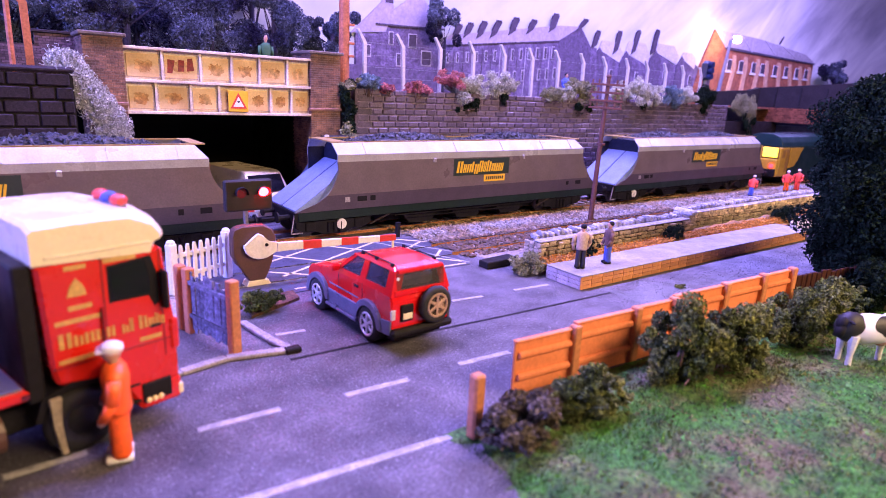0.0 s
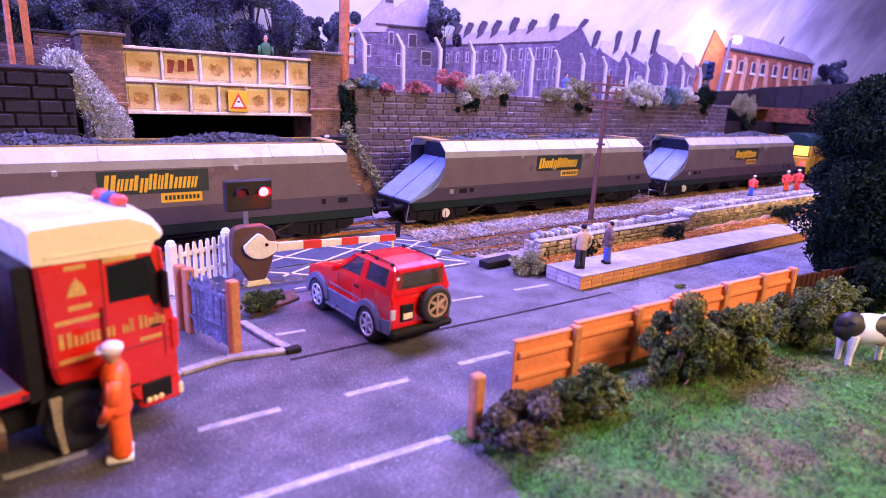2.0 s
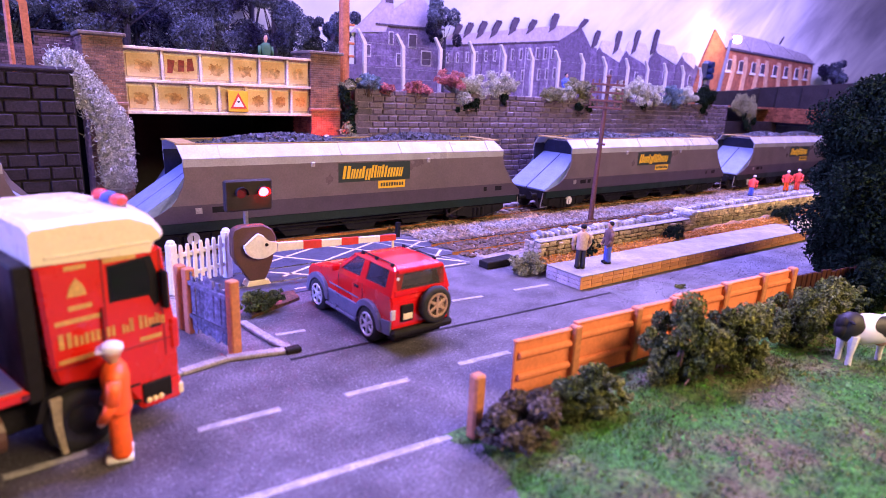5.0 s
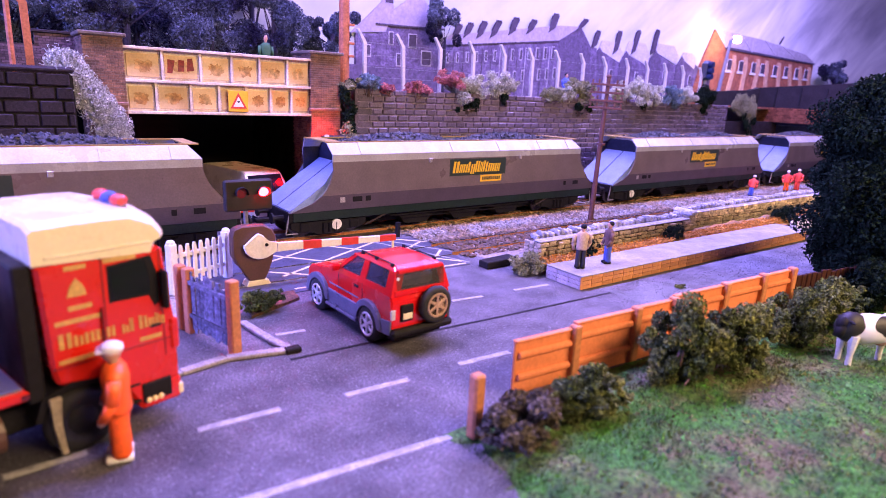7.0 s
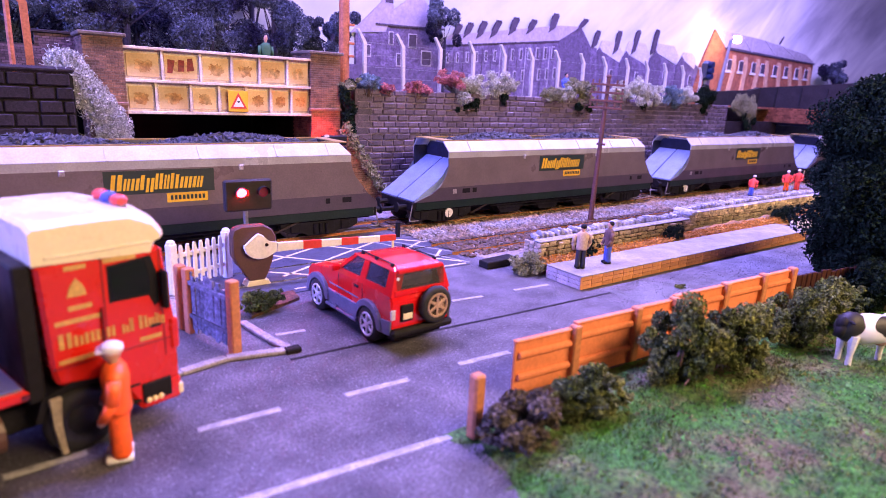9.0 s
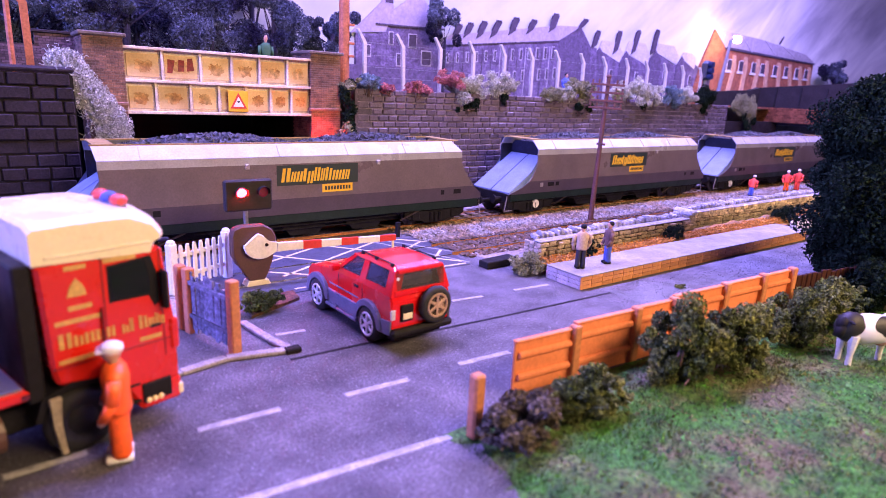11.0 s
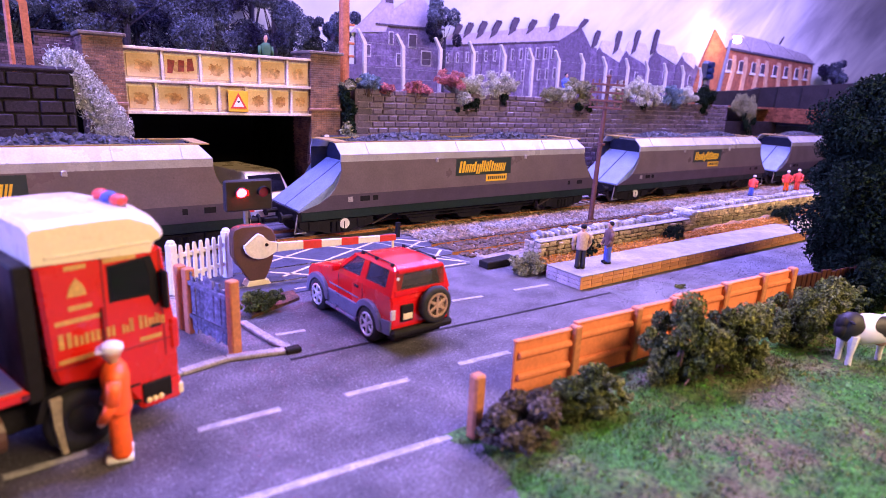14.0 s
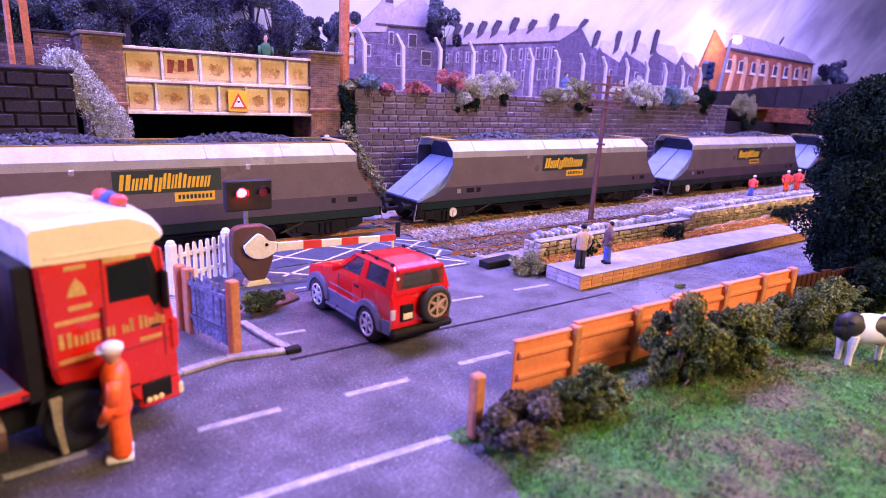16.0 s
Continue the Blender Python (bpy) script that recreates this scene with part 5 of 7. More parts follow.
def van():
    t = thing("van", "cream van waiting under the bridge", "van", G(11.3, 33.3, 0, -78))
    part("body", loft(B(), [(-3.2, 0.4), (2.9, 0.4), (3.0, 1.2), (2.1, 1.5), (1.5, 2.5), (1.2, 2.6), (-3.1, 2.6), (-3.25, 1.5)], lambda z: 1.25 - max(0, z - 1.4) * 0.15), CREAM, t)
    part("windscreen", prism(B(), [(2.1, 1.55), (2.16, 1.56), (1.6, 2.42), (1.54, 2.4)], "y", -1.0, 1.0), GLASS_DARK, t)
    part("bonnet_stripe", box(B(), 2.96, 3.04, -1.2, 1.2, 0.9, 1.15), RED_MATT, t)
    for u in (-2.1, 2.0):
        for v in (-1.1, 1.1):
            road_wheel(t, u, v, 0.48, 0.48, 0.3)
    for v in (-0.85, 0.85):
        part("headlight", box(B(), 2.95, 3.05, v - 0.2, v + 0.2, 0.7, 0.9, 0.02), GLASS_DARK, t)


van()


def splay_wall():
    t = thing("wing_wall", "sloping brick wing wall beside the bridge", "wall", G(0, 31.0), kind="structure")
    part("core", prism(B(), [(15.9, 0), (19.0, 0), (18.9, 0.6), (17.0, 3.6), (16.3, 4.4), (15.9, 4.4)], "y", 0, 0.19), MORTAR, t)
    bm = B()
    z, row = 4.3, 0
    while z > 0:
        x = 15.9 - (0.16 if row % 2 else 0)
        xe = np.interp(z, [0.6, 3.6, 4.4], [18.8, 16.9, 16.2])
        while x < xe:
            box(bm, max(x, 15.9), min(x + 0.29, xe + 0.1), -0.03, 0.02, z, z + 0.095)
            x += 0.31
        z -= 0.115
        row += 1
    tagged(part("brick_courses", bm, BRICK, t), kind="stuff")


splay_wall()


def foliage(name, label, category, blobs, n, size, material, seed, stem=None, group="", hollow=0.35):
    t = thing(name, label, category, group=group)
    crown = new("crown", leaves(blobs, n, size, material, seed, hollow))
    crown.parent = t
    if stem:
        bm = B()
        (x, y, z), h, r = stem
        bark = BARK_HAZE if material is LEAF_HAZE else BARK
        rod(bm, (x, y, z), (x + 0.1 * r, y, z + h), r, r * 0.55, 8)
        rng = random.Random(seed)
        for b in blobs[:: max(1, len(blobs) // 8)]:
            rod(bm, (x, y, z + h * rng.uniform(0.4, 0.95)), b[0], r * 0.22, r * 0.06, 6)
        part("trunk", bm, bark, t)
    else:
        bm = B()
        low = min(blobs, key=lambda b: b[0][2])[0]
        for b in blobs[:10]:
            rod(bm, (low[0] * 0.7 + b[0][0] * 0.3, b[0][1], max(low[2] - 0.2, b[0][2] - 0.8)), b[0], 0.03, 0.015, 5)
        part("stem", bm, BARK, t)
    return t


def clump(c, r, k, seed, squash=0.75):
    rng = random.Random(seed)
    r = r if hasattr(r, "__len__") else (r, r, r)
    out = []
    for _ in range(k):
        d = Vector((rng.gauss(0, 1), rng.gauss(0, 1), rng.gauss(0, 1) * squash)).normalized()
        q = rng.uniform(0.2, 1.08)
        s = rng.uniform(0.17, 0.38)
        out.append(((c[0] + d.x * r[0] * q, c[1] + d.y * r[1] * q, max(c[2] + d.z * r[2] * q, 0.05)), (r[0] * s, r[1] * s, r[2] * s)))
    return out


def lobes(c, r, k, seed):
    """Uneven tufts of foliage, like torn lichen: big at the heart, many small ones round the edge."""
    rng = random.Random(seed)
    out = []
    for i in range(k * 4):
        a, q = rng.uniform(0, math.tau), rng.uniform(0.1, 0.7) if i < k else rng.uniform(0.45, 1.08)
        s = rng.uniform(0.22, 0.38) if i < k else rng.uniform(0.08, 0.2)
        up = rng.uniform(-0.8, 0.75) * (1 - 0.55 * q)
        out.append(((c[0] + math.cos(a) * r[0] * q, c[1] + math.sin(a) * r[1] * q, max(c[2] + up * r[2], 0.05)), (r[0] * s * rng.uniform(0.8, 1.3), r[1] * s * 1.1, r[2] * s * rng.uniform(0.8, 1.2))))
    return out


# hedge up the wing wall, ivy and wall-top planting
foliage("hedge", "mossy green hedge down the wing wall", "hedge", [((16.15 + 0.42 * k, 30.75, 4.9 - 0.62 * k), (0.34, 0.25, 0.45)) for k in range(7)], 1600, 0.13, LEAF_GREY, 11)
foliage("ivy", "dark ivy hanging beside the brick pier", "ivy", [((16.35 + random.uniform(-0.25, 0.25), 31.0, 4.6 + 0.35 * k), (0.32, 0.25, 0.35)) for k in range(9)], 1500, 0.14, LEAF_DARK, 12)
foliage("bush", "olive green bush at the wall corner", "bush", clump((16.5, 31.1, 7.5), (0.8, 0.5, 0.6), 8, 3), 1200, 0.14, LEAF_GREY, 13, group="bushes on the wall")
for k, (x, z, r, m, lab) in enumerate(((25.4, 7.45, 1.15, LEAF_PALE, "pale cream flowering bush on the wall top"), (28.2, 7.8, 0.95, LEAF_PALE, "pale cream flowering bush on the wall top"),
                                       (36.4, 7.8, 1.05, LEAF_GREY, "pale sage bush on the wall top"), (41.6, 7.9, 1.0, LEAF_PALE, "whitish flowering bush on the wall top"), (44.6, 7.9, 1.3, LEAF_PALE, "broad whitish flowering bush on the wall top"),
                                       (62.2, 7.2, 1.75, LEAF_GREY, "rounded sage bush by the bridge end"), (18.9, 7.25, 0.38, LEAF_PINK, "low pink flowers on the wall top"), (21.2, 7.3, 0.6, LEAF_PINK, "low pink flowers on the wall top"),
                                       (23.8, 7.9, 0.75, LEAF_PINK, "rosy red bush on the wall top"), (17.8, 7.5, 0.6, LEAF_BLUE, "bluish heather on the wall top"), (48.2, 7.7, 1.0, LEAF_BLUE, "teal heather on the wall top"),
                                       (50.5, 7.9, 0.9, LEAF_PALE, "whitish flowering bush on the wall top"), (53.6, 7.8, 1.2, LEAF_DARK, "dark bush on the wall top"), (33.2, 7.45, 0.7, LEAF_GREY, "low sage growth on the wall top"), (34.5, 7.5, 0.6, LEAF_PALE, "low pale growth on the wall top"))):
    foliage("bush", lab, "bush", clump((x, 31.35, z), (r * 1.38, 0.75, r * 0.92), 40, 20 + k), int(8600 * r), 0.085, m, 40 + k, group="bushes on the wall", hollow=0.15)
# dark leaf clumps stand in for the bushes' shadows on the wall
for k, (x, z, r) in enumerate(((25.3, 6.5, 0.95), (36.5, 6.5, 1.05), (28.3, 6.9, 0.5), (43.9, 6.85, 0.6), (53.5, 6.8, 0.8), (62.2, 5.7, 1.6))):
    foliage("ivy", "dark leaves below a wall-top bush, in place of its shadow", "ivy", clump((x, 31.15, z), (r, 0.25, r * 0.85), 14, 60 + k), int(2600 * r), 0.1, LEAF_DARK, 70 + k, group="ivy on the wall")


def white_shrub():
    t = thing("shrub", "white twiggy climbing shrub over the bridge pier", "shrub")
    rng = random.Random(8)
    bm = B()
    for k in range(2200):
        s = rng.random()
        s *= 1.75
        x, z = 2.65 + 1.6 * min(s, 1) + rng.gauss(0, 0.3), 7.8 - 2.9 * s + rng.gauss(0, 0.36)
        p = Vector((x, 30.45 + rng.gauss(0, 0.22), z))
        for _ in range(2):
            d = Vector((rng.gauss(0, 1), rng.gauss(0, 0.7), rng.gauss(0, 1) + 0.25)).normalized() * rng.uniform(0.06, 0.17)
            rod(bm, p, p + d, 0.016, 0.01, 4)
            p = p + d
    tagged(part("brushwood", bm, LEAF_WHITE, t), kind="stuff")
    ob = new("crown", leaves([((min(2.75 + 0.28 * k, 4.4), 30.5, 7.7 - 0.42 * k), (0.72, 0.35, 0.6)) for k in range(13)], 32000, 0.07, LEAF_WHITE, 5))
    ob.parent = t


LEAF_WHITE = surface("white_twig", (0.46, 0.47, 0.43), 0.85, vary=0.3, fine=9, coarse=1.2, bump=0.1, island=0.4)
white_shrub()


# ---- posts, poles and lamps ----
def concrete_posts():
    me = B()
    prism(me, [(-0.11, 0), (0.11, 0), (0.11, 2.75), (-0.42, 3.5), (-0.56, 3.44), (-0.11, 2.7)], "y", -0.1, 0.1, 0.015)
    first = thing("fence_post", "pale concrete security fence post with cranked top", "fence post", G(18.5, 33.0, 7.15), group="security fence posts", ob=part("fence_post", me, CONCRETE))
    for k in range(1, 14):
        copy_thing(first, G(18.5 + 2.83 * k, 33.0, 7.15 + random.uniform(-0.05, 0.05), 0, 0, random.uniform(-2, 2)))
    t = thing("fence_wire", "thin strands of wire between the posts", "wire")
    for z in (9.9, 9.2, 8.5, 7.9):
        part("strand", box(B(), 18.5, 55.3, 32.985, 33.015, z, z + 0.02), STEEL_GREY, t)
    # lone post: orange light on it, as well as rust, is in the colour
    lone = prism(B(), [(-0.14, 0), (0.14, 0), (0.14, 2.75), (-0.42, 3.6), (-0.6, 3.5), (-0.14, 2.7)], "y", -0.1, 0.1, 0.015)
    thing("fence_post", "cranked fence post above the block wall, orange light in its colour", "fence post", G(1.62, 31.6, 7.3), ob=part("fence_post", lone, RUST_POLE))
    thing("post", "slim red-brown post beside the wall", "post", ob=part("post", rod(B(), (1.0, 31.5, 6.9), (1.06, 31.5, 13.0), 0.11, n=10), RUST_POLE))
    thing("utility_pole", "thick orange-brown pole at the bridge corner", "pole", ob=part("utility_pole", rod(B(), (16.75, 32.3, 6.8), (16.8, 32.3, 15.0), 0.31, 0.28, 14), RUST_POLE))
    for z in (8.9, 9.6, 10.6):
        thing("pole_step", "small rusty step on the pole", "step", ob=part("pole_step", box(B(), 16.9, 17.25, 31.93, 32.05, z, z + 0.14, 0.02), RUST_POLE))


concrete_posts()


def telegraph_pole():
    t = thing("telegraph_pole", "red-brown telegraph pole with four crossarms of insulators", "telegraph pole", G(28.66, 22.95, 0.1, 0, 0.5, 1.2))
    part("pole", rod(B(), (0, 0, 0), (0, 0, 8.4), 0.16, 0.11, 12), POLE_BROWN, t)
    part("finial", ball(B(), (0, 0, 8.42), (0.16, 0.16, 0.12), 8, 5), POLE_BROWN, t)
    for k, z in enumerate((7.9, 7.45, 7.0, 6.6)):
        arm = part("crossarm", box(B(), -0.95, 0.95, -0.2, -0.08, z, z + 0.12, 0.01), POLE_BROWN, t, m=G(0, 0, 0, -52))
        for x in (-0.85, -0.5, 0.5, 0.85):
            part("insulator", rod(rod(B(), (x, -0.14, z + 0.1), (x, -0.14, z + 0.2), 0.03, n=6), (x, -0.14, z + 0.18), (x, -0.14, z + 0.34), 0.07, 0.05, 8), POLE_BROWN, arm)
    part("bracket", box(B(), -0.12, 0.2, -0.22, 0.2, 4.5, 4.64, 0.02), POLE_BROWN, t)
    return t


telegraph_pole()


def street_lamp():
    t = thing("street_lamp", "glowing street lamp on a leaning grey post", "street lamp", G(75.4, 42.5, 6.9))
    part("post", rod(B(), (0, 0, 0), (1.5, 0, 8.3), 0.28, 0.17, 10), STEEL_GREY, t)
    part("arm", rod(B(), (1.5, 0, 8.3), (2.8, 0, 8.75), 0.14, 0.12, 8), STEEL_GREY, t)
    part("lantern", ball(B(), (2.95, 0, 8.5), (0.75, 0.4, 0.42), 14, 8), LAMP_WARM, t, "glowing warm lantern", smooth=True)
    part("lantern_cap", box(B(), 2.2, 3.7, -0.4, 0.4, 8.95, 9.05, 0.03), STEEL_GREY, t)


street_lamp()


def colour_light_signal():
    t = thing("railway_signal", "blue-black colour light signal head on a post", "signal", G(56.1, 33.0, 7.0))
    part("post", rod(B(), (0, 0, 0), (0, 0, 2.6), 0.16, n=10), STEEL_GREY, t)
    part("head", box(B(), -0.75, 0.75, -0.3, 0.3, 2.4, 4.3, 0.3), SIGNAL_BLUE, t)
    for z in (2.8, 3.35, 3.9):
        part("hood", rod(B(), (-0.1, -0.3, z), (-0.15, -0.75, z), 0.27, n=12), SIGNAL_BLUE, t)


colour_light_signal()


# ---- backscene buildings, printed low relief ----
def quad_prism(bm, pts, y, d):
    return prism(bm, pts, "y", y, y + d)


PRINT_WALL = surface("printed_brick", (0.150, 0.112, 0.200), 0.8, vary=0.4, fine=6, coarse=0.7, bump=0.05, other=(0.095, 0.065, 0.125))
PRINT_ROOF = surface("printed_slate", (0.36, 0.31, 0.38), 0.8, vary=0.12, fine=4, coarse=0.4, bump=0.05)
PRINT_DARK = surface("printed_shade", (0.060, 0.042, 0.072), 0.8, vary=0.2, fine=4, coarse=0.4, bump=0.05)
PRINT_PALE = surface("printed_frame", (0.46, 0.42, 0.48), 0.8, vary=0.2, fine=4, coarse=0.6, bump=0.05)
RED_BRICK = surface("orange_brick", (0.36, 0.12, 0.055), 0.8, vary=0.3, fine=7, coarse=0.6, bump=0.1, other=(0.27, 0.09, 0.05))
SLATE = surface("grey_slate", (0.42, 0.38, 0.42), 0.7, vary=0.15, fine=5, coarse=0.5, bump=0.1)


def house_window(t, x, z, w, h, y, frame_m=None):
    wn = part("window", box(B(), x, x + w, y - 0.06, y + 0.02, z, z + h, 0.02), frame_m or PRINT_PALE, t)
    part("pane", box(B(), x + 0.07, x + w - 0.07, y - 0.075, y - 0.055, z + 0.08, z + h - 0.08), PRINT_DARK, wn)
    return wn


LOW_Y = 45.7


def detached_house():
    t = thing("house", "hazy violet detached house with hipped roofs", "house", G(0, LOW_Y))
    part("wall", quad_prism(B(), [(24.8, 6.4), (33.4, 6.4), (33.4, 12.6), (26.9, 12.5), (26.9, 11.7), (24.8, 11.6)], 0, 0.4), PRINT_WALL, t)
    part("roof", quad_prism(B(), [(24.4, 11.6), (27.6, 11.9), (28.4, 14.0), (28.0, 14.6), (27.4, 14.4)], -0.05, 0.3), PRINT_ROOF, t)
    part("roof", quad_prism(B(), [(26.6, 12.5), (33.7, 12.7), (31.3, 15.0), (30.2, 15.0)], -0.1, 0.3), PRINT_ROOF, t)
    part("eaves", quad_prism(B(), [(26.6, 12.38), (33.7, 12.58), (33.7, 12.72), (26.6, 12.52)], -0.13, 0.3), PRINT_DARK, t)
    part("chimney", box(B(), 27.5, 28.3, -0.06, 0.2, 14.2, 15.6, 0.03), PRINT_DARK, t)
    for x, z, w, h in ((27.9, 10.9, 0.5, 1.1), (29.9, 10.8, 0.9, 1.2), (31.3, 9.4, 1.1, 1.3), (28.7, 9.2, 0.5, 1.1), (25.7, 9.8, 0.5, 1.0)):
        house_window(t, x, z, w, h, 0)
    part("garden_wall", box(B(), 23.1, 34.6, -0.3, -0.16, 6.5, 9.1), PRINT_SHADE, t)


PRINT_SHADE = surface("printed_garden_wall", (0.095, 0.068, 0.125), 0.8, vary=0.3, fine=5, coarse=0.8, bump=0.05)


detached_house()


def leaning_chimney(t, x, z, dx, h, w):
    """A chimney stack drawn in perspective: foot, lean, height and width."""
    ch = part("chimney", quad_prism(B(), [(x - w * 0.6, z - 0.35), (x + w * 0.4, z + 0.15), (x + dx + w * 0.5, z + h), (x + dx - w * 0.5, z + h - 0.08)], -0.14, 0.2), PRINT_DARK, t)
    for s in (-0.28, 0.02, 0.3):
        part("chimney_pot", quad_prism(B(), [(x + dx + (s - 0.1) * w, z + h - 0.06), (x + dx + (s + 0.1) * w, z + h - 0.06), (x + dx + (s + 0.12) * w, z + h + 0.16), (x + dx + (s - 0.06) * w, z + h + 0.16)], -0.1, 0.12), PRINT_DARK, ch)


def terrace():
    t = thing("terrace_house", "long hazy brick terrace with many chimneys", "house", G(0, LOW_Y))
    part("wall", quad_prism(B(), [(33.4, 6.4), (55.8, 6.6), (54.9, 12.7), (53.8, 12.7), (52.1, 14.5), (48.4, 12.95), (33.4, 11.3)], 0, 0.4), PRINT_WALL, t)
    part("gable", quad_prism(B(), [(48.6, 6.6), (54.4, 6.6), (53.9, 12.7), (52.0, 14.6), (48.7, 12.95)], -0.04, 0.06), PRINT_SHADE, t, "shaded gable end")
    part("roof", quad_prism(B(), [(33.1, 11.3), (48.7, 12.98), (51.9, 14.65), (48.2, 14.4), (34.7, 12.3)], -0.07, 0.3), PRINT_ROOF, t, "pale hazy slate roof")
    part("gutter", quad_prism(B(), [(33.1, 11.2), (48.7, 12.86), (48.7, 12.97), (33.1, 11.29)], -0.09, 0.1), PRINT_DARK, t)
    for k, (x, z, dx, h) in enumerate(((35.0, 12.2, 0.45, 0.95), (36.4, 12.5, 0.35, 0.9), (37.9, 12.5, 0.5, 1.2), (39.6, 12.7, 0.6, 1.25), (42.0, 13.2, 0.45, 1.25), (44.4, 13.5, 0.5, 1.0), (47.6, 14.0, 0.4, 1.4), (51.7, 14.4, 0.9, 0.95))):
        leaning_chimney(t, x, z, dx, h, 0.75 + 0.03 * k)
    for k in range(13):
        x = 34.1 + k * 1.14
        zt = 10.7 + k * 0.105
        house_window(t, x, zt - 0.9, 0.3 + 0.012 * k, 0.9 + 0.03 * k, 0)
        house_window(t, x + 0.45, zt - 2.9, 0.28 + 0.012 * k, 0.85 + 0.03 * k, 0)
        part("downpipe", quad_prism(B(), [(x - 0.34, 6.6), (x - 0.28, 6.6), (x - 0.24, zt + 0.3), (x - 0.3, zt + 0.3)], -0.03, 0.05), PRINT_DARK if k % 3 else PRINT_PALE, t)


terrace()


def far_terrace():
    t = thing("terrace_house", "row of hazy gabled rear wings with tall chimneys", "house", G(0, LOW_Y + 0.12))
    part("wall", quad_prism(B(), [(54.9, 6.6), (76.4, 6.9), (76.4, 11.6), (74.0, 12.7), (70.3, 11.8), (66.2, 13.1), (64.1, 11.6), (60.4, 12.5), (59.0, 11.5), (55.5, 12.6), (54.6, 11.9)], 0, 0.3), PRINT_WALL, t)
    for a, b, c, z in ((55.4, 59.4, 12.4, 13.6), (60.2, 64.6, 12.4, 13.9), (65.9, 70.6, 12.9, 14.1), (71.6, 74.8, 12.6, 13.5)):
        part("roof", quad_prism(B(), [(a, c + 0.2), (b, c - 1.0), (b + 0.3, c + 0.1), (b - 0.8, z), (a + 0.5, z)], -0.05, 0.2), PRINT_FAR_ROOF, t, "pale sunlit slate roof")
        part("gable", quad_prism(B(), [(a - 0.9, 6.9), (a + 1.4, 6.9), (a + 1.4, c - 0.7), (a + 0.1, c + 0.4), (a - 0.9, c - 0.8)], -0.09, 0.1), PRINT_SHADE, t)
        house_window(t, a + 2.2, c - 3.0, 0.6, 1.2, 0)
    for x, z, dx, h in ((54.6, 12.9, 0.4, 1.5), (58.3, 12.6, 0.45, 2.1), (61.6, 12.8, 0.6, 2.3), (65.5, 13.1, 0.4, 2.4)):
        leaning_chimney(t, x, z, dx, h, 0.8)


PRINT_FAR_ROOF = surface("printed_far_slate", (0.50, 0.47, 0.54), 0.8, vary=0.12, fine=4, coarse=0.4, bump=0.05)


far_terrace()


def brick_hall():
    t = thing("brick_building", "orange brick buttressed building lit by the lamp", "building", G(0, LOW_Y))
    part("gable", quad_prism(B(), [(74.5, 7.0), (80.4, 7.0), (81.7, 14.95), (78.5, 16.9), (76.1, 12.2)], -0.03, 0.3), RED_BRICK, t)
    part("wall", quad_prism(B(), [(80.4, 7.0), (110.0, 7.0), (109.3, 14.5), (81.7, 14.95)], 0.05, 0.25), RED_BRICK, t)
    part("roof", quad_prism(B(), [(78.5, 16.9), (90.5, 16.65), (105.7, 15.6), (109.6, 14.45), (81.6, 14.95)], -0.08, 0.3), SLATE, t, "pale grey slate roof")
    part("verge", quad_prism(B(), [(78.3, 16.9), (78.8, 16.95), (82.0, 14.95), (81.5, 14.8)], -0.12, 0.1), PRINT_PALE, t)
    part("eaves", quad_prism(B(), [(81.5, 14.6), (109.5, 14.25), (109.6, 14.45), (81.6, 14.95)], -0.1, 0.1), PRINT_DARK, t)
    for a, b, z in ((85.2, 88.7, 16.75), (92.2, 95.9, 16.55), (97.8, 102.6, 16.2)):
        part("roof_rib", quad_prism(B(), [(a - 0.2, z), (a + 0.25, z), (b + 0.25, 14.7), (b - 0.2, 14.7)], -0.13, 0.1), PRINT_PALE, t, "raised white parapet rib")
    part("vent_pipe", quad_prism(B(), [(96.4, 16.4), (96.7, 16.4), (97.7, 17.6), (97.4, 17.6)], -0.1, 0.1), PRINT_DARK, t)
    tops, feet = (84.1, 87.3, 90.9, 93.6, 97.5, 101.1, 104.7, 108.0), (83.5, 87.3, 90.8, 94.9, 99.2, 103.6, 107.3, 110.0)
    for k, (a, b) in enumerate(zip(tops, feet)):
        zb, zm = 7.2, 12.4 + 0.03 * k
        part("buttress", quad_prism(B(), [(b - 0.55, zb), (b + 0.35, zb), (a + 0.75, zm), (a + 0.35, 14.0 - 0.04 * k), (a - 0.35, 14.0 - 0.04 * k), (a - 0.1, zm)], -0.16, 0.2), TAN_BRICK, t, "pale brick buttress")
        w = house_window(t, a - 1.5, 11.9, 1.2, 1.5, 0.0, WHITE)
        part("sill", box(B(), a - 1.75, a - 0.1, -0.1, 0.0, 11.65, 11.9), WHITE, w)
    part("door", quad_prism(B(), [(77.0, 7.2), (78.8, 7.2), (78.9, 10.8), (77.2, 10.8)], -0.06, 0.1), PRINT_DARK, t)


TAN_BRICK = surface("tan_brick", (0.60, 0.36, 0.22), 0.8, vary=0.2, fine=7, coarse=0.6, bump=0.1)
brick_hall()


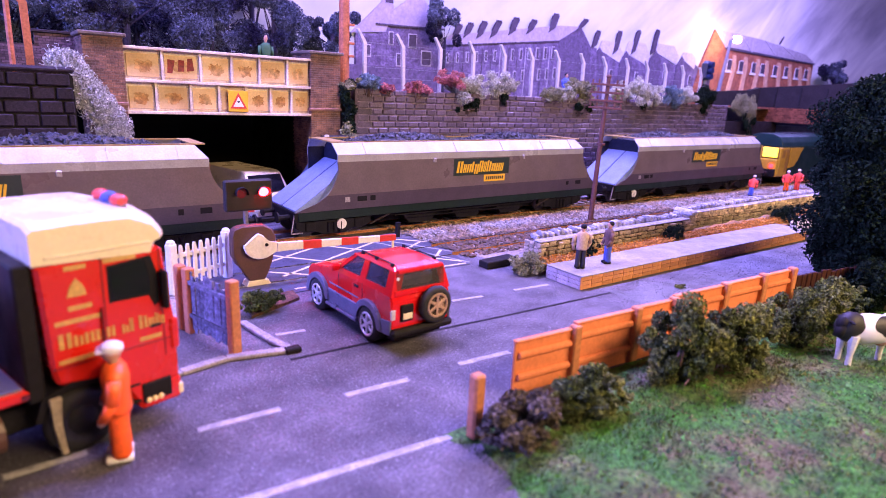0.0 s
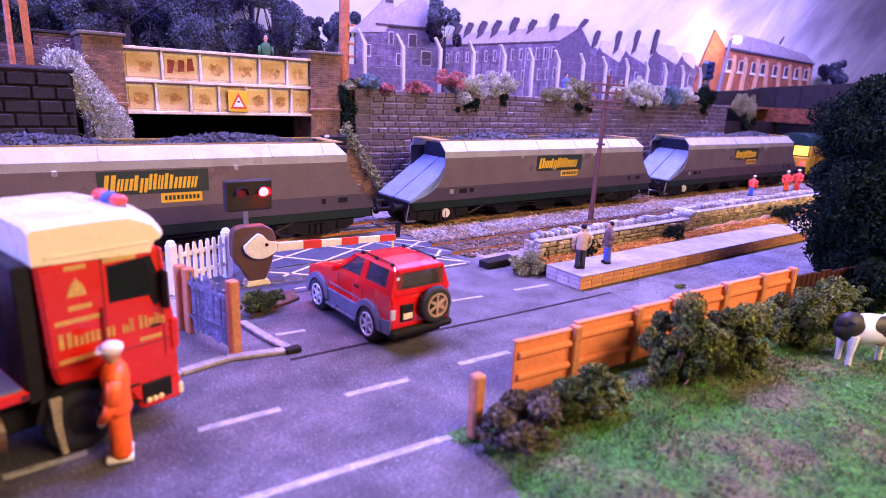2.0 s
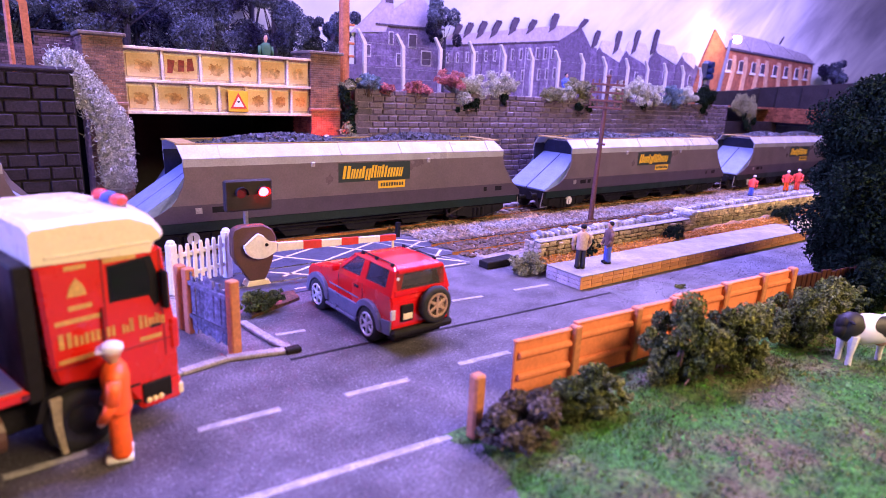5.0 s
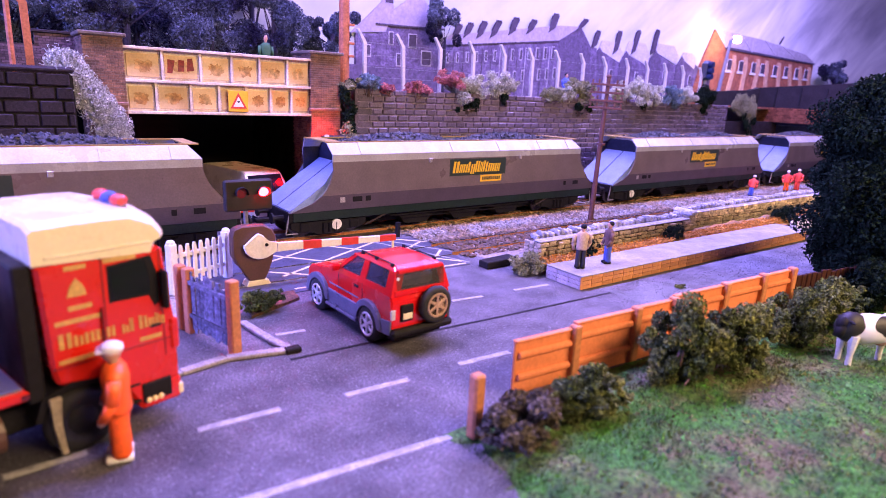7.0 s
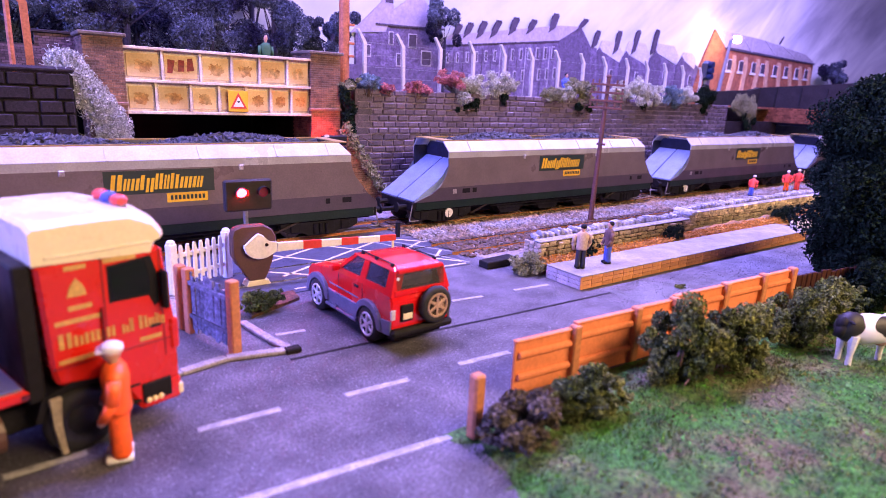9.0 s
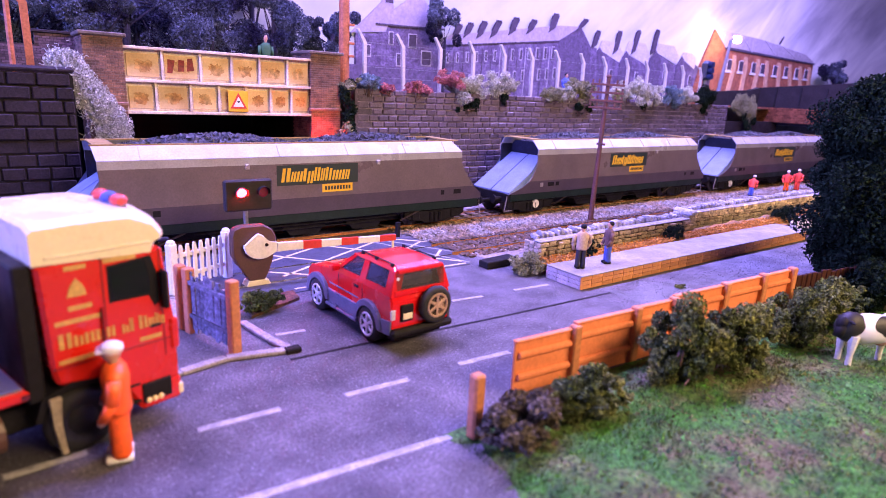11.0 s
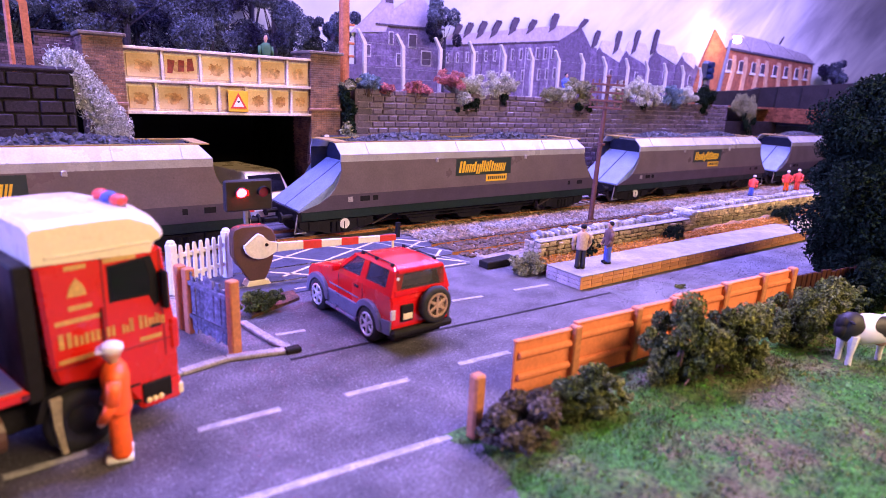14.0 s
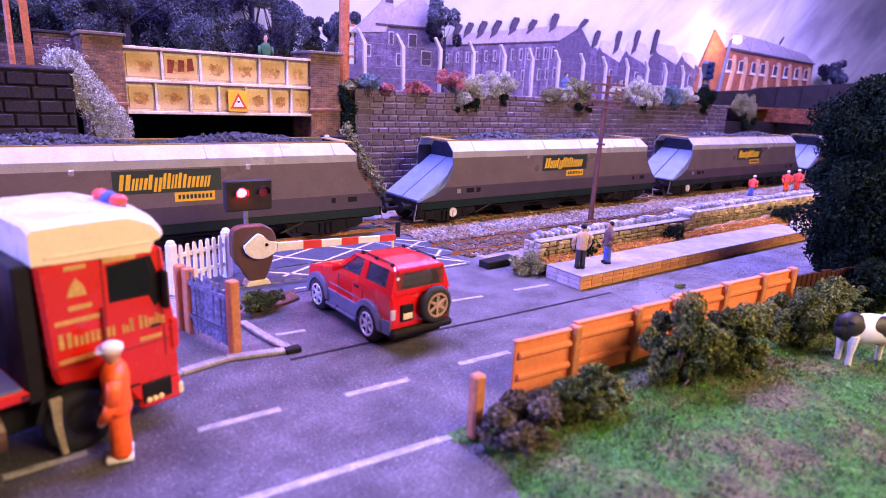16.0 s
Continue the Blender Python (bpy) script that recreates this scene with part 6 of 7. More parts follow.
def overbridge():
    t = thing("overbridge", "far road bridge with grey parapet and brick band", "bridge", kind="structure")
    part("parapet", prism(B(), [(33.4, 7.2), (33.4, 9.25), (24.0, 9.9), (14.0, 9.9), (14.0, 7.2)], "x", 68.0, 68.6), SLATE_DARK, t, "dark grey sheet parapet")
    part("parapet", prism(B(), [(58.5, 7.2), (68.0, 7.2), (68.0, 9.25), (66.0, 8.9), (58.5, 8.5)], "y", 33.4, 33.9), SLATE_DARK, t)
    for y in (31.5, 29.0, 26.5):
        part("parapet_joint", box(B(), 67.9, 68.0, y, y + 0.12, 7.2, 9.3), BLACK, t)
    part("brick_band", box(B(), 67.8, 68.4, 14, 33.4, 5.7, 7.19), BAND_BRICK, t, "red brick band")
    bm = B()
    for r in range(7):
        for k in range(36):
            box(bm, 67.72, 67.82, 19.5 + k * 0.4 + (0.2 if r % 2 else 0), 19.5 + k * 0.4 + 0.35 + (0.2 if r % 2 else 0), 5.72 + r * 0.21, 5.72 + r * 0.21 + 0.17)
    tagged(part("brick_courses", bm, BAND_BRICK, t), kind="stuff")
    part("abutment", box(B(), 58.2, 69.0, 31.4, 34.0, 0, 5.69), DARK_STONE, t)
    part("deck", box(B(), 68.4, 90, 12, 34, 5.4, 7.1), DARK_STONE, t)


BAND_BRICK = surface("band_brick", (0.17, 0.06, 0.03), 0.85, vary=0.3, fine=7, coarse=0.6, bump=0.1, island=0.35, gloss=0.2)
SLATE_DARK = surface("parapet_grey", (0.022, 0.018, 0.021), 0.8, vary=0.2, fine=8, coarse=0.5, bump=0.1, gloss=0.15)
overbridge()

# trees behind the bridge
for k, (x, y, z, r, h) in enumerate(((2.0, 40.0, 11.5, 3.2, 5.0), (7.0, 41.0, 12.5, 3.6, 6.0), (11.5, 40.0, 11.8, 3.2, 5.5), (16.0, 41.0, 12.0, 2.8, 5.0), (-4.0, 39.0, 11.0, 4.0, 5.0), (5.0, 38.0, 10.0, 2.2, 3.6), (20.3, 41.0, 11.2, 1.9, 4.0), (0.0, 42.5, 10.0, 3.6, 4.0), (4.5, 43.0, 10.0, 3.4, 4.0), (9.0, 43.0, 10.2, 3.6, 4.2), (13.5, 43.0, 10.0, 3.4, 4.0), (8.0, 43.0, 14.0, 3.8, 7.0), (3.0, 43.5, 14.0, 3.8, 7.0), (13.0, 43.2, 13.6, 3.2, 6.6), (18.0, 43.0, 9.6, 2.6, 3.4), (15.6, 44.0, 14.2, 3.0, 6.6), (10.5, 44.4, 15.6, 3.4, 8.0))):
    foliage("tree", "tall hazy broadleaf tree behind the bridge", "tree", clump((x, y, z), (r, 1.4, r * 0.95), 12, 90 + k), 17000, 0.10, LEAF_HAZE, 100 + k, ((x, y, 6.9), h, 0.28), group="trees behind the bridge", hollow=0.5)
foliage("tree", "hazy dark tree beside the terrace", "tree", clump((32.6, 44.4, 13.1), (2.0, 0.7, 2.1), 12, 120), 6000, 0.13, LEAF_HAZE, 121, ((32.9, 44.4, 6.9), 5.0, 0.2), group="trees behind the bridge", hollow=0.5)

# added leaf clump that stands in for a dark hill
foliage("tree", "dusky leaf clump in place of a dark hill beyond the road bridge", "tree", clump((112.0, 43.2, 12.7), (3.6, 2.4, 2.6), 16, 131), 7000, 0.2, LEAF_HAZE, 132, ((112.0, 43.2, 6.9), 3.0, 0.25), group="trees beyond the road bridge", hollow=0.4)


thing("marker_post", "short black post beside the rails", "post", ob=part("marker_post", rod(B(), (15.9, 24.75, 0), (15.9, 24.75, 0.75), 0.13, n=10), BLACK))


# ---- platform, stone wall, fences ----
def platform():
    t = thing("platform", "low platform of tan bricks with a pale paved top", "platform", G(17.63, 14.24, 0, -1.1), kind="structure")
    x0, x1, y0, y1 = 0.0, 19.0, 0.0, 1.85
    part("core", box(B(), x0 + 0.03, x1, y0 + 0.03, y1, 0, 0.52), MORTAR_DARK, t)
    part("paving", box(B(), x0 - 0.03, x1, y0 - 0.04, y1, 0.52, 0.575, 0.015), PLATFORM_TOP, t, "pale paved top")
    full = mesh_of(box(B(), 0, 0.62, -0.025, 0.03, 0, 0.152, 0.006), PLATFORM_BRICK)
    end = mesh_of(box(B(), -0.025, 0.03, 0, 0.6, 0, 0.152, 0.006), LIT_END_BRICK)
    for r in range(3):
        x = x0
        while x < x1 - 0.5:
            piece("brick", full, t, G(x, y0 + 0.02, 0.008 + r * 0.171))
            x += 0.65
        for k in range(3):
            piece("brick", end, t, G(x0 + 0.02, y0 + 0.02 + k * 0.622, 0.008 + r * 0.171))
    return t


# platform end bricks: the blue side light is put into this paler colour
LIT_END_BRICK = surface("lit_end_brick", (0.46, 0.40, 0.42), 0.8, vary=0.2, fine=14, coarse=1.0, bump=0.2, obj_random=0.15)
platform()
sheet("bank", 17.95, 48, 15.7, 17.2, 0.0, 90, 14, EARTH, lambda x, y: 0.34 + 0.22 * (y - 15.7) / 1.5 + wavy(x, y, 1.6, 0.16) - max(0, 18.2 - x) * 0.35, "rusty brown earth bank below the stone wall")
thing("dry_grass", "tufts of orange dry grass on the bank", "grass", kind="stuff", ob=new("dry_grass", leaves([((18.2 + 0.5 * k, 16.45, 0.5), (0.45, 0.55, 0.2)) for k in range(56)], 15000, 0.075, DRY_GRASS, 31, 0.2)))


def rubble_wall(x0, x1, y0, z0, z1, seed, label):
    t = thing("stone_wall", label, "stone wall", kind="structure")
    part("core", box(B(), x0, x1, y0 + 0.06, y0 + 0.95, z0, z1), MORTAR_DARK, t)
    rng = random.Random(seed)
    forms = []
    for k in range(8):
        bm = box(B(), 0, 1, -0.5, 0.5, 0, 1, 0.14)
        for v in bm.verts:
            v.co += Vector((rng.uniform(-0.08, 0.08), rng.uniform(-0.15, 0.15), rng.uniform(-0.1, 0.1)))
        forms.append(mesh_of(bm, RUBBLE))
    z, n = z0, 0
    rest = B()
    while z < z1 - 0.05:
        h = rng.uniform(0.15, 0.27)
        x = x0 - rng.random() * 0.2
        while x < x1:
            w = rng.choice((0.2, 0.28, 0.4, 0.6)) * rng.uniform(0.85, 1.2)
            hh = h * rng.uniform(0.85, 1.1)
            if n < 290:
                o = piece("stone", rng.choice(forms), t, G(x, y0 + 0.07, z, 0, 0, rng.uniform(-4, 4)))
                o.scale = (w * 0.88, rng.uniform(0.16, 0.3), hh * 0.84)
                n += 1
            else:
                sb = box(B(), x, x + w * 0.92, y0 - rng.uniform(0.0, 0.06), y0 + 0.1, z, z + hh * 0.9, 0.03)
                for v in sb.verts:
                    v.co += Vector((rng.uniform(-0.03, 0.03), 0, rng.uniform(-0.03, 0.03)))
                put(rest, sb)
            x += w
        z += h
    if rest.verts:
        tagged(part("stones", rest, RUBBLE, t), kind="stuff")
    else:
        rest.free()
    # end face
    for r in range(6):
        for k in range(3):
            o = piece("end_stone", rng.choice(forms), t, G(x0 + 0.02, y0 + 0.05 + k * 0.3, z0 + r * (z1 - z0) / 6, 90))
            o.scale = (0.28, 0.14, (z1 - z0) / 6 * 0.92)
    # coping of upright stones
    cf = []
    for k in range(5):
        bm = box(B(), -0.5, 0.5, -0.5, 0.5, 0, 1, 0.2)
        for v in bm.verts:
            v.co += Vector((rng.uniform(-0.07, 0.07), rng.uniform(-0.1, 0.1), rng.uniform(-0.12, 0.12)))
        cf.append(mesh_of(bm, COPING))
    part("ledge", box(B(), x0 - 0.04, x1, y0 - 0.03, y0 + 0.45, z1, z1 + 0.06, 0.02), COPING, t)
    x = x0 + 0.15
    while x < x1:
        w = rng.uniform(0.26, 0.36)
        o = piece("coping_stone", rng.choice(cf), t, G(x + w / 2, y0 + 0.66, z1, rng.uniform(-8, 8), 0, rng.uniform(-14, 4)))
        o.scale = (w * 0.62, rng.uniform(0.36, 0.5), rng.uniform(0.2, 0.36))
        x += w
    return t


rubble_wall(18.1, 29.4, 16.95, 0.3, 1.22, 14, "rubble stone wall with pale upright coping")
rubble_wall(30.0, 60.0, 17.6, 0.2, 1.3, 15, "far length of rubble stone wall with coping")


def wall_pier():
    t = thing("wall_pier", "blocky stone pier in the rubble wall", "pier", kind="structure")
    part("core", box(B(), 29.4, 30.0, 16.98, 17.95, 0.2, 1.4, 0.05), RUBBLE, t)
    for x in (29.45,):
        part("cap_stone", box(B(), x - 0.08, x + 0.6, 16.92, 18.0, 1.4, 1.68, 0.08), COPING, t)


wall_pier()


def panel_fence():
    t = thing("panel_fence", "orange-brown wooden panel fence beside the field", "fence", G(9.6, 9.52, 0, -4.5))
    xs = (-0.02, 1.98, 4.3, 5.95, 8.45, 10.55, 12.35)
    hs = (1.45, 1.46, 1.6, 1.64, 1.75, 1.78, 1.78)
    for k, (a, b) in enumerate(zip(xs, xs[1:])):
        h = hs[k + 1] - 0.06
        p = part("panel", box(B(), a + 0.02, b - 0.02, 0.0, 0.07, -0.05, h, 0.012), WOOD, t)
        n = max(2, round((b - a) / 0.42))
        for z in (h - 0.4, 0.4 if k < 2 else 0.52):
            part("rail", prism(B(), [(-0.1, z), (-0.005, z - 0.02), (-0.005, z + 0.17), (-0.1, z + 0.12)], "x", a + 0.12, b - 0.12, 0.02), WOOD, p)
        part("capping", box(B(), a + 0.02, b - 0.02, -0.05, 0.11, h, h + 0.06, 0.015), WOOD, p)
    for k, (a, h) in enumerate(zip(xs, hs)):
        if k:
            part("post", box(B(), a - 0.13, a + 0.13, -0.17, 0.1, -0.1, h + 0.08, 0.035), WOOD_POST, t)
    return t


panel_fence()


def dark_fence():
    t = thing("picket_fence", "dark red-brown close-boarded fence under the tree", "fence", G(22.0, 8.5, 0, -12))
    for k in range(16):
        part("board", box(B(), k * 0.27, k * 0.27 + 0.22, 0, 0.08, 0, 1.55 + random.uniform(-0.05, 0.05), 0.015), DARK_BOARD, t)
    part("rail", box(B(), 0, 4.3, 0.08, 0.16, 1.0, 1.12), DARK_BOARD, t)


DARK_BOARD = surface("dark_board", (0.05, 0.016, 0.012), 0.75, vary=0.25, fine=9, coarse=1.0, bump=0.2, obj_random=0.2, gloss=0.2)
dark_fence()
thing("wooden_post", "square orange-brown wooden post at the kerb", "post", ob=part("wooden_post", box(B(), 7.47, 7.77, 8.45, 8.72, 0, 1.52, 0.05), WOOD_POST))


def picket_gate():
    t = thing("picket_gate", "white picket gate beside the crossing", "gate", G(4.4, 21.1, 0, 25.5))
    L = 2.4
    for x in (0, L):
        part("post", ball(box(B(), x - 0.15, x + 0.15, -0.15, 0.15, 0, 1.82, 0.04), (x, 0, 1.84), (0.15, 0.15, 0.12), 8, 5), WHITE, t)
    for k in range(7):
        x = 0.34 + k * 0.287
        part("pale", prism(B(), [(x - 0.075, 0.2), (x + 0.075, 0.2), (x + 0.075, 1.6), (x + 0.04, 1.72), (x - 0.04, 1.72), (x - 0.075, 1.6)], "y", -0.09, -0.02, 0.01), WHITE, t)
    for z in (0.5, 1.25):
        part("rail", box(B(), 0.1, L - 0.1, -0.02, 0.06, z, z + 0.14), WHITE, t)


picket_gate()


def old_fence():
    t = thing("board_fence", "weathered board fence with blue shade in its colour, brown posts", "fence", G(4.62, 15.25, 0, 105))
    for x, h in ((0, 2.15), (2.25, 2.0), (2.7, 2.0)):
        part("post", box(B(), x - 0.14, x + 0.14, -0.14, 0.14, 0, h, 0.03), WOOD_POST, t)
    for k in range(11):
        x = 0.18 + k * 0.185
        part("board", box(B(), x, x + 0.178, -0.03, 0.03, 0.1 + random.uniform(0, 0.12), 1.85 + random.uniform(-0.15, 0.1), 0.012, Matrix.Rotation(radians(random.uniform(-2, 2)), 4, "Y")), WOOD_OLD, t)
    for z in (0.55, 1.55):
        part("rail", box(B(), 0.1, 2.2, 0.03, 0.1, z, z + 0.12), WOOD_OLD, t)
    thing("wooden_post", "brown wooden post behind the lorry", "post", ob=part("wooden_post", box(B(), 3.3, 3.55, 17.6, 17.85, 0, 1.9, 0.03), WOOD_POST))


old_fence()


def kerb(pts, label):
    bm = B()
    for p, q in zip(pts, pts[1:]):
        prism(bm, strip(*p, *q, 0.26), "z", 0, 0.13, 0.03)
    thing("kerb", label, "kerb", kind="structure", ob=part("kerb", bm, KERB))


KERB = surface("kerb_grey", (0.30, 0.28, 0.31), 0.8, vary=0.25, fine=14, coarse=1.0, bump=0.3)
kerb([(2.2, 14.6), (3.1, 14.8), (4.3, 15.05), (5.9, 14.7)], "worn grey kerb edging the pavement")
kerb([(5.95, 14.85), (5.75, 15.6), (5.5, 17.3)], "worn grey kerb curving to the crossing")
thing("drain_cover", "dark block at the kerb corner", "drain", ob=part("drain_cover", box(B(), 5.8, 6.25, 14.5, 14.75, 0, 0.16, 0.03), BLACK))
thing("crossing_ramp", "black timber ramp beside the siding", "ramp", ob=part("crossing_ramp", prism(B(), [(16.2, 0), (17.9, 0), (17.9, 0.36), (16.2, 0.3)], "y", 18.1, 18.7, 0.03), BLACK))
SOIL = surface("soil", (0.12, 0.05, 0.025), 0.95, vary=0.5, fine=10, coarse=1.5, bump=1.0, other=(0.07, 0.035, 0.02))
outline_sheet("flower_bed", [(5.9, 17.6), (7.9, 18.5), (8.0, 19.3), (6.2, 19.2)], 0.0, 0.1, SOIL, "brown soil at the foot of the barrier", "soil")


def boat():
    t = thing("boat", "small cream boat at the end of the platform", "boat", G(37.0, 14.4, 0.55, -30) @ Matrix.Scale(0.75, 4))
    part("hull", prism(B(), [(-0.9, 0.5), (-0.7, 0.0), (0.7, 0.0), (1.1, 0.55)], "y", -0.35, 0.35, 0.08), CREAM, t)
    part("cabin", box(B(), -0.45, 0.3, -0.25, 0.25, 0.5, 0.9, 0.08), CREAM, t)
    part("cradle", box(B(), -0.7, 0.7, -0.3, 0.3, -0.55, 0.0, 0.03), BLACK, t)


boat()


# ---- field, bushes, tree, cow ----
LEAF_BROWN = surface("brown_leaf", (0.125, 0.105, 0.080), 0.9, vary=0.35, fine=9, coarse=0.8, bump=0, island=0.5, gloss=0.2)
def meadow(x, y):
    return 0.05 + wavy(x, y, 0.45, 0.14) + wavy(x, y, 2.0, 0.05) + min(0, (x - 7.6) * 0.25) * 0.6


sheet("grass", 6.9, 60, -30, 9.0, 0.03, 160, 110, GRASS, meadow, "patchy green and brown static grass field")


def tufts():
    rng = np.random.default_rng(4)
    n = 26000
    r = rng.random(n)
    x = 7.2 + 19 * r ** 1.2
    y = rng.uniform(2.5, 8.9, n)
    keep = (y < 8.6) & (x > 7.0 + np.maximum(0, 3.5 - y))
    x, y = x[keep], y[keep]
    n = len(x)
    z = np.array([meadow(a, b) for a, b in zip(x, y)])
    h = rng.uniform(0.05, 0.15, n) * (0.55 + 0.9 * np.clip(np.array([noise.noise(Vector((a * 0.5, b * 0.5, 1.0))) for a, b in zip(x, y)]) + 0.5, 0, 1))
    a = rng.random(n) * math.tau
    w = 0.016
    lean = rng.normal(scale=0.05, size=(n, 2))
    v = np.stack([np.c_[x - w * np.cos(a), y - w * np.sin(a), z], np.c_[x + w * np.cos(a), y + w * np.sin(a), z], np.c_[x + lean[:, 0], y + lean[:, 1], z + h]], 1).reshape(-1, 3)
    thing("grass_tufts", "short uneven static grass fibres", "grass", kind="stuff", ob=new("grass_tufts", raw_mesh(v, np.arange(3 * n).reshape(-1, 3), GRASS)))


tufts()
FOAM = surface("green_foam", (0.055, 0.19, 0.03), 0.95, vary=0.5, fine=8, coarse=0.4, bump=0.3, island=0.7, other=(0.12, 0.13, 0.05))
thing("turf_crumbs", "crumbled green and straw foam scatter on the field", "grass", kind="stuff", ob=new("turf_crumbs", stones(9000, (7.7, 2.0), (27, 8.7), 0.07, FOAM, 17, meadow)))
thing("gravel_stones", "fine grey gravel scattered before the platform", "gravel", kind="stuff", ob=new("gravel_stones", stones(9000, (17.5, 9.8), (40, 13.9), 0.026, GRAVEL, 6)))
sheet("gravel_yard", 17.2, 60, 9.2, 14.1, 0.004, 60, 20, GRAVEL, lambda x, y: wavy(x, y, 0.6, 0.02) - max(0, 18.4 - x) * 0.03, "blue-grey gravel yard before the platform")
for k, (c, r, n, m, lab, s) in enumerate((
        ((8.35, 7.85, 0.55), (1.0, 0.75, 0.75), 3600, LEAF_BROWN, "brownish scrub bush at the field corner", 0.13),
        ((10.6, 7.9, 0.6), (1.1, 0.7, 0.75), 3200, LEAF_MID, "olive scrub bush against the fence", 0.13),
        ((13.9, 7.6, 1.15), (1.35, 0.85, 1.3), 5200, LEAF_MID, "large dark green bush against the fence", 0.14),
        ((15.9, 7.3, 0.95), (1.2, 0.8, 1.1), 4200, LEAF_MID, "dark green bush against the fence", 0.14),
        ((19.6, 7.2, 0.95), (1.3, 0.8, 1.0), 4000, LEAF_MID, "green bush by the fence end", 0.14),
        ((22.4, 7.3, 0.9), (1.5, 0.9, 1.0), 3200, LEAF_MID, "green bush under the big tree", 0.15),
        ((17.4, 16.9, 0.45), (0.8, 0.65, 0.6), 1900, LEAF_GREY, "olive bush at the wall end", 0.11),
        ((20.6, 16.5, 0.8), (0.55, 0.4, 0.5), 1100, LEAF_DARK, "small dark green bush on the bank", 0.1),
        ((27.3, 16.45, 0.8), (0.7, 0.4, 0.55), 1100, LEAF_DARK, "small blue-green bush on the bank", 0.1),
        ((39.3, 16.4, 0.95), (1.6, 0.6, 0.75), 1500, LEAF_DARK, "dark bush below the far wall", 0.13),
        ((6.35, 18.1, 0.4), (0.75, 0.5, 0.5), 1600, LEAF_MID, "olive bush at the foot of the barrier", 0.1),
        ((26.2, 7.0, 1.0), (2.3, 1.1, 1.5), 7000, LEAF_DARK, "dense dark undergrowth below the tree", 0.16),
        ((21.6, 12.4, 0.06), (0.25, 0.2, 0.12), 160, LEAF_MID, "tiny weed in the gravel", 0.08))):
    foliage("bush", lab, "bush", lobes(c, r, 13, 200 + k), int(n * 3.2), s * 0.56, m, 230 + k, group="bushes", hollow=0.4)


def big_tree():
    rng = random.Random(77)
    blobs = []
    for k in range(240):
        z = rng.uniform(0.7, 8.2)
        R = np.interp(z, [0.8, 2.5, 5.0, 7.0, 8.2], [2.6, 2.85, 3.3, 2.95, 1.8])
        a = rng.uniform(0, math.tau)
        q = R * rng.uniform(0.45, 0.86)
        s = rng.uniform(0.55, 0.95)
        blobs.append(((28.1 + q * math.cos(a), 7.9 + q * math.sin(a), z), (s, s, s * 0.8)))
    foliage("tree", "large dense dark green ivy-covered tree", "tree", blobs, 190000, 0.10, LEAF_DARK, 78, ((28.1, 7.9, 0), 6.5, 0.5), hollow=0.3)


big_tree()


def cow():
    t = thing("cow", "black and white dairy cow standing in the grass", "cow", G(19.82, 5.38, 0.06, 146) @ Matrix.Scale(0.92, 4))
    bm = B()
    ball(bm, (0.0, 0, 1.15), (1.05, 0.42, 0.5), 16, 10)
    ball(bm, (0.62, 0, 1.2), (0.48, 0.38, 0.5), 12, 8)
    ball(bm, (-0.72, 0, 1.25), (0.45, 0.4, 0.46), 12, 8)
    part("body", bm, COW_HIDE, t, smooth=True)
    hd = part("head", rod(ball(rod(B(), (0.6, 0, 1.25), (0.88, 0.05, 1.36), 0.36, 0.24, 14), (0.9, 0.06, 1.32), (0.24, 0.2, 0.25), 12, 8), (0.92, 0.08, 1.26), (1.08, 0.12, 0.9), 0.19, 0.13, 12), COW_BLACK, t, "black head", smooth=True)
    for s in (-1, 1):
        part("ear", ball(B(), (0.84, 0.05 + s * 0.28, 1.46), (0.06, 0.14, 0.05), 8, 5), COW_BLACK, hd)
        for x in (0.62, -0.75):
            part("leg", rod(rod(B(), (x, s * 0.24, 0.42), (x, s * 0.24, 1.0), 0.1, 0.17, 8), (x, s * 0.24, 0), (x, s * 0.24, 0.44), 0.09, 0.085, 8), WHITE, t, "white leg")
    part("tail", rod(B(), (-1.1, 0, 1.4), (-1.2, 0, 0.6), 0.04, 0.06, 6), WHITE, t)
    part("udder", ball(B(), (-0.5, 0, 0.72), (0.22, 0.18, 0.14), 8, 5), SKIN, t)


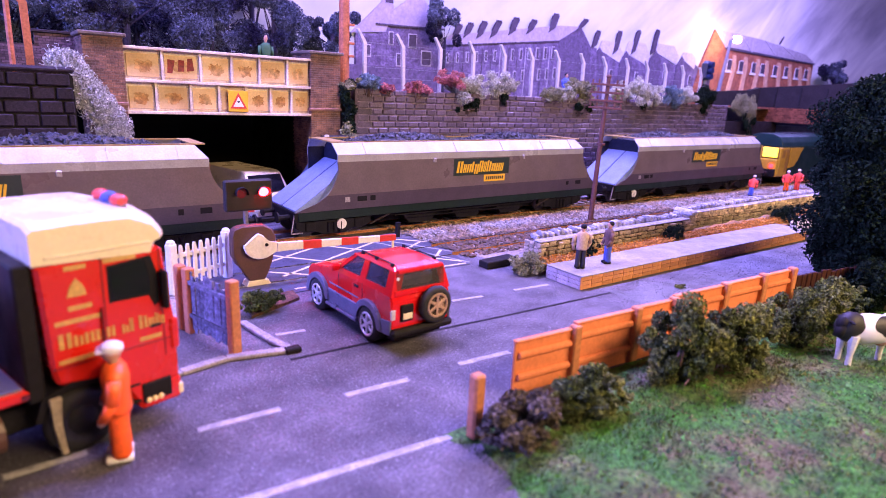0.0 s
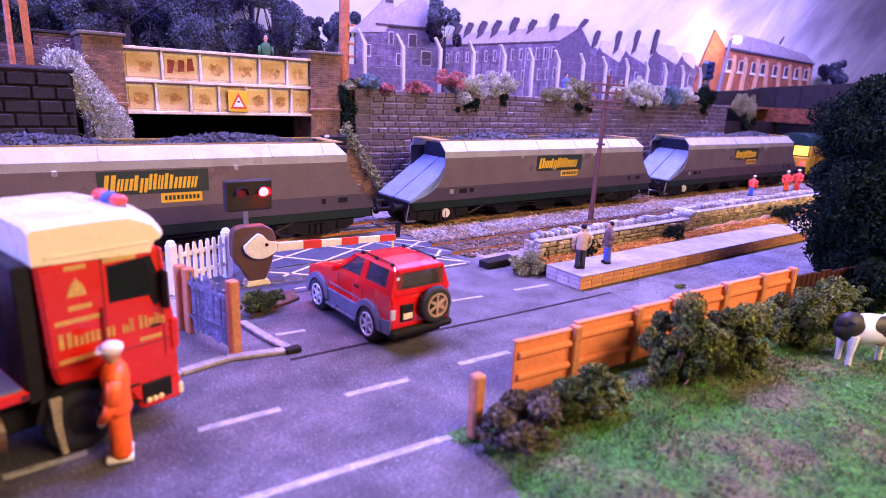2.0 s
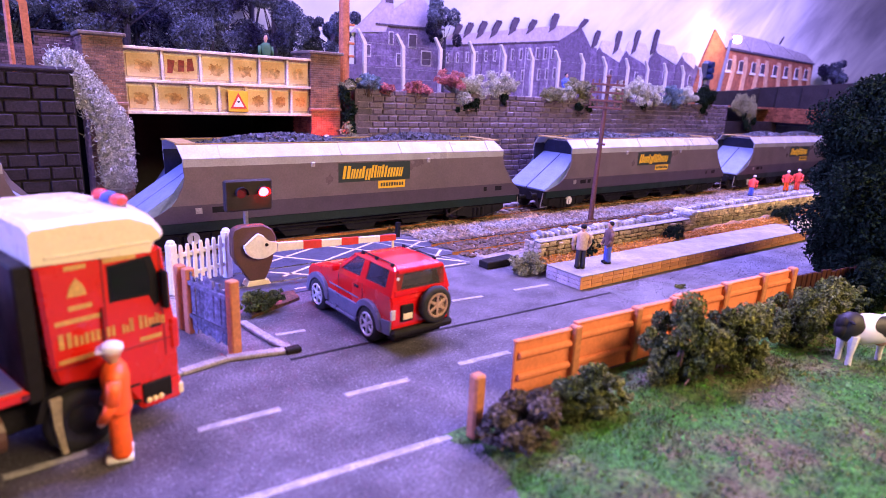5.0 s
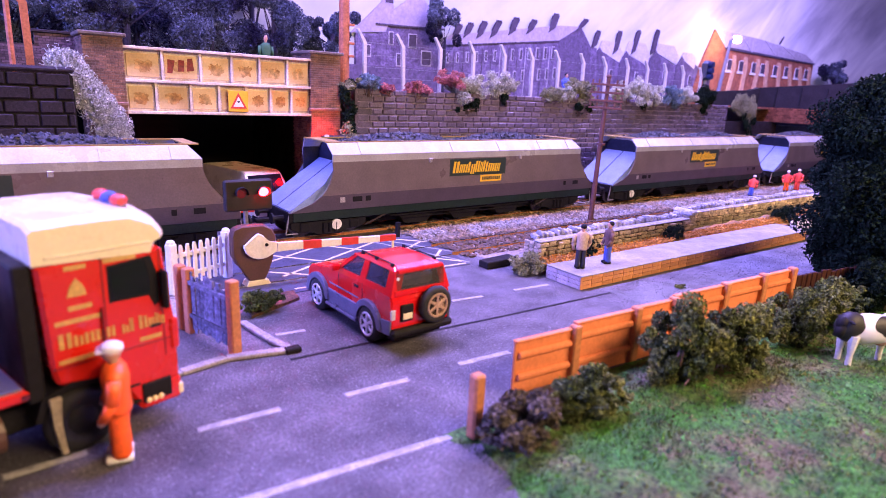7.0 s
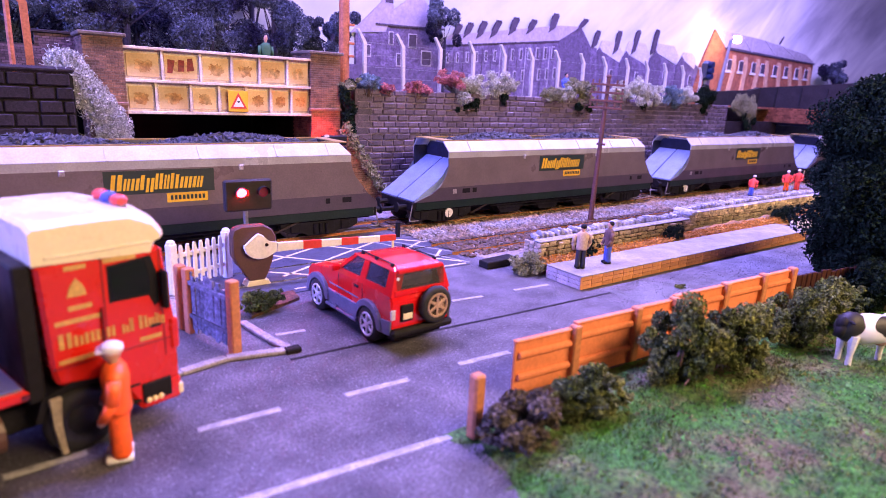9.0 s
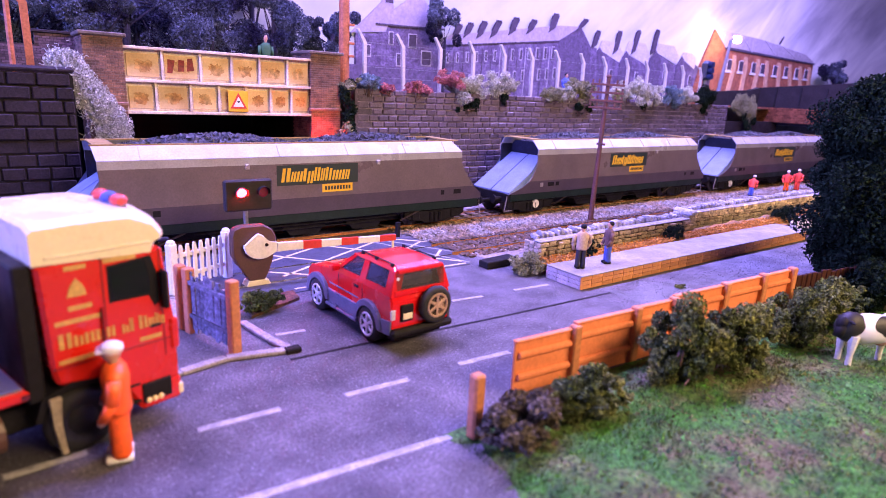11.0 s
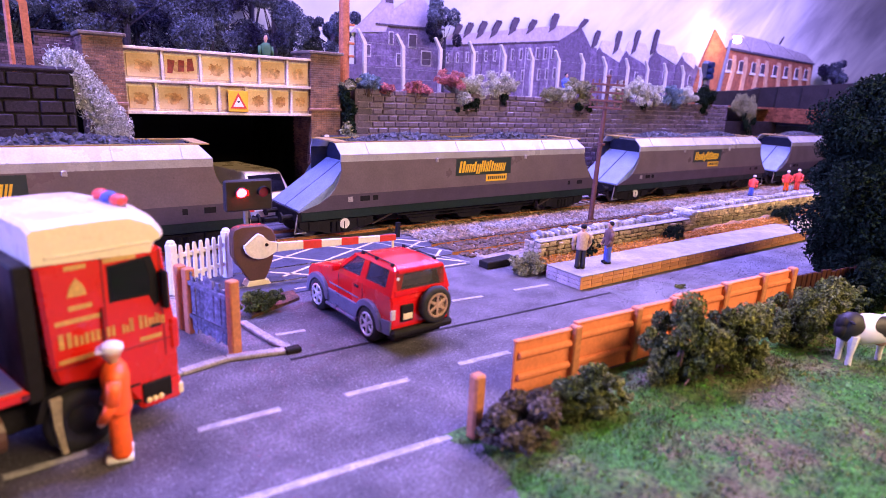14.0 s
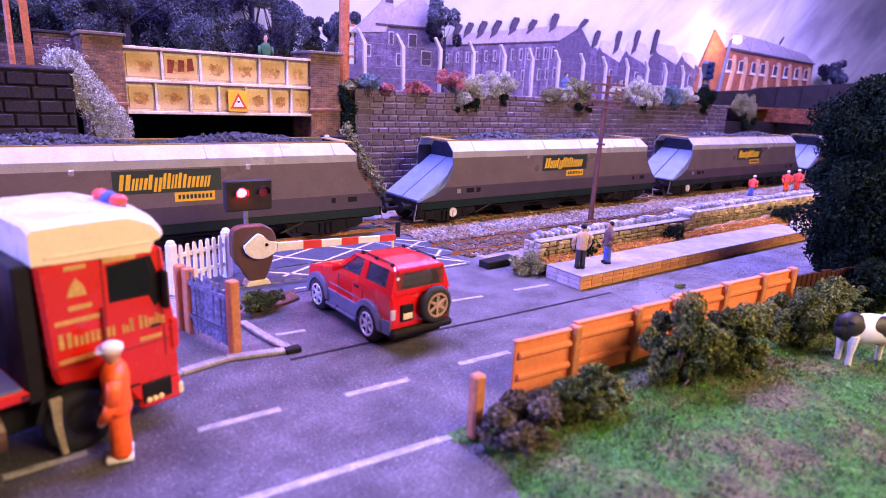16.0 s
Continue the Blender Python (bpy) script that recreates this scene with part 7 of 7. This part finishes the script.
def hide():
    """White hide with a black forequarter and a black patch on each flank."""
    m = surface("cow_hide", (0.75, 0.73, 0.70), 0.6, vary=0.1, fine=10, coarse=1.0, bump=0.1)
    nt = m.node_tree
    n, link = nt.nodes, nt.links.new
    tc = n.new("ShaderNodeTexCoord")
    wob = n.new("ShaderNodeTexNoise")
    wob.inputs["Scale"].default_value, wob.inputs["Detail"].default_value = 140.0, 1.0
    link(tc.outputs["Object"], wob.inputs["Vector"])
    shift = n.new("ShaderNodeVectorMath")
    shift.operation = "MULTIPLY_ADD"
    shift.inputs[1].default_value = (0.006, 0.004, 0.006)
    link(wob.outputs["Color"], shift.inputs[0])
    link(tc.outputs["Object"], shift.inputs[2])
    patches = []
    for centre, radius in (((0.0118, 0.003, 0.0160), 0.0056), ((-0.001, 0.0065, 0.0172), 0.0040), ((-0.0085, -0.001, 0.0185), 0.0030), ((0.0, -0.003, 0.0170), 0.0040)):
        far = n.new("ShaderNodeVectorMath")
        far.operation = "DISTANCE"
        far.inputs[1].default_value = centre
        link(shift.outputs[0], far.inputs[0])
        inside = n.new("ShaderNodeMath")
        inside.operation = "LESS_THAN"
        inside.inputs[1].default_value = radius
        link(far.outputs["Value"], inside.inputs[0])
        patches.append(inside.outputs[0])
    total = patches[0]
    for p in patches[1:]:
        top = n.new("ShaderNodeMath")
        top.operation = "MAXIMUM"
        link(total, top.inputs[0])
        link(p, top.inputs[1])
        total = top.outputs[0]
    mx = n.new("ShaderNodeMix")
    mx.data_type = "RGBA"
    mx.inputs[6].default_value, mx.inputs[7].default_value = (0.75, 0.73, 0.70, 1), (0.012, 0.011, 0.012, 1)
    link(total, mx.inputs[0])
    link(mx.outputs[2], n["Principled BSDF"].inputs["Base Color"])
    return m


COW_HIDE = hide()
COW_BLACK = surface("cow_black", (0.010, 0.009, 0.010), 0.7, vary=0.2, fine=10, coarse=1.0, bump=0.1, gloss=0.2)
cow()


RED_DARK = surface("scrawl_red", (0.22, 0.02, 0.02), 0.6, vary=0.3, fine=10, coarse=2.0, bump=0.05)


# ---- sign and scrawl on the girder ----
def bridge_sign():
    t = thing("warning_sign", "yellow square sign with a red warning triangle", "sign", G(10.2, 31.12, 6.3))
    part("board", box(B(), -0.5, 0.5, 0, 0.06, -0.52, 0.52, 0.02), YELLOW, t)
    part("triangle", prism(B(), [(-0.42, -0.36), (0.42, -0.36), (0, 0.42)], "y", -0.012, 0.0), RED_MATT, t, "red triangle border")
    part("triangle_field", prism(B(), [(-0.27, -0.27), (0.27, -0.27), (0, 0.22)], "y", -0.02, -0.012), WHITE, t)
    part("symbol", prism(B(), [(-0.09, 0.02), (0.09, 0.02), (0, -0.1)], "y", -0.026, -0.02), BLACK, t)


bridge_sign()
for k, q in enumerate((((6.98, 7.52), (7.2, 7.5), (7.34, 8.1), (7.02, 8.14)), ((7.45, 7.6), (7.74, 7.6), (7.76, 8.12), (7.5, 8.14)), ((7.86, 7.62), (8.2, 7.66), (8.14, 8.24), (7.92, 8.22)))):
    thing("graffiti", "dark red painted scrawl on the girder panel", "graffiti", group="scrawl", ob=part("graffiti", prism(B(), q, "y", 31.385, 31.405), RED_DARK))


# ---- what moves ----
# travel of the train along the line, centimetres; wagons stand 23.33 apart
TRAVEL = ((0, 0.22), (0.5, 1.79), (1, 3.44), (1.5, 5.1), (2, 6.77), (2.5, 8.41), (3, 10.09), (3.5, 11.84), (4, 13.62), (6.5, 22.22), (7, 23.95),
          (7.5, 25.73), (8, 27.5), (8.5, 29.25), (9, 31.0), (11.5, 39.72), (16, 55.3))

LOCO_AHEAD = 73.6


def travel(t):
    return 0.972 * (float(np.interp(t, [a for a, _ in TRAVEL], [b for _, b in TRAVEL])) - 11.84)


def motions():
    times = [0.0, 0.5, 1.0, 1.5, 2.0, 2.5, 3.0, 3.5, 4.0, 6.5, 7.0, 7.5, 8.0, 8.5, 9.0, 11.5, 16.0]
    for k, wagon in enumerate(WAGONS):
        n = (-2, -1, 0, 1, 2)[k]
        walk(wagon, [(t, G(8.93 + travel(t) + 23.33 * n, MAIN_Y, 0.0)) for t in times])
    walk(LOCO, [(t, G(8.93 + travel(t) + LOCO_AHEAD, MAIN_Y)) for t in times])
    # wheels roll without slipping
    for wagon in WAGONS:
        for bogie in wagon.children:
            for ws in bogie.children:
                if ws.name.startswith("wheelset"):
                    x = round(ws.matrix_basis.translation.x / C, 3)
                    walk(ws, [(0.2 * i, G(x, 0, 0.765, 0, 0, math.degrees(travel(0.2 * i) / 0.6) % 360)) for i in range(81)])
    # twin lamps flash in turn: the lit one stands out of its lens, the other is drawn back into the box
    for side, x in ((0, 6.97), (1, 7.78)):
        def lit(i):
            u = (i / FPS - 0.25) / 0.3108 - side
            return u % 2 < (1.01, 1.04)[side] or u % 2 > 1.92
        last = round(16 * FPS)
        keys = [i for i in range(last + 1) if i in (0, last) or lit(i) != lit(i - 1) or lit(i) != lit(i + 1)]
        walk(WIGWAG[side], [(i / FPS, G(x, -0.13 if lit(i) else 0.02, 3.36)) for i in keys])
    blink = [(0.0, G(14.6, 0.18, 4.35))]
    for k in range(40):
        t = 0.2 + 0.4 * k
        if 12.4 < t < 14.4:
            continue
        for d, y in ((-0.07, 0.18), (-0.035, 0.5), (0.035, 0.5), (0.07, 0.18)):
            if 0 < t + d < 16:
                blink.append((t + d, G(14.6, y, 4.35)))
    walk(FAR_LAMP, blink + [(16.0, G(14.6, 0.18, 4.35))])


motions()
